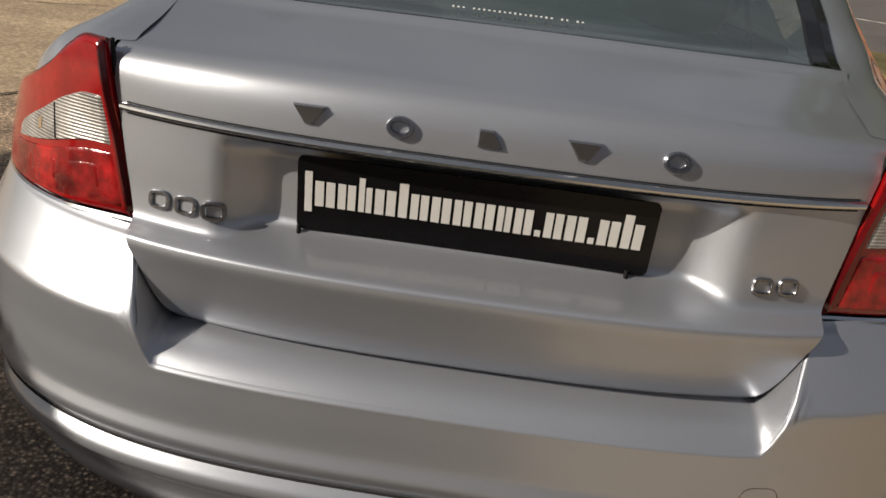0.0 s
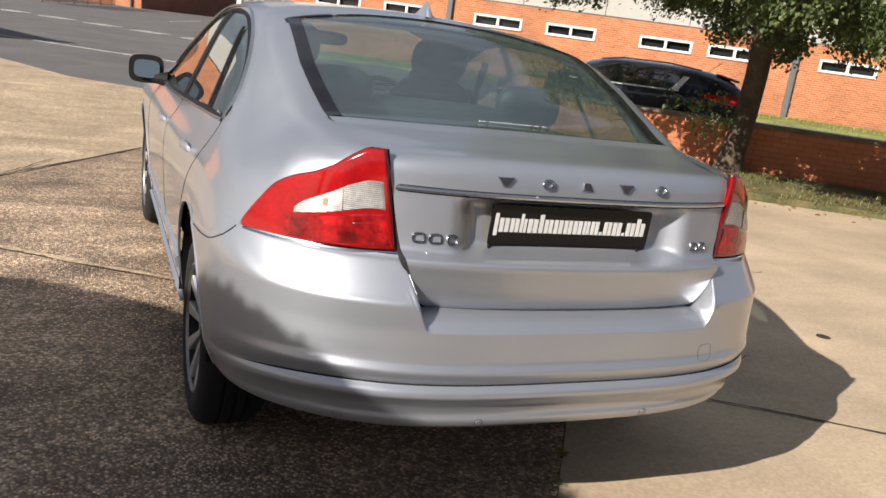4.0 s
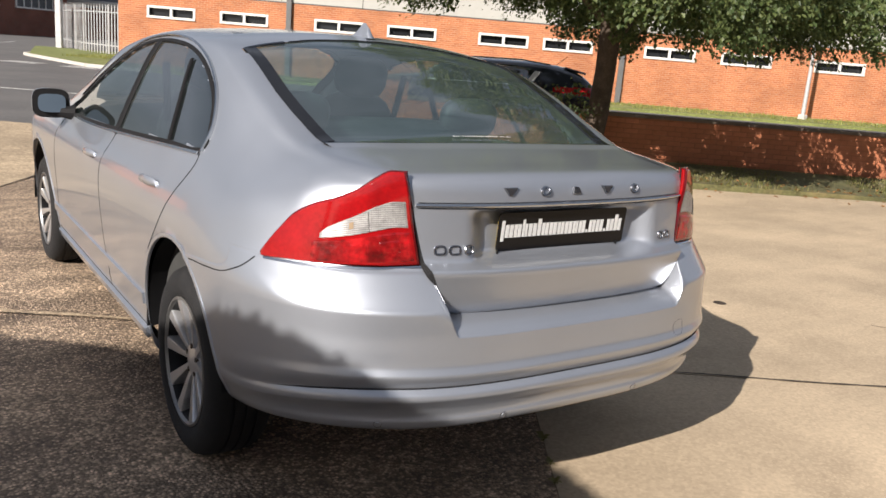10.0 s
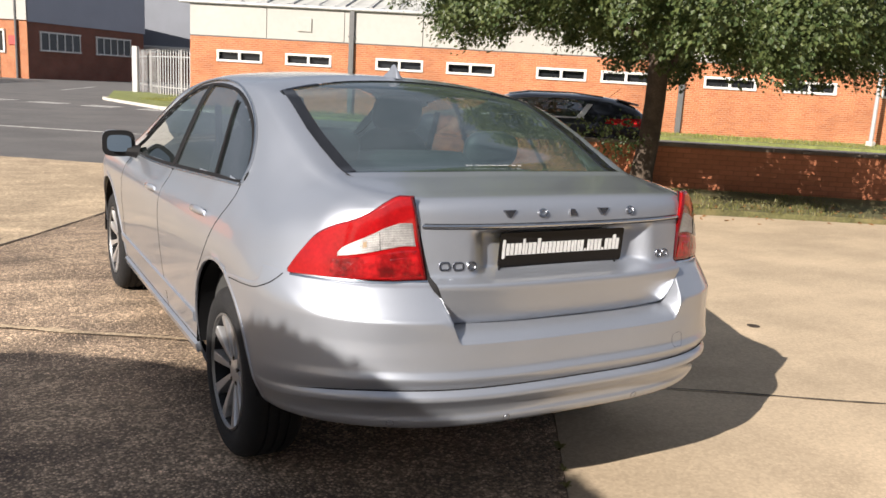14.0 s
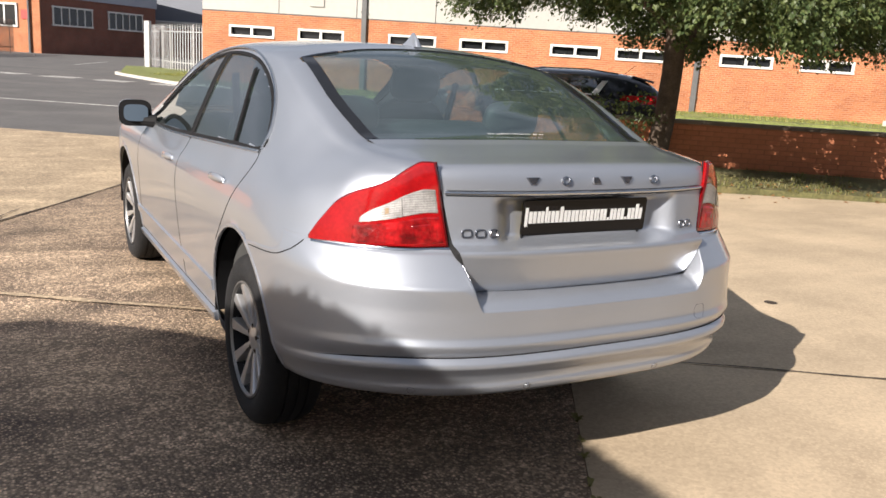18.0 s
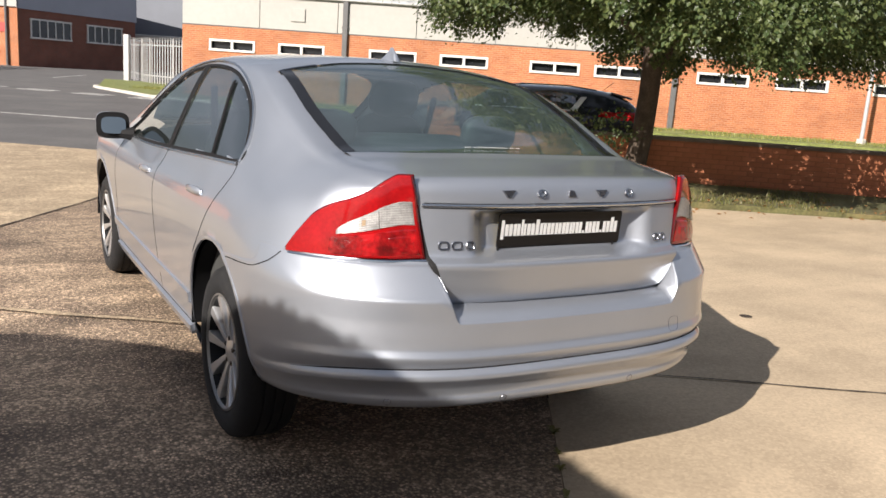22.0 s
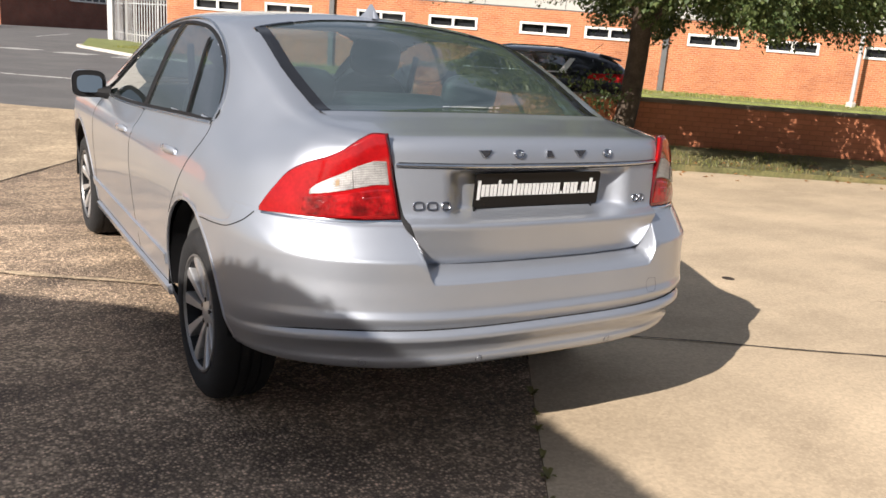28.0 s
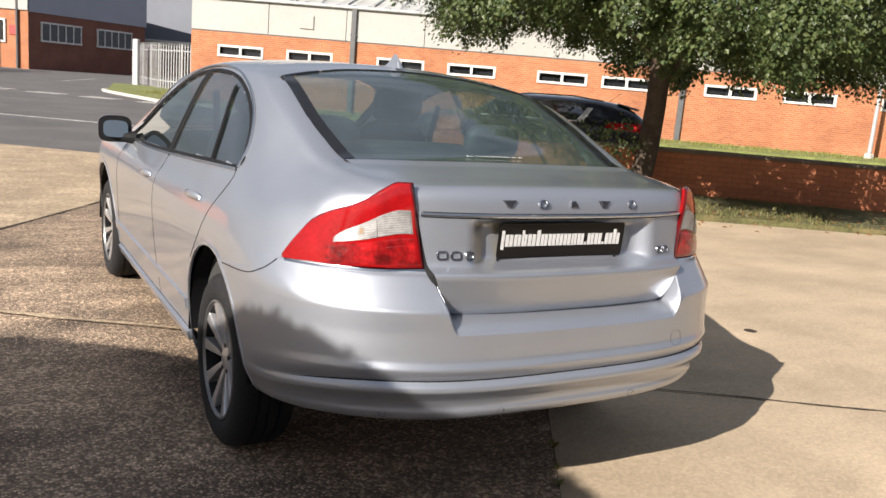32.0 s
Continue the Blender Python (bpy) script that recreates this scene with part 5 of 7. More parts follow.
for s in (-1, 1):
    body = "l" if s < 0 else "r"
    # window surrounds
    got = [on_side(y, z, s, 0.0) for y, z in dense(smoothed(DLO, 5, True), 0.02, True)]
    part("window_trim", strip([g for g in got if g], 0.018, 0.004, True), BLACKP, car, "black window surround")
    got = [on_side(y, z, s, 0.001) for y, z in dense(smoothed([(1.045, 1.05), (1.062, 1.135), (1.165, 1.242), (1.33, 1.322), (1.56, 1.380), (1.80, 1.408), (2.10, 1.414), (2.38, 1.382), (2.65, 1.302), (2.94, 1.186), (3.14, 1.08)], 6), 0.03)]
    part("window_bead", strip([g for g in got if g], 0.010, 0.009), SATIN, car, "thin bright bead round the windows")
    got = [on_side(y, z, s, 0.005) for y, z in dense(smoothed([(y, z - 0.013) for y, z in DLO[11:] + DLO[:1]], 5), 0.03)]
    part("waist_trim", strip([g for g in got if g], 0.012, 0.005), SATIN, car, "bright strip below the windows")
    for a, b, w in (((2.13, 1.40), (2.16, 0.985), 0.055), ((1.56, 1.335), (1.40, 1.03), 0.022)):
        got = [on_side(y, z, s, 0.001) for y, z in dense([a, b], 0.03)]
        part("window_pillar", strip([g for g in got if g], w, 0.004), BLACKP, car, "gloss black pillar cover")
    # shut lines
    for line in ([(1.06, 1.045), (1.055, 1.0), (1.12, 0.91), (1.22, 0.79), (1.37, 0.655)], [(2.15, 0.985), (2.18, 0.87), (2.17, 0.60), (2.14, 0.31)], [(3.25, 0.96), (3.30, 0.85), (3.32, 0.60), (3.36, 0.42)], [(1.45, 0.315), (2.4, 0.31), (3.45, 0.315)]):
        part("shut_line", seam(line, s), GAP, car)
    # door mouldings and sill strip
    got = [on_side(y, z, s, 0.0) for y, z in dense([(1.50, 0.43), (3.45, 0.43)], 0.05)]
    part("side_moulding", strip([g for g in got if g], 0.05, 0.010), SILVER, car)
    got = [on_side(y, z, s, 0.0) for y, z in dense([(1.47, 0.285), (3.48, 0.285)], 0.05)]
    part("sill_trim", strip([g for g in got if g], 0.045, 0.016), SILVER, car, "body-coloured sill strip")
    # wheel arch lips and liners
    for ay in AXLES:
        bm = bmesh.new()
        rows = []
        for x in (0.89, 0.55):
            rows.append([(s * x, ay + (ARCH + 0.002) * math.cos(radians(-1 + 174 * k / 32)), HUB_Z + (ARCH + 0.002) * math.sin(radians(-1 + 174 * k / 32))) for k in range(33)])
        grid_faces(bm, rows)
        prism(bm, [(ay - ARCH, HUB_Z - 0.1), (ay + ARCH, HUB_Z - 0.1), (ay + ARCH, HUB_Z + ARCH), (ay - ARCH, HUB_Z + ARCH)], 0.01, Matrix(((0, 0, 1, s * 0.55), (1, 0, 0, 0), (0, 1, 0, 0), (0, 0, 0, 1))))
        part("arch_liner", bm, BLACKP, car, "black wheel arch liner")
    # door handles
    for y, z in ((1.40, 0.895), (2.385, 0.868)):
        p, n = on_side(y, z, s, 0.0)
        door = PARTS[("rear_door_" if y < 2 else "front_door_") + body]
        bm = bmesh.new()
        tube(bm, [p + n * 0.004 + Vector((0, -0.10, 0.004)), p + n * 0.013 + Vector((0, -0.08, 0.004)), p + n * 0.017, p + n * 0.013 + Vector((0, 0.08, -0.002)), p + n * 0.004 + Vector((0, 0.10, -0.002))], [0.007, 0.0105, 0.0115, 0.0105, 0.007], 10)
        for v in bm.verts:
            v.co.z = p.z + (v.co.z - p.z) * 1.5
        part("handle", bm, SILVER, door, "body-coloured pull handle")
        bm = bmesh.new()
        bmesh.ops.create_uvsphere(bm, u_segments=20, v_segments=10, radius=1, matrix=Matrix.Translation(p - n * 0.004 + Vector((0, 0.0, -0.012))) @ Matrix.Diagonal((0.006, 0.06, 0.032, 1)))
        part("handle_cup", bm, SILVER, door, "shallow hollow behind the handle")
    # mirror
    mp = Vector((s * 0.947, 3.17, 1.03))
    bm = bmesh.new()
    bmesh.ops.create_uvsphere(bm, u_segments=28, v_segments=18, radius=1)
    for v in bm.verts:
        x, y, z = v.co
        e = 3.2
        f = 1 / (abs(x) ** e + abs(z) ** e + abs(y) ** 2.2 + 1e-9) ** (1 / e)
        v.co = Vector((x * f * 0.092, y * f * 0.085 if y > 0 else y * f * 0.02, z * f * 0.075 * (1.0 + 0.12 * s * x)))
    bm.transform(Matrix.Translation(mp) @ Matrix.Rotation(radians(8) * s, 4, "Z"))
    mh = part("door_mirror", bm, SILVER, car, "silver mirror housing with black base", auto=60)
    bm = bmesh.new()
    ring = []
    for k in range(40):
        a = k * math.tau / 40
        e = 2 / 3.6
        ring.append((0.066 * abs(math.cos(a)) ** e * (1 if math.cos(a) > 0 else -1), 0.048 * abs(math.sin(a)) ** e * (1 if math.sin(a) > 0 else -1)))
    prism(bm, ring, 0.006, Matrix.Translation(mp + Vector((0, -0.027, 0))) @ Matrix.Rotation(radians(8) * s, 4, "Z") @ Matrix.Rotation(radians(79), 4, "X"))
    part("mirror_glass", bm, MIRROR, mh, "mirror glass")
    bm = bmesh.new()
    prism(bm, [(x * 1.36, y * 1.57) for x, y in ring], 0.022, Matrix.Translation(mp + Vector((0, 0.002, 0))) @ Matrix.Rotation(radians(8) * s, 4, "Z") @ Matrix.Rotation(radians(90), 4, "X"))
    part("bezel", bm, BLACKP, mh)
    bm = bmesh.new()
    tube(bm, [(s * 0.835, 3.13, 0.985), (s * 0.88, 3.14, 0.985), (s * 0.93, 3.17, 0.99)], [0.045, 0.032, 0.03], 10)
    part("mirror_foot", bm, BLACKP, mh)

# rear window: black border, glass edge
RB = [on_top(x, y, 0.0) for x, y in dense(REAR_W, 0.02, True)]
RB = [g for g in RB if g]
RTOP = max(g[0].y for g in RB) - 0.05
cut = next(i for i in range(len(RB)) if RB[i - 1][0].y > RTOP >= RB[i][0].y)
RB = RB[cut:] + RB[:cut]
part("window_border", strip([g for g in RB if g[0].y <= RTOP], 0.019, 0.0025), FRIT, PARTS["glass_b"], "gloss black glass edge")
part("window_seal", strip([g for g in RB if g[0].y > RTOP], 0.004, 0.0008), FRIT, PARTS["glass_b"])
for s in (-1, 1):
    side = [on_top(g[0].x - s * 0.020, g[0].y, -0.0005) for g in RB if g[0].x * s > 0.57 and 0.62 < g[0].y <= RTOP]
    part("window_border", strip([g for g in side if g], 0.040, 0.0012), FRIT, PARTS["glass_b"], "black printed glass border")
RB = [on_top(x, y, 0.0) for x, y in dense(smoothed(SCREEN, 6, True), 0.04, True)]
part("window_border", strip([g for g in RB if g], 0.045, 0.003, True), BLACKP, PARTS["glass_f"])
# unreadable web address on the glass
for k in range(26):
    if k in (3, 20, 23):
        continue
    p, n = on_top(-0.10 + k * 0.0095, 0.655, 0.002)
    t = Vector((1, 0, 0))
    b = n.cross(t)
    bm = boxm((0, 0, 0), (0.0040, 0.0055 if k % 3 else 0.0075, 0.0006))
    bm.transform(Matrix.Translation(p) @ Matrix((t, b, n)).transposed().to_4x4())
    part("letter_bar", bm, PLATEW, PARTS["glass_b"], smooth=False)
# roof fin aerial
bm = bmesh.new()
p, n = on_top(0.0, 1.52, 0)
prof = [(-0.075, 0), (-0.05, 0.038), (-0.02, 0.062), (0.0, 0.062), (0.045, 0.03), (0.10, 0.0)]
rows = []
for k in range(-4, 5):
    x = k / 4
    rows.append([(x * 0.022 * (1 - 0.75 * (z / 0.062)), p.y + y, p.z - 0.004 + z * (1 - abs(x) ** 3)) for y, z in prof])
grid_faces(bm, rows)
bmesh.ops.recalc_face_normals(bm, faces=bm.faces)
part("aerial_fin", bm, SILVER, car)


# ---- tail ----
def lid_profile():
    """(forward, height, half width, how far the bow applies) from the lower edge up and over onto the deck."""
    return [(0.155, 0.700, 0.405, 1), (0.128, 0.719, 0.418, 1), (0.112, 0.735, 0.436, 1), (0.100, 0.765, 0.455, 1), (0.090, 0.81, 0.474, 1), (0.084, 0.838, 0.484, 1), (0.086, 0.849, 0.487, 1), (0.104, 0.858, 0.489, 1), (0.122, 0.868, 0.491, 1), (0.130, 0.90, 0.498, 1), (0.136, 0.95, 0.508, 1), (0.142, 1.00, 0.517, 1), (0.146, 1.035, 0.524, 0.98), (0.152, 1.065, 0.530, 0.95), (0.162, 1.088, 0.534, 0.92), (0.176, 1.101, 0.537, 0.9), (0.195, 1.107, 0.540, 0.86), (0.24, 1.111, 0.546, 0.8), (0.32, 1.116, 0.556, 0.6), (0.41, 1.124, 0.570, 0.4), (0.50, 1.133, 0.585, 0.2), (0.553, 1.139, 0.594, 0.05), (0.578, 1.136, 0.598, 0.0), (0.608, 1.115, 0.602, 0.0)]


def lid_point(x, y0, z, k, deck):
    y = y0 + bow(x) * k * 0.95
    # plate recess
    rx = 1 - smooth01(0.29, 0.375, abs(x))
    rz = smooth01(0.852, 0.885, z) * (1 - smooth01(0.99, 1.012, z))
    y += 0.055 * rx * rz
    z -= 0.055 * max(0, abs(x) - 0.1) ** 2 * deck
    y += 0.03 * (x / 0.60) ** 2 * smooth01(0.33, 0.59, y0)
    w = smooth01(0.22, 0.58, y0)
    if w > 0:
        hit = WHOLE.ray_cast(Vector((x, y, 4)), Vector((0, 0, -1)))
        if hit[0] is not None:
            z += (hit[0].z + 0.005 * smooth01(0.51, 0.57, y0) - 1.6 * max(0, y0 - 0.576) - z) * w
    return Vector((x, y, z))


LP = lid_profile()


def lid_curve(n=110):
    out = []
    for k in range(n + 1):
        t = k / n * (len(LP) - 1)
        out.append(tuple(spline([(i, q[c]) for i, q in enumerate(LP)], t) for c in range(4)))
    return out


bm = bmesh.new()
rows = []
NU = 96
for y0, z, w, k in lid_curve():
    deck = smooth01(1.06, 1.11, z)
    w += 0.0045 * (1 - smooth01(0.19, 0.45, y0)) * smooth01(0.80, 0.86, z)
    rows.append([lid_point(w * math.copysign(abs(2 * i / NU - 1) ** 0.96, 2 * i / NU - 1), y0, z, k, deck) for i in range(NU + 1)])
grid_faces(bm, rows, flip=False)
bmesh.ops.recalc_face_normals(bm, faces=bm.faces)
# turned-in edges
LIDTREE = BVHTree.FromBMesh(bm)
lid = part("boot_lid", bm, SILVER, car, "silver boot lid with plate recess", auto=60)


def on_tail(x, z, lift=0.0, tree=None):
    hit = (tree or LIDTREE).ray_cast(Vector((x, -2, z)), Vector((0, 1, 0)))
    n = hit[1] if hit[1].y < 0 else -hit[1]
    return hit[0] + n * lift, n


# dark gap round the lid
for s in (-1, 1):
    pts = [r[0] if s < 0 else r[-1] for r in rows]
    bm = bmesh.new()
    R = []
    for p in pts:
        R.append([p + Vector((-s * 0.002, 0.002, -0.002)), p + Vector((s * 0.0045, 0.010, -0.005)), p + Vector((s * 0.0045, 0.025, -0.02))])
    grid_faces(bm, R)
    part("shut_gap", bm, GAP, lid, "dark shut line")
# chrome strip
smp = [on_tail(x, 1.019, 0.0) for x in np.linspace(-0.517, 0.517, 60)]
bm = bmesh.new()
tube(bm, [p + n * 0.003 for p, n in smp], 0.0058, 10)
part("chrome_strip", bm, SATIN, lid, "long chrome strip")
for z, w in ((1.0112, 0.0025), (1.0265, 0.002)):
    part("strip_shadow_gap", strip([on_tail(x, z, 0.0) for x in np.linspace(-0.510, 0.510, 60)], w, 0.0015), GAP, lid)
# raised metal letters as plain shapes
def badge(x, z, shapes, depth, name="badge_shape", material=None):
    p, n = on_tail(x, z, 0.0)
    t = Vector((1, 0, 0))
    t = (t - n * t.dot(n)).normalized()
    b = n.cross(t)
    m = Matrix.Translation(p) @ Matrix((t, b, n)).transposed().to_4x4()
    bm = bmesh.new()
    for s in shapes:
        prism(bm, s, depth, m)
        cx, cy = sum(q[0] for q in s) / len(s), sum(q[1] for q in s) / len(s)
        inv = m.inverted()
        for v in list(bm.verts)[-len(s):]:
            l = inv @ v.co
            v.co = m @ Vector((cx + (l.x - cx) * 0.86, cy + (l.y - cy) * 0.8, l.z + 0.0012 * (l.y - cy) / 0.014))
    bmesh.ops.recalc_face_normals(bm, faces=bm.faces)
    return part(name, bm, material or LETTER, lid, smooth=False)


WEDGE = [[(-0.024, 0.013), (0.024, 0.013), (0.006, -0.013), (-0.006, -0.013)]]
FOOT = [[(-0.017, 0.012), (0.004, 0.012), (0.017, -0.012), (-0.017, -0.012)]]
for x, shp in ((-0.238, WEDGE), (0.005, FOOT), (0.128, WEDGE)):
    badge(x, 1.056, shp, 0.007)


def bent_bar(x, z, path, r, closed, material, flat=1.0):
    """One metal bar bent along a path on the lid."""
    p, n = on_tail(x, z, 0.0)
    t = Vector((1, 0, 0))
    t = (t - n * t.dot(n)).normalized()
    m = Matrix.Translation(p) @ Matrix((t, n.cross(t), n)).transposed().to_4x4()
    bm = bmesh.new()
    tube(bm, [(a, b, 0.002) for a, b in path], r, 6, closed)
    bmesh.ops.scale(bm, vec=(1, 1, flat), verts=bm.verts)
    bm.transform(m)
    bmesh.ops.recalc_face_normals(bm, faces=bm.faces)
    return part("badge_shape", bm, material, lid)


def loop(w, h, n=28, e=2.0):
    out = []
    for k in range(n):
        c, s = math.cos(k * math.tau / n), math.sin(k * math.tau / n)
        out.append((w / 2 * math.copysign(abs(c) ** (2 / e), c), h / 2 * math.copysign(abs(s) ** (2 / e), s)))
    return out


for x in (-0.115, 0.250):
    bent_bar(x, 1.056, loop(0.030, 0.022), 0.0042, True, LETTER, 1.4)
for x in (-0.452, -0.410, -0.368):
    bent_bar(x, 0.899, loop(0.030, 0.022, 28, 3.5), 0.0036, True, LETTER)
for x in (0.400, 0.437):
    bent_bar(x, 0.899, loop(0.026, 0.021, 28, 3.5), 0.0032, True, LETTER)

# number plate with dealer cover
plate = new("number_plate")
plate.parent = car
plate["label"] = "black dealer cover with white lettering bars over a yellow plate"
PC = Vector((-0.006, 0.184, 0.938))
plate.matrix_local = Matrix.Translation(PC) @ Matrix.Rotation(radians(4), 4, "X")


def rounded(w, h, r, n=5):
    out = []
    for cx, cy, a0 in ((w / 2 - r, h / 2 - r, 0), (-w / 2 + r, h / 2 - r, 90), (-w / 2 + r, -h / 2 + r, 180), (w / 2 - r, -h / 2 + r, 270)):
        out += [(cx + r * math.cos(radians(a0 + 90 * k / n)), cy + r * math.sin(radians(a0 + 90 * k / n))) for k in range(n + 1)]
    return out


FACE = Matrix.Rotation(radians(90), 4, "X")
bm = bmesh.new()
prism(bm, rounded(0.490, 0.104, 0.008), 0.0035, FACE @ Matrix.Translation((0.0, 0, 0)))
part("backing_plate", bm, PLATEY, plate, "yellow plate edge")
bm = bmesh.new()
prism(bm, rounded(0.502, 0.112, 0.009), 0.004, FACE @ Matrix.Translation((0.002, 0, 0.006)))
part("cover", bm, PLATE, plate, "glossy black cover")
# letters as upright bars: (width, rises, falls)
LET = [(0.010, 1, 1), (0.027, 0, 0), (0.024, 0, 0), (0.018, 1, 0), (0.028, 0, 0), (0.012, 1, 0), (0.024, 0, 0), (0.026, 0, 0), (0.024, 0, 0), (0.026, 0, 0), (0.019, 0, 0), (0.024, 0, 0), (0.008, -1, 0), (0.024, 0, 0), (0.027, 0, 0), (0.008, -1, 0), (0.027, 0, 0), (0.027, 1, 0)]
x = -0.238
total = sum(w for w, *_ in LET) + 0.0042 * (len(LET) - 1)
sx = 0.474 / total
for w, up, dn in LET:
    z0, z1 = (-0.017 if not dn else -0.027), (0.021 if up == 0 else 0.034 if up > 0 else -0.008)
    bm = bmesh.new()
    ww = w * sx
    if ww > 0.017:
        for a in (0, 1):
            zt = z1 if not (a and up > 0) else 0.021
            prism(bm, [(x + a * ww * 0.56, z0), (x + a * ww * 0.56 + ww * 0.44, z0), (x + a * ww * 0.56 + ww * 0.44, zt), (x + a * ww * 0.56, zt)], 0.0012, FACE @ Matrix.Translation((0, 0, 0.0102)))
    else:
        prism(bm, [(x, z0), (x + ww, z0), (x + ww, z1), (x, z1)], 0.0012, FACE @ Matrix.Translation((0, 0, 0.0102)))
    part("letter_bar", bm, PLATEW, plate, "white lettering bar", smooth=False)
    x += ww + 0.0042 * sx
for xx in (-0.245, 0.225):
    bm = bmesh.new()
    tube(bm, [(xx, -0.011, -0.05), (xx, -0.013, -0.064), (xx + 0.002, -0.008, -0.07)], 0.0035, 6)
    part("clip", bm, BLACKP, plate, "black wire clip below the plate")

# ---- tail lights ----
def tail_w(z):
    return spline([(0.38, 0.86), (0.5, 0.90), (0.62, 0.915), (0.76, 0.918), (0.87, 0.905), (0.95, 0.885), (1.03, 0.865), (1.12, 0.84)], z)


def skin(theta, y0, z, lift=0.0):
    """Round the tail: theta 0 at the middle, 90 degrees on the side."""
    w = tail_w(z) + lift
    a = abs(theta)
    n = corner(z)
    x = w * math.sin(a) ** (2 / n)
    y = y0 + CD - (CD + lift) * max(math.cos(a), 0) ** (2 / n)
    return Vector((math.copysign(x, theta), y, z))


def theta_x(x, z):
    return math.asin(min(1, (x / tail_w(z))) ** (corner(z) / 2))


def theta_y(y, y0):
    return math.acos(min(1, max(0, (y0 + CD - y) / CD)) ** (corner(0.85) / 2))


def lamp_y0(z):
    return spline([(0.82, 0.139), (0.95, 0.140), (1.03, 0.141), (1.11, 0.147)], z)


def lamp_top(q):
    return spline([(0, 1.107), (0.10, 1.107), (0.22, 1.088), (0.36, 1.054), (0.50, 1.028), (0.66, 1.006), (0.80, 0.974), (0.90, 0.922), (1.0, 0.853)], q)


def lamp_bot(q):
    return 0.858 - 0.012 * q


def lamp_point(s, q, z, lift=0.0):
    y0 = lamp_y0(z)
    ti = theta_x(spline([(0.72, 0.436), (0.84, 0.49), (0.9, 0.503), (1.0, 0.523), (1.1, 0.541)], z), z)
    to = theta_y(0.470, lamp_y0(0.85))
    return skin(s * (ti + (to - ti) * q), y0 + 0.013 * (1 - smooth01(0.0, 0.3, q)) * (1 - smooth01(0.96, 1.08, z)), z, lift)


def lamp_patch(s, q0, q1, f0, f1, nq, nf, lift):
    """A piece of the lamp between fractions of its width and height; f may be functions of q."""
    rows = []
    for i in range(nq + 1):
        q = q0 + (q1 - q0) * i / nq
        a, b = (f(q) if callable(f) else f for f in (f0, f1))
        zb, zt = lamp_bot(q), lamp_top(q)
        col = []
        for j in range(nf + 1):
            e = j / nf
            f = a + (b - a) * e
            rim = min(i, nq - i) == 0 or j in (0, nf)
            col.append(lamp_point(s, q, zb + (zt - zb) * f, lift - (0.006 if rim else 0.0)))
        rows.append(col)
    return rows


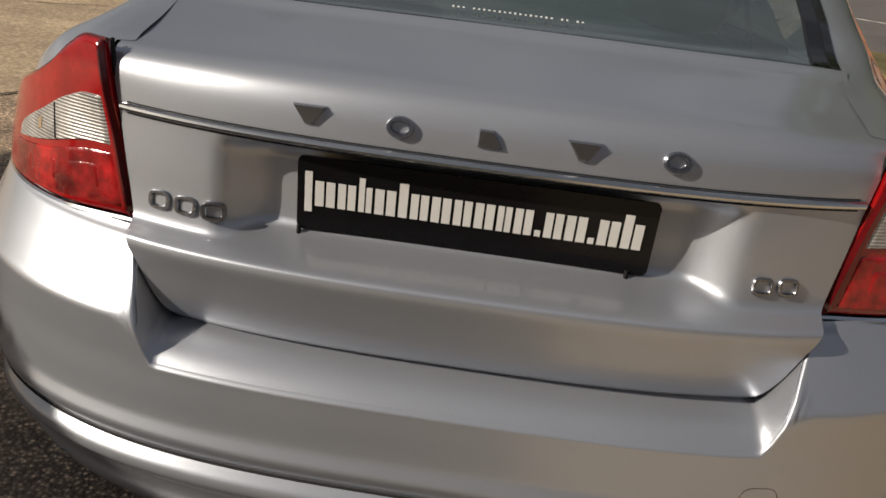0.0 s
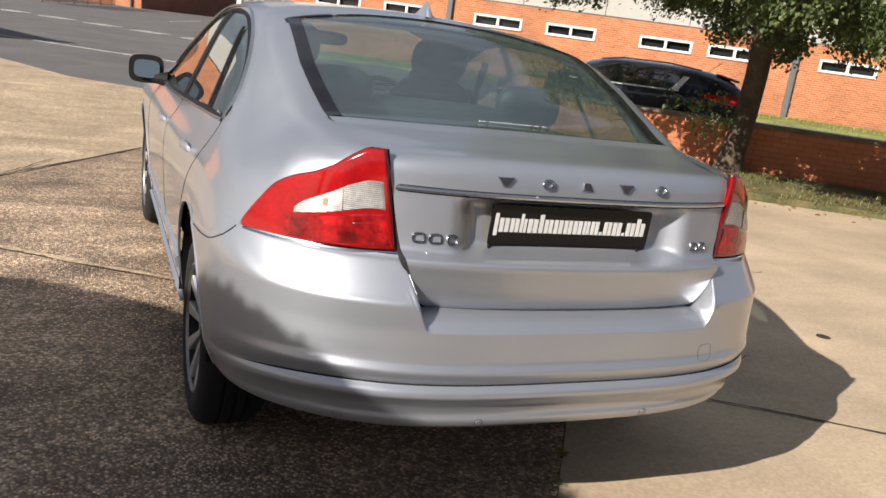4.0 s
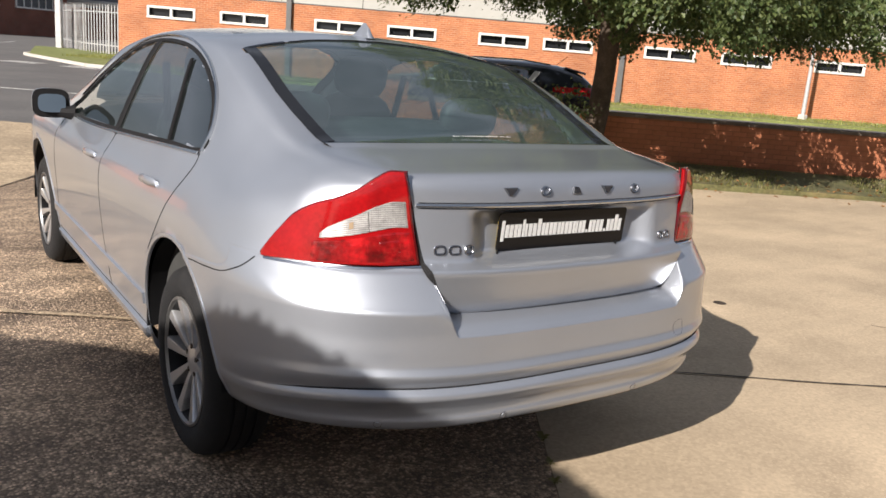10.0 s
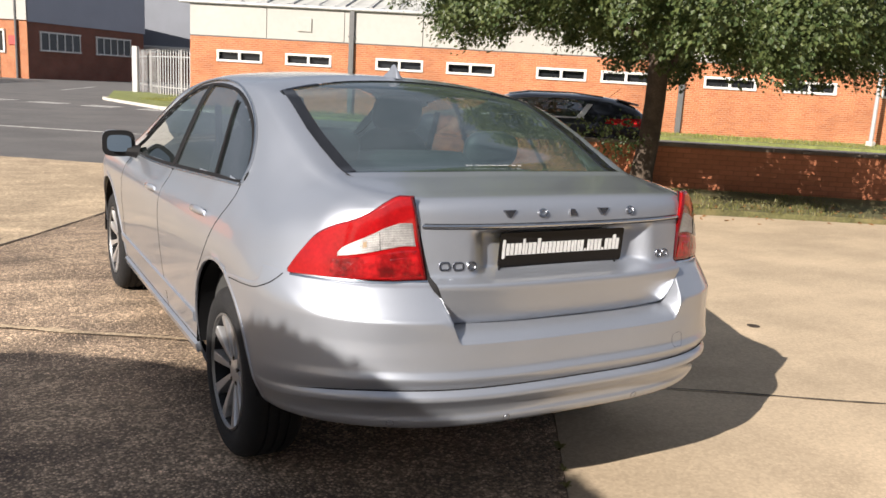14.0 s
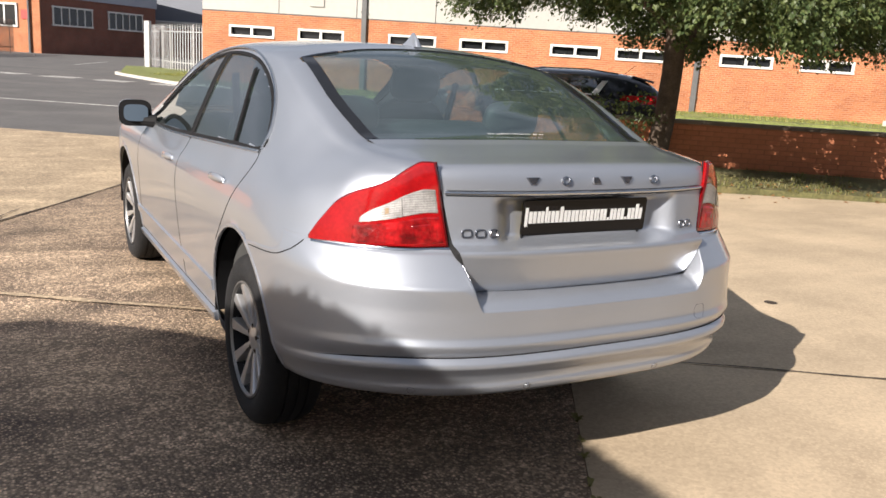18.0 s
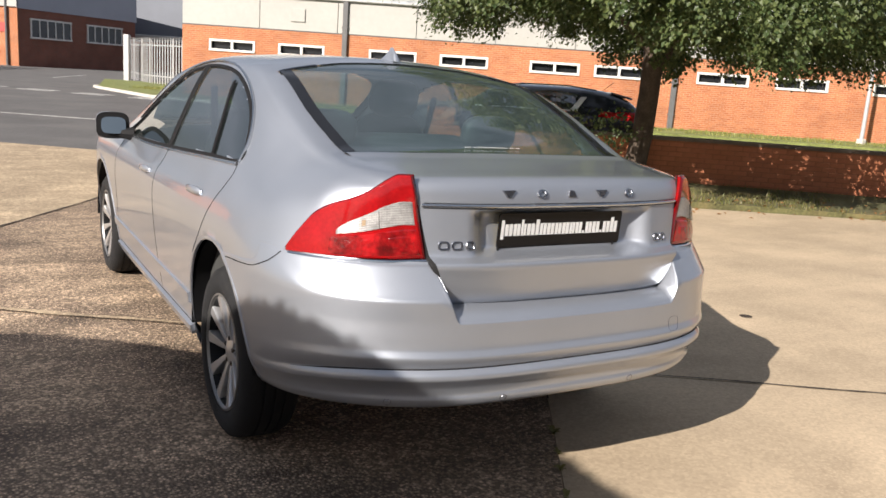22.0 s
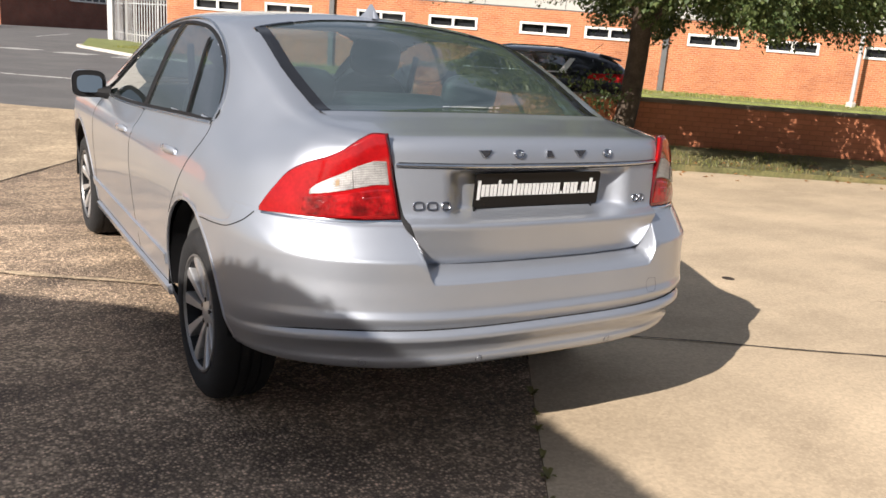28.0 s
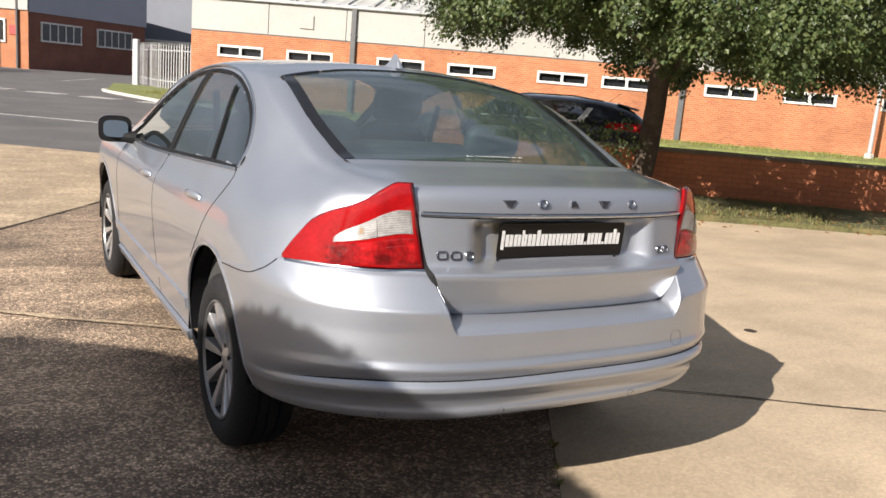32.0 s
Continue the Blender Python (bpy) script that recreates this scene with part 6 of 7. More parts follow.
for s in (-1, 1):
    bm = bmesh.new()
    rows = lamp_patch(s, 0, 1, 0, 1, 60, 40, 0.010)
    grid_faces(bm, [[p + Vector((0, 0.022, 0)) for p in rows[0]]] + rows)
    bmesh.ops.recalc_face_normals(bm, faces=bm.faces)
    lamp = part("tail_light", bm, REDLENS, car, "large red wrap-round tail light with clear band", auto=50)
    ftop = lambda q: spline([(0, 0.70), (0.25, 0.70), (0.42, 0.665), (0.54, 0.60), (0.60, 0.50), (0.615, 0.44)], q)
    flow = lambda q: 0.395 + 0.03 * q
    bm = bmesh.new()
    grid_faces(bm, lamp_patch(s, 0.028, 0.61, flow, ftop, 40, 16, 0.0125))
    bmesh.ops.recalc_face_normals(bm, faces=bm.faces)
    clear = part("clear_lens", bm, CLEAR, lamp, "clear ribbed reversing lens", auto=50)
    bm = bmesh.new()
    grid_faces(bm, lamp_patch(s, 0.282, 0.292, 0.40, 0.69, 2, 10, 0.0142))
    part("lens_divider", bm, ALLOYDARK, clear)
    bm = bmesh.new()
    grid_faces(bm, lamp_patch(s, 0.375, 0.42, 0.48, 0.62, 5, 5, 0.0132))
    bmesh.ops.recalc_face_normals(bm, faces=bm.faces)
    part("bulb", bm, AMBER, clear, "amber bulb behind the lens")
    bm = bmesh.new()
    grid_faces(bm, lamp_patch(s, 0.022, 0.66, 0.03, lambda q: 0.375 + 0.03 * q, 40, 16, 0.0113))
    bmesh.ops.recalc_face_normals(bm, faces=bm.faces)
    low = part("brake_lens", bm, REDCELL, lamp, "mottled red brake light lens", auto=50)
    for q0, q1, a, b in ((0.09, 0.24, 0.12, 0.30), (0.29, 0.43, 0.12, 0.30), (0.47, 0.58, 0.13, 0.31)):
        bm = bmesh.new()
        grid_faces(bm, lamp_patch(s, q0, q1, a, b, 10, 8, 0.0116))
        bmesh.ops.recalc_face_normals(bm, faces=bm.faces)
        part("reflector", bm, REDCELL, low, auto=50)
    bm = bmesh.new()
    for k in range(34):
        q0 = 0.03 + k * 0.012
        grid_faces(bm, lamp_patch(s, q0, q0 + 0.007, 0.045, 0.085, 2, 2, 0.0122))
    part("reflex_strip", bm, REDDARK, low)
    bm = bmesh.new()
    tube(bm, [lamp_point(s, q, lamp_top(q) - 0.001, 0.002) for q in np.linspace(0.0, 1.0, 60)], 0.004, 6)
    part("lens_rim", bm, REDDARK, lamp)
    bm = bmesh.new()
    grid_faces(bm, lamp_patch(s, 0.0, 0.024, 0.0, 1.0, 3, 24, 0.0128))
    bmesh.ops.recalc_face_normals(bm, faces=bm.faces)
    part("lens_edge", bm, REDDARK, lamp, "dark red edge of the lens")
    # bright bead and black rim
    bm = bmesh.new()
    tube(bm, [lamp_point(s, q, lamp_bot(q) - 0.006, 0.006) for q in np.linspace(0.0, 0.965, 40)], 0.0045, 6)
    part("chrome_bead", bm, CHROME, lamp, "thin chrome bead under the lens")
    bm = bmesh.new()
    tube(bm, [lamp_point(s, 0.0, z, 0.0) + Vector((-s * 0.002, 0.008, 0)) for z in np.linspace(0.85, 1.108, 16)], 0.003, 6)
    part("rim_seal", bm, GAP, lamp)

# ---- rear bumper ----
BUMP = [(0.850, 0.122), (0.842, 0.115), (0.80, 0.083), (0.757, 0.0495), (0.750, 0.0435), (0.742, 0.0405), (0.69, 0.040), (0.64, 0.036), (0.60, 0.032), (0.585, 0.026), (0.575, 0.022), (0.56, 0.026), (0.548, 0.033), (0.540, 0.037), (0.532, 0.028), (0.522, 0.020), (0.510, 0.018), (0.495, 0.030), (0.47, 0.048), (0.45, 0.052), (0.435, 0.048), (0.42, 0.052), (0.408, 0.064), (0.396, 0.095), (0.385, 0.16)]


def bump_y0(z):
    return spline([(-a, b + 0.014) for a, b in BUMP], -z)


def bump_depth(z, y):
    """The profile, with the upper facet dying out round the corner."""
    side = 0.054 + 0.082 * smooth01(0.74, 0.87, z)
    turn = 0.25 + 1.33 * (z - 0.72)
    return bump_y0(z) + (side - bump_y0(z)) * smooth01(0.742, 0.755, z) * smooth01(turn - 0.03, turn + 0.06, y)


def bump_top(x):
    """Height of the bumper's upper edge at a distance from the middle: low behind the lid, high under the lamps."""
    return 0.6835 + (0.846 - 0.6835) * smooth01(0.432, 0.502, abs(x)) ** 0.8


def sag(z, drop):
    """The lower moulding hangs deeper round the corners."""
    return drop * (0.664 - z) / 0.124 if z > 0.54 else drop * (1 - 0.5 * (0.54 - z) / 0.155)


rows = []
NT = 260
TMAX = radians(89.6)
LOW_Z = [0.664 - 0.279 * k / 70 for k in range(71)]
for i in range(NT + 1):
    f = 2 * i / NT - 1
    th = f * TMAX
    xm = tail_w(0.7) * math.sin(abs(th)) ** (2 / corner(0.7))
    ym = 0.04 + CD - CD * max(math.cos(th), 0) ** (2 / corner(0.7))
    zt = min(bump_top(xm), bumper_top_side(ym) + 0.014)
    inner = smooth01(0.432, 0.50, xm)
    side = smooth01(0.45, 0.60, ym)
    p = skin(th, bump_depth(zt, ym), zt, 0.003)
    inward = Vector((-math.copysign(1, th) * side * 0.8, 1 - side, 0))
    col = [p + inward * (0.085 - 0.06 * inner) + Vector((0, 0, 0.036 * (1 - inner) - 0.002 * inner)), p + inward * (0.045 - 0.03 * inner) + Vector((0, 0, 0.024 * (1 - inner))), p + inward * 0.009 + Vector((0, 0, 0.006))]
    for k in range(44):
        z = zt + (0.664 - zt) * k / 44
        q = skin(th, bump_depth(z, ym), z, 0.003)
        col.append(q + inward * 0.006 * max(0, 1 - (zt - z) / 0.008) ** 2)
    lip = smooth01(0.12, 0.34, ym)
    drop = 0.068 * smooth01(0.10, 0.60, ym)
    for z in LOW_Z:
        q = skin(th, bump_y0(z) + max(0, 0.037 - bump_y0(z)) * lip * smooth01(0.545, 0.552, z), z, 0.003)
        q.z -= sag(z, drop)
        col.append(q)
    rows.append(col)
bm = bmesh.new()
vs, cut = [], set()
for col in rows:
    line = []
    for p in col:
        r = math.hypot(p.y - AXLES[0], p.z - HUB_Z)
        hollow = r < ARCH and abs(p.x) > 0.5
        if hollow:
            r = max(r, 0.05)
            p.y, p.z = AXLES[0] + (p.y - AXLES[0]) * ARCH / r, HUB_Z + (p.z - HUB_Z) * ARCH / r
        v = bm.verts.new(p)
        if hollow:
            cut.add(v)
        line.append(v)
    vs.append(line)
for a, b in zip(vs, vs[1:]):
    for k in range(len(a) - 1):
        q = (a[k], a[k + 1], b[k + 1], b[k])
        if sum(v in cut for v in q) < 4:
            bm.faces.new(q)
bmesh.ops.recalc_face_normals(bm, faces=bm.faces)
bmesh.ops.delete(bm, geom=[v for v in bm.verts if not v.link_faces], context="VERTS")
BTREE = BVHTree.FromBMesh(bm)
bumper = part("rear_bumper", bm, SILVER, car, "silver rear bumper with stepped recess", auto=60)
def outer(y, z, s, lift):
    hits = [tr.ray_cast(Vector((s * 3, y, z)), Vector((-s, 0, 0))) for tr in (TREE, BTREE)]
    hits = [h for h in hits if h[0] is not None and h[0].x * s > 0.3]
    if not hits:
        return None
    h = max(hits, key=lambda q: abs(q[0].x))
    n = h[1] if h[1].x * s > 0 else -h[1]
    return h[0] + n * lift, n


# seam between bumper and rear quarter, arch lips
for s in (-1, 1):
    for ay in AXLES:
        got = []
        for k in range(61):
            a = radians(-10 + 200 * k / 60)
            got.append(outer(ay + (ARCH + 0.008) * math.cos(a), HUB_Z + (ARCH + 0.008) * math.sin(a), s, 0.0))
        got = [g for g in got if g and abs(g[0].x) > 0.6]
        part("arch_lip", strip(got, 0.013, 0.003), SILVER, car)
    got = []
    for y, z in dense(smoothed([(0.478, 0.838), (0.50, 0.815), (0.53, 0.796), (0.60, 0.770), (0.70, 0.758), (0.80, 0.750), (0.86, 0.744)], 6), 0.015):
        g = outer(y, z, s, 0.001)
        if g:
            got.append(g)
    part("bumper_seam", strip(got, 0.0038, 0.0006), GAP, bumper, "dark seam under the rear quarter")
# dark groove along the bumper
bm = bmesh.new()
line = []
for f in np.linspace(-1, 1, 120):
    p = skin(float(f) * TMAX * 0.72, bump_y0(0.54), 0.540, 0.0035)
    p.z -= sag(0.54, 0.068 * smooth01(0.10, 0.60, p.y))
    line.append(p)
tube(bm, line, [0.0024 * min(1, 4 * (1 - abs(float(f)))) + 0.0002 for f in np.linspace(-1, 1, 120)], 6)
part("groove", bm, GAP, bumper, "dark moulding groove")
# towing-eye cover, parking sensors
bm = bmesh.new()
o = rounded(0.056, 0.048, 0.017, 6)
tube(bm, [on_tail(0.447 + a, 0.605 + b, 0.0002, BTREE)[0] for a, b in o], 0.0004, 5, closed=True)
part("towing_eye_cover", bm, ALLOYDARK, bumper, "thin outline of the towing eye cover")
for x in (-0.262, 0.262, -0.62, 0.62):
    p, n = on_tail(x, 0.428, 0.0, BTREE)
    bm = bmesh.new()
    lathe(bm, [(0.0, 0.0015), (0.0085, 0.0012), (0.0105, -0.002)], 18, Matrix.Translation(p) @ n.to_track_quat("X", "Z").to_matrix().to_4x4())
    sn = part("parking_sensor", bm, SILVER, bumper)
    bm = bmesh.new()
    tube(bm, [Matrix.Translation(p) @ n.to_track_quat("X", "Z").to_matrix().to_4x4() @ Vector((0.0003, 0.0115 * math.cos(a), 0.0115 * math.sin(a))) for a in np.linspace(0, math.tau, 19)[:-1]], 0.0006, 5, closed=True)
    part("sensor_ring", bm, IRON, sn)
# underside
bm = bmesh.new()
box(bm, (0, 2.75, 0.26), (1.5, 2.5, 0.08))
box(bm, (0, 0.62, 0.45), (1.1, 0.6, 0.08))
part("underbody", bm, BLACKP, car, "dark underbody", smooth=False)
bm = bmesh.new()
lathe(bm, [(0.0, -0.4), (0.10, -0.4), (0.13, -0.36), (0.13, 0.36), (0.10, 0.4), (0.0, 0.4)], 16, Matrix.Translation((0.15, 0.62, 0.43)) @ Matrix.Diagonal((1, 1.3, 0.6, 1)))
part("silencer", bm, IRON, car, "rusty silencer box")


# ---- wheels ----
def wheel():
    w = thing("wheel", "", "")
    del_keys = [k for k in ("label", "category") if k in w]
    for k in del_keys:
        del w[k]
    bm = bmesh.new()
    prof = [(0.214, -0.085), (0.232, -0.105), (0.262, -0.112), (0.295, -0.108), (0.317, -0.092), (0.3265, -0.070), (0.3285, -0.045), (0.3285, -0.043), (0.321, -0.041), (0.321, -0.035), (0.3290, -0.033), (0.3295, -0.003), (0.322, -0.001), (0.322, 0.005), (0.3295, 0.007), (0.3290, 0.035), (0.321, 0.037), (0.321, 0.043), (0.3285, 0.045), (0.3265, 0.070), (0.317, 0.092), (0.295, 0.108), (0.262, 0.112), (0.232, 0.105), (0.214, 0.085)]
    lathe(bm, prof, 72)
    bmesh.ops.recalc_face_normals(bm, faces=bm.faces)
    part("tyre", bm, RUBBER, w, "black road tyre", auto=40)
    bm = bmesh.new()
    lathe(bm, [(0.222, -0.098), (0.224, -0.104), (0.216, -0.106), (0.209, -0.096)], 72)
    bmesh.ops.recalc_face_normals(bm, faces=bm.faces)
    part("rim", bm, RIMLIP, w, "dull grey alloy rim", auto=40)
    # barrel and disc are near-black: the shade behind the spokes is in their colour
    bm = bmesh.new()
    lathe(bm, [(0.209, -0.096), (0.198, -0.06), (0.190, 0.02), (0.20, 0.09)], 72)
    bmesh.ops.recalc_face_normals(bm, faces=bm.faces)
    part("rim_barrel", bm, ALLOYDARK, w, "inside of the rim, near-black to carry the shade between the spokes", auto=40)
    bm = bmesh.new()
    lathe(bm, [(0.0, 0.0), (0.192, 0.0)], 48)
    part("brake_disc", bm, ALLOYDARK, w, "brake and drum behind the spokes, blackened to carry the gaps' shade")
    for k in range(5):
        for d in (-0.30, 0.30):
            a = k * math.tau / 5 + d + 0.3
            bm = bmesh.new()
            rows = []
            for r, wd, x in ((0.040, 0.012, -0.070), (0.075, 0.014, -0.078), (0.11, 0.018, -0.084), (0.15, 0.022, -0.090), (0.19, 0.027, -0.096), (0.213, 0.031, -0.098)):
                rows.append([(x + 0.04, r, -wd * 0.86), (x + 0.006, r, -wd * 0.82), (x, r, -wd * 0.72), (x - 0.001, r, 0), (x, r, wd * 0.72), (x + 0.006, r, wd * 0.82), (x + 0.04, r, wd * 0.86)])
            grid_faces(bm, rows)
            bm.transform(Matrix.Rotation(a, 4, "X"))
            bmesh.ops.recalc_face_normals(bm, faces=bm.faces)
            part("spoke", bm, ALLOY, w, auto=30)
    bm = bmesh.new()
    lathe(bm, [(0.0, -0.082), (0.022, -0.082), (0.032, -0.078), (0.058, -0.072), (0.066, -0.04)], 36)
    part("hub_cap", bm, ALLOY, w, auto=30)
    for k in range(5):
        a = k * math.tau / 5 + 0.3
        bm = bmesh.new()
        lathe(bm, [(0.0, -0.084), (0.009, -0.083), (0.011, -0.06)], 8, Matrix.Translation((0.006, 0.050 * math.cos(a), 0.050 * math.sin(a))))
        part("wheel_bolt", bm, IRON, w)
    return w


first = wheel()
first.parent = car
first.matrix_local = Matrix.Translation((-0.775, AXLES[0], 0.329))
for x, y, rot in ((-0.785, AXLES[1], 20), (0.775, AXLES[0], 10), (0.785, AXLES[1], 50)):
    m = Matrix.Translation((x, y, 0.329)) @ Matrix.Rotation(math.pi if x > 0 else 0, 4, "Z") @ Matrix.Rotation(radians(rot), 4, "X")
    copy_thing(first, m)


# ---- cabin ----
def cushion(c, s, tilt=0.0, e=3.0):
    bm = bmesh.new()
    bmesh.ops.create_uvsphere(bm, u_segments=20, v_segments=14, radius=1)
    for v in bm.verts:
        x, y, z = v.co
        f = 1 / (abs(x) ** e + abs(y) ** e + abs(z) ** e) ** (1 / e)
        v.co = Vector((x * f * s[0] / 2, y * f * s[1] / 2, z * f * s[2] / 2))
    bm.transform(Matrix.Translation(c) @ Matrix.Rotation(radians(tilt), 4, "X"))
    return bm


part("parcel_shelf", boxm((0, 0.98, 1.045), (1.26, 0.62, 0.03), bevel=0.01), CABIN, car, "dark rear parcel shelf")
seat = part("rear_seat", cushion((0, 1.38, 0.85), (1.36, 0.24, 0.62), 14), LEATHER, car, "dark leather rear bench")
for x in (-0.40, 0.40):
    part("headrest", cushion((x, 1.28, 1.165), (0.28, 0.10, 0.17), 10), LEATHER, seat)
part("seat_cushion", cushion((0, 1.72, 0.58), (1.36, 0.6, 0.22)), LEATHER, seat)
for x in (-0.38, 0.38):
    fs = part("front_seat", cushion((x, 2.36, 0.86), (0.50, 0.17, 0.72), 16), LEATHER, car, "dark leather front seat")
    part("headrest", cushion((x, 2.23, 1.285), (0.29, 0.11, 0.21), 12), LEATHER, fs)
    part("seat_cushion", cushion((x, 2.68, 0.52), (0.5, 0.55, 0.2)), LEATHER, fs)
dash = part("dashboard", cushion((0, 3.42, 0.90), (1.5, 0.50, 0.26)), CABIN, car, "dark dashboard")
bm = bmesh.new()
tube(bm, [Matrix.Translation((0.38, 3.06, 0.95)) @ Matrix.Rotation(radians(65), 4, "X") @ Vector((0.185 * math.cos(a), 0.185 * math.sin(a), 0)) for a in np.linspace(0, math.tau, 33)[:-1]], 0.015, 8, closed=True)
part("steering_wheel", bm, BLACKP, dash)
part("interior_mirror", cushion((0, 3.02, 1.315), (0.24, 0.03, 0.075)), BLACKP, car, "black interior mirror")
part("floor_pan", boxm((0, 2.3, 0.36), (1.5, 3.2, 0.06)), CABIN, car, smooth=False)
part("headlining", boxm((0, 2.2, 1.415), (1.0, 1.2, 0.012), bevel=0.005), mat("headlining", (0.35, 0.34, 0.32), 0.9), car, "pale headlining")
for s in (-1, 1):
    part("door_card", boxm((s * 0.80, 2.2, 0.68), (0.05, 2.2, 0.60), bevel=0.02), CABIN, car)
    bm = bmesh.new()
    tube(bm, [(s * 0.62, 2.2, 1.30), (s * 0.60, 2.25, 1.1), (s * 0.55, 2.4, 0.75)], 0.018, 5)
    part("seat_belt", bm, BLACKP, car)

# ---- dark blue crossover on the road ----
def crossover():
    """Own frame: x runs from nose to tail, y away from the viewer, z up."""
    root = thing("dark_blue_crossover", "dark blue crossover car parked on the road behind the low wall", "car", m=SITE @ Matrix.Translation((-2.15, 12.55, -0.03)))
    ST = [
        (0.00, [(0.50, 0.35), (0.56, 0.50), (0.55, 0.66), (0.52, 0.70), (0.48, 0.72), (0.45, 0.74), (0.3, 0.75), (0, 0.76)]),
        (0.25, [(0.74, 0.28), (0.80, 0.48), (0.80, 0.70), (0.76, 0.80), (0.70, 0.85), (0.64, 0.87), (0.35, 0.89), (0, 0.90)]),
        (0.80, [(0.86, 0.25), (0.90, 0.48), (0.90, 0.76), (0.87, 0.90), (0.80, 0.94), (0.72, 0.96), (0.4, 0.98), (0, 0.99)]),
        (1.30, [(0.87, 0.25), (0.90, 0.48), (0.91, 0.78), (0.88, 0.92), (0.84, 0.97), (0.78, 1.01), (0.4, 1.04), (0, 1.05)]),
        (1.85, [(0.87, 0.25), (0.90, 0.48), (0.91, 0.78), (0.885, 0.935), (0.80, 1.13), (0.69, 1.29), (0.4, 1.36), (0, 1.375)]),
        (2.40, [(0.87, 0.25), (0.90, 0.48), (0.91, 0.78), (0.885, 0.95), (0.79, 1.19), (0.67, 1.40), (0.4, 1.475), (0, 1.49)]),
        (3.20, [(0.87, 0.25), (0.90, 0.48), (0.91, 0.80), (0.885, 0.975), (0.79, 1.20), (0.66, 1.41), (0.4, 1.485), (0, 1.50)]),
        (3.80, [(0.87, 0.25), (0.90, 0.48), (0.91, 0.82), (0.875, 1.0), (0.78, 1.19), (0.64, 1.37), (0.4, 1.44), (0, 1.455)]),
        (4.15, [(0.84, 0.28), (0.87, 0.48), (0.88, 0.84), (0.84, 1.0), (0.74, 1.13), (0.62, 1.24), (0.4, 1.29), (0, 1.30)]),
        (4.32, [(0.76, 0.33), (0.82, 0.50), (0.82, 0.82), (0.77, 0.93), (0.70, 1.0), (0.60, 1.06), (0.4, 1.09), (0, 1.10)]),
        (4.44, [(0.60, 0.40), (0.70, 0.52), (0.70, 0.72), (0.66, 0.78), (0.60, 0.82), (0.52, 0.84), (0.35, 0.86), (0, 0.87)]),
    ]
    N, per = 210, 10
    rows = []
    for i in range(N + 1):
        x = 4.44 * i / N
        xs = x + 0.28 * smooth01(3.2, 4.44, x) * (x - 3.2) / 1.24
        pts = [(spline([(s[0], s[1][k][0]) for s in ST], x), spline([(s[0], s[1][k][1]) for s in ST], x)) for k in range(8)]
        h = catmull(pts, per)
        rows.append([Vector((xs, 0.91 - y, z)) for y, z in h] + [Vector((xs, 0.91 + y, z)) for y, z in h[-2::-1]])
    DL = [(1.42, 1.0), (1.80, 1.20), (2.2, 1.34), (2.7, 1.40), (3.1, 1.39), (3.40, 1.335), (3.52, 1.24), (3.42, 1.01), (3.0, 1.0), (2.0, 0.98)]
    TAIL = [(-0.60, 4.08), (0.60, 4.08), (0.66, 4.42), (-0.66, 4.42)]
    kinds = {}
    for i in range(N):
        for j in range(len(rows[0]) - 1):
            q = [rows[i][j], rows[i][j + 1], rows[i + 1][j + 1], rows[i + 1][j]]
            c = sum(q, Vector()) / 4
            if abs(c.y - 0.91) > 0.5 and any(math.hypot(c.x - a, c.z - 0.34) < 0.38 for a in (0.88, 3.52)):
                continue
            side = abs(c.y - 0.91) > 0.6
            if side and inside(DL, c.x, c.z):
                k = "side_window"
            elif inside(TAIL, c.y - 0.91, c.x) and c.z > 1.1:
                k = "tailgate_window"
            elif 1.35 < c.x < 1.95 and abs(c.y - 0.91) < 0.66 and c.z > 1.02:
                k = "windscreen"
            elif c.z < 0.34:
                k = "sill_cladding"
            elif c.x > 3.78 and abs(c.y - 0.91) > 0.42 and 0.84 + (4.5 - c.x) * 0.10 < c.z < 1.03 - (4.5 - c.x) * 0.06:
                k = "tail_light" if c.y < 0.91 else "tail_light_far"
            elif c.x > 4.05:
                k = "tailgate"
            elif c.x < 1.35:
                k = "front_body"
            elif c.z > 1.33:
                k = "roof"
            else:
                k = "door_side"
            kinds.setdefault(k, []).append(q)
    for k, qs in kinds.items():
        bm = bmesh.new()
        for q in qs:
            bm.faces.new([bm.verts.new(p) for p in q])
        bmesh.ops.remove_doubles(bm, verts=bm.verts, dist=1e-5)
        bmesh.ops.recalc_face_normals(bm, faces=bm.faces)
        part(k.replace("_far", ""), bm, SUVGLASS if "wind" in k else BLACKP if k == "sill_cladding" else SUVLENS if "light" in k else NAVY, root, auto=50)
    # trim painted pale for the shine of chrome: window line and the slanted rear pillar
    bm = bmesh.new()
    tube(bm, [(1.5, 0.005, 0.965), (2.6, -0.002, 0.975), (3.40, 0.010, 0.985)], 0.014, 6)
    part("waist_trim", bm, BRIGHT, root, "waist strip with its chrome shine painted pale")
    bm = bmesh.new()
    prism(bm, [(3.25, 0.985), (3.37, 0.985), (3.55, 1.285), (3.45, 1.29)], 0.03, Matrix(((1, 0, 0, 0), (0, 0, -1, 0.075), (0, 1, 0, 0), (0, 0, 0, 1))))
    o = part("pillar_trim", bm, BRIGHT, root, "slanted pillar trim with its chrome shine painted pale", smooth=False)
    for v in o.data.vertices:
        v.co.y += (v.co.z - 1.0) * 0.42 - 0.06
    for x in (2.32, 3.18):
        bm = bmesh.new()
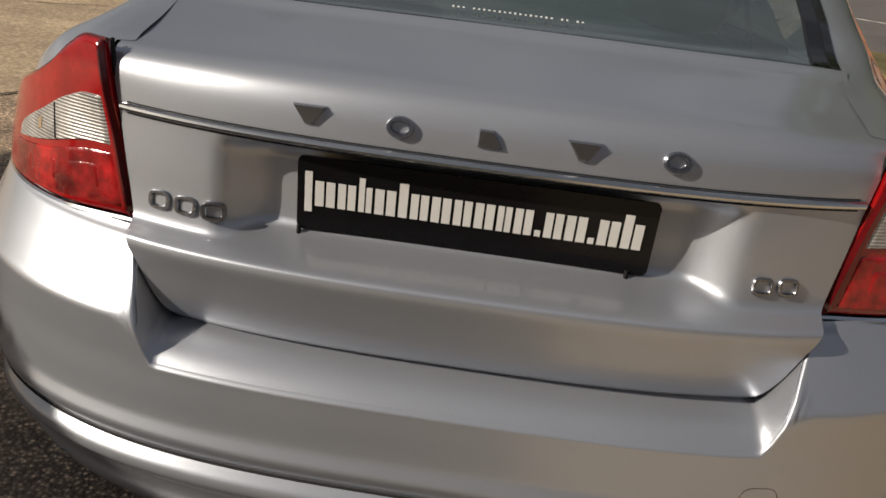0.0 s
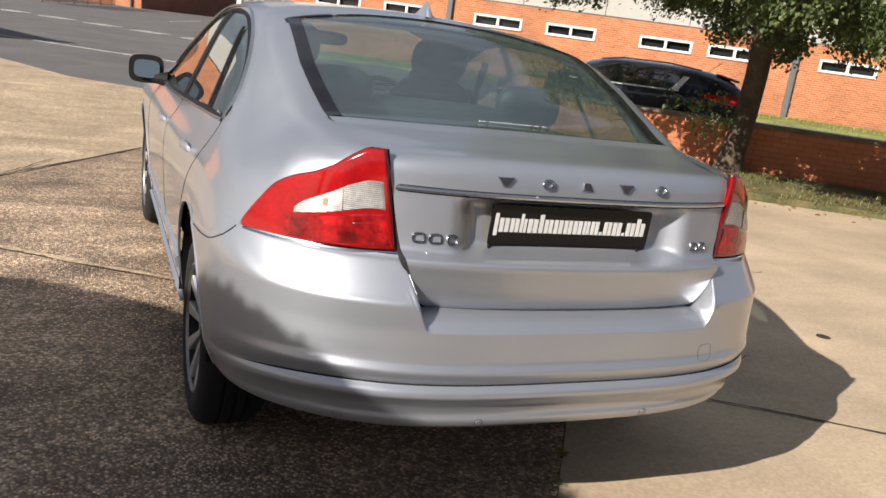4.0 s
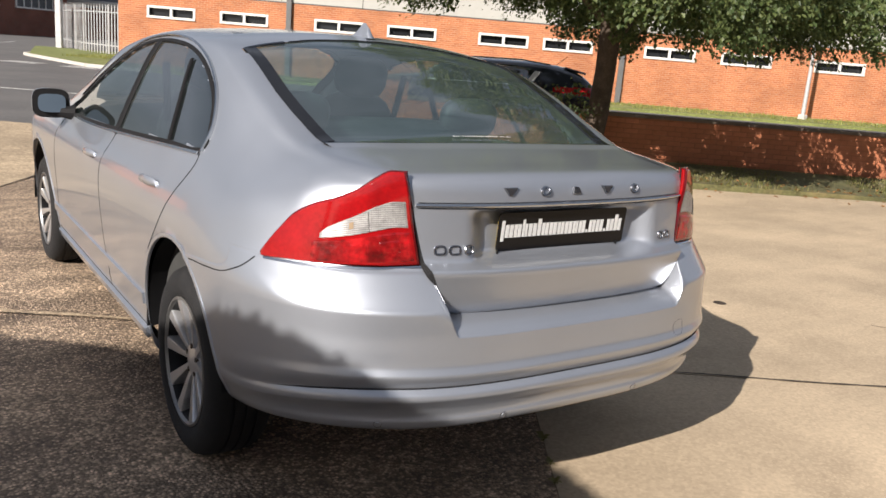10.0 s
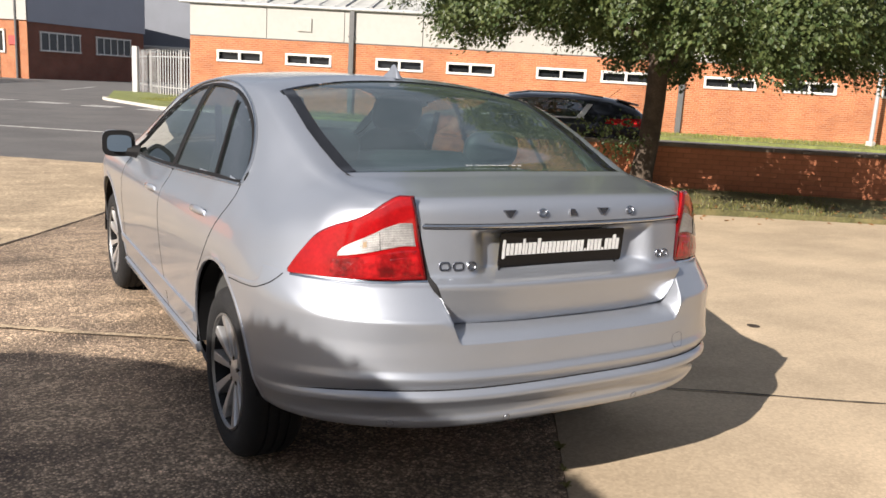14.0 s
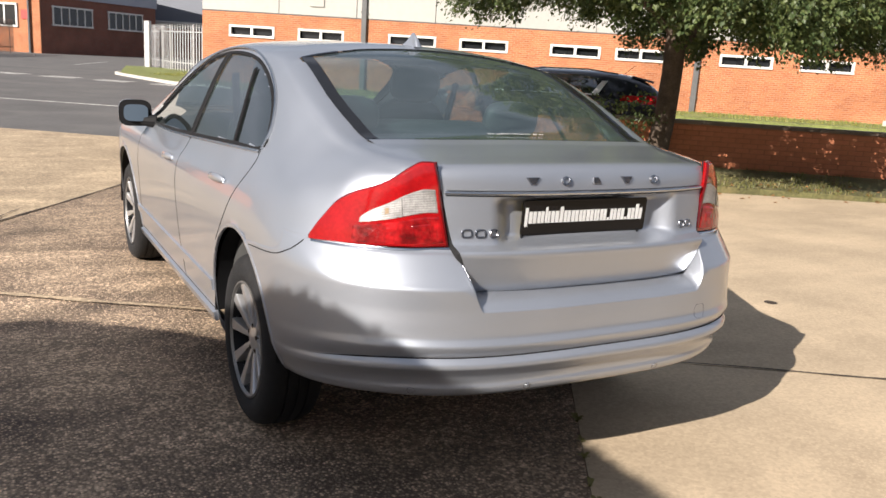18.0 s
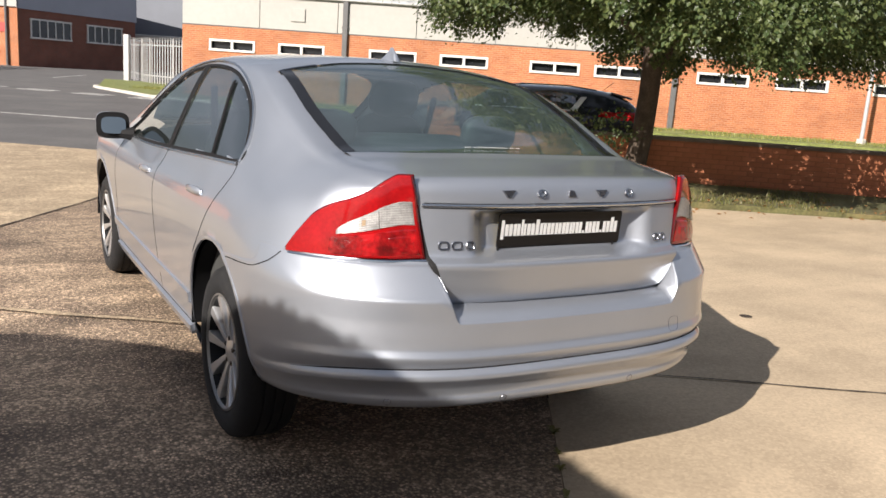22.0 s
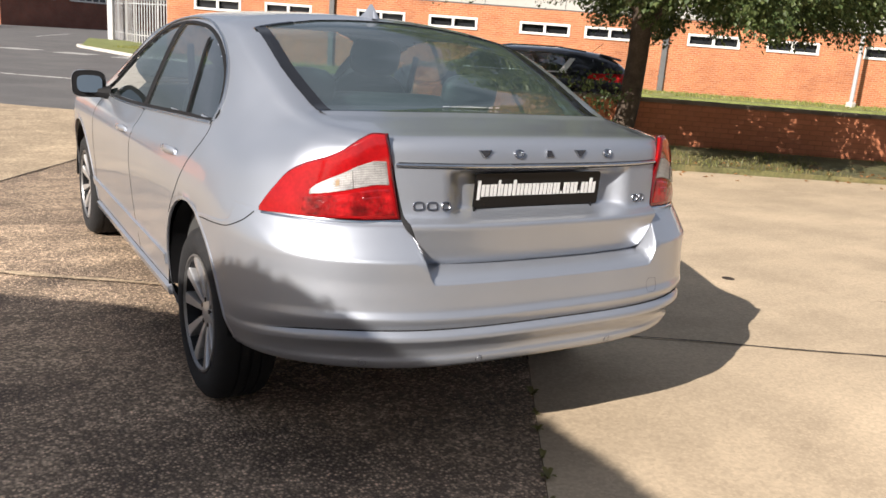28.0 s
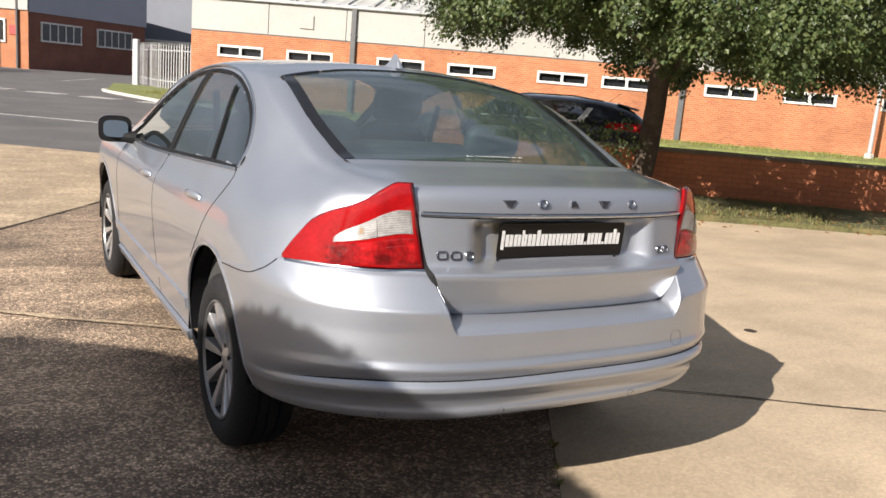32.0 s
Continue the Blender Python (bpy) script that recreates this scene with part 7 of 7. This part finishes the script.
        tube(bm, [(x - 0.1, -0.012, 0.86), (x, -0.028, 0.865), (x + 0.1, -0.012, 0.87)], 0.014, 6)
        part("handle", bm, CHROME, root, "chrome handle")
    bm = bmesh.new()
    prism(bm, [(4.10, 0.90), (4.17, 0.90), (4.14, 0.95), (4.08, 0.96)], 0.012, Matrix(((1, 0, 0, 0), (0, 0, -1, 0.045), (0, 1, 0, 0), (0, 0, 0, 1))))
    part("reversing_lens", bm, PLATEW, root, smooth=False)
    part("spoiler", boxm((4.22, 0.91, 1.36), (0.42, 1.16, 0.05), rot=Matrix.Rotation(radians(14), 3, "Y"), bevel=0.012), NAVY, root, "roof spoiler")
    bm = bmesh.new()
    tube(bm, [(3.92, 0.91, 1.43), (4.14, 0.91, 1.66)], 0.006, 5)
    part("aerial", bm, BLACKP, root)
    for y in (0.32, 1.50):
        bm = bmesh.new()
        tube(bm, [(2.0, y, 1.42), (2.4, y, 1.50), (3.2, y, 1.515), (3.75, y, 1.45)], 0.018, 6)
        part("roof_rail", bm, SATIN, root, "bright roof rail")
    bm = cushion((1.72, -0.07, 1.02), (0.16, 0.2, 0.14))
    part("door_mirror", bm, NAVY, root)
    for x in (0.88, 3.52):
        for y, r in ((0.10, 0), (1.72, math.pi)):
            w = part("wheel", lathe(bmesh.new(), [(0.22, -0.10), (0.31, -0.10), (0.345, -0.07), (0.345, 0.07), (0.31, 0.10), (0.22, 0.10)], 36, Matrix.Translation((x, y, 0.345)) @ Matrix.Rotation(math.pi / 2 + r, 4, "Z")), RUBBER, root)
            part("rim", lathe(bmesh.new(), [(0.0, -0.07), (0.06, -0.08), (0.2, -0.09), (0.225, -0.10)], 36, Matrix.Translation((x, y, 0.345)) @ Matrix.Rotation(math.pi / 2 + r, 4, "Z")), ALLOY, w)
    for x in (2.35, 3.25):
        for y in (0.5, 1.3):
            part("seat", cushion((x, y, 0.95), (0.16, 0.48, 0.7)), CABIN, root)
    # low sloping roof line, short nose
    for o in root.children_recursive:
        for v in o.data.vertices:
            if v.co.x < 1.3:
                v.co.x = 1.3 - (1.3 - v.co.x) * 0.84
            if v.co.z > 1.0:
                v.co.z = 1.0 + (v.co.z - 1.0) * 0.83
    part("cabin_floor", boxm((2.6, 0.91, 0.5), (2.6, 1.5, 0.3)), CABIN, root, smooth=False)


crossover()
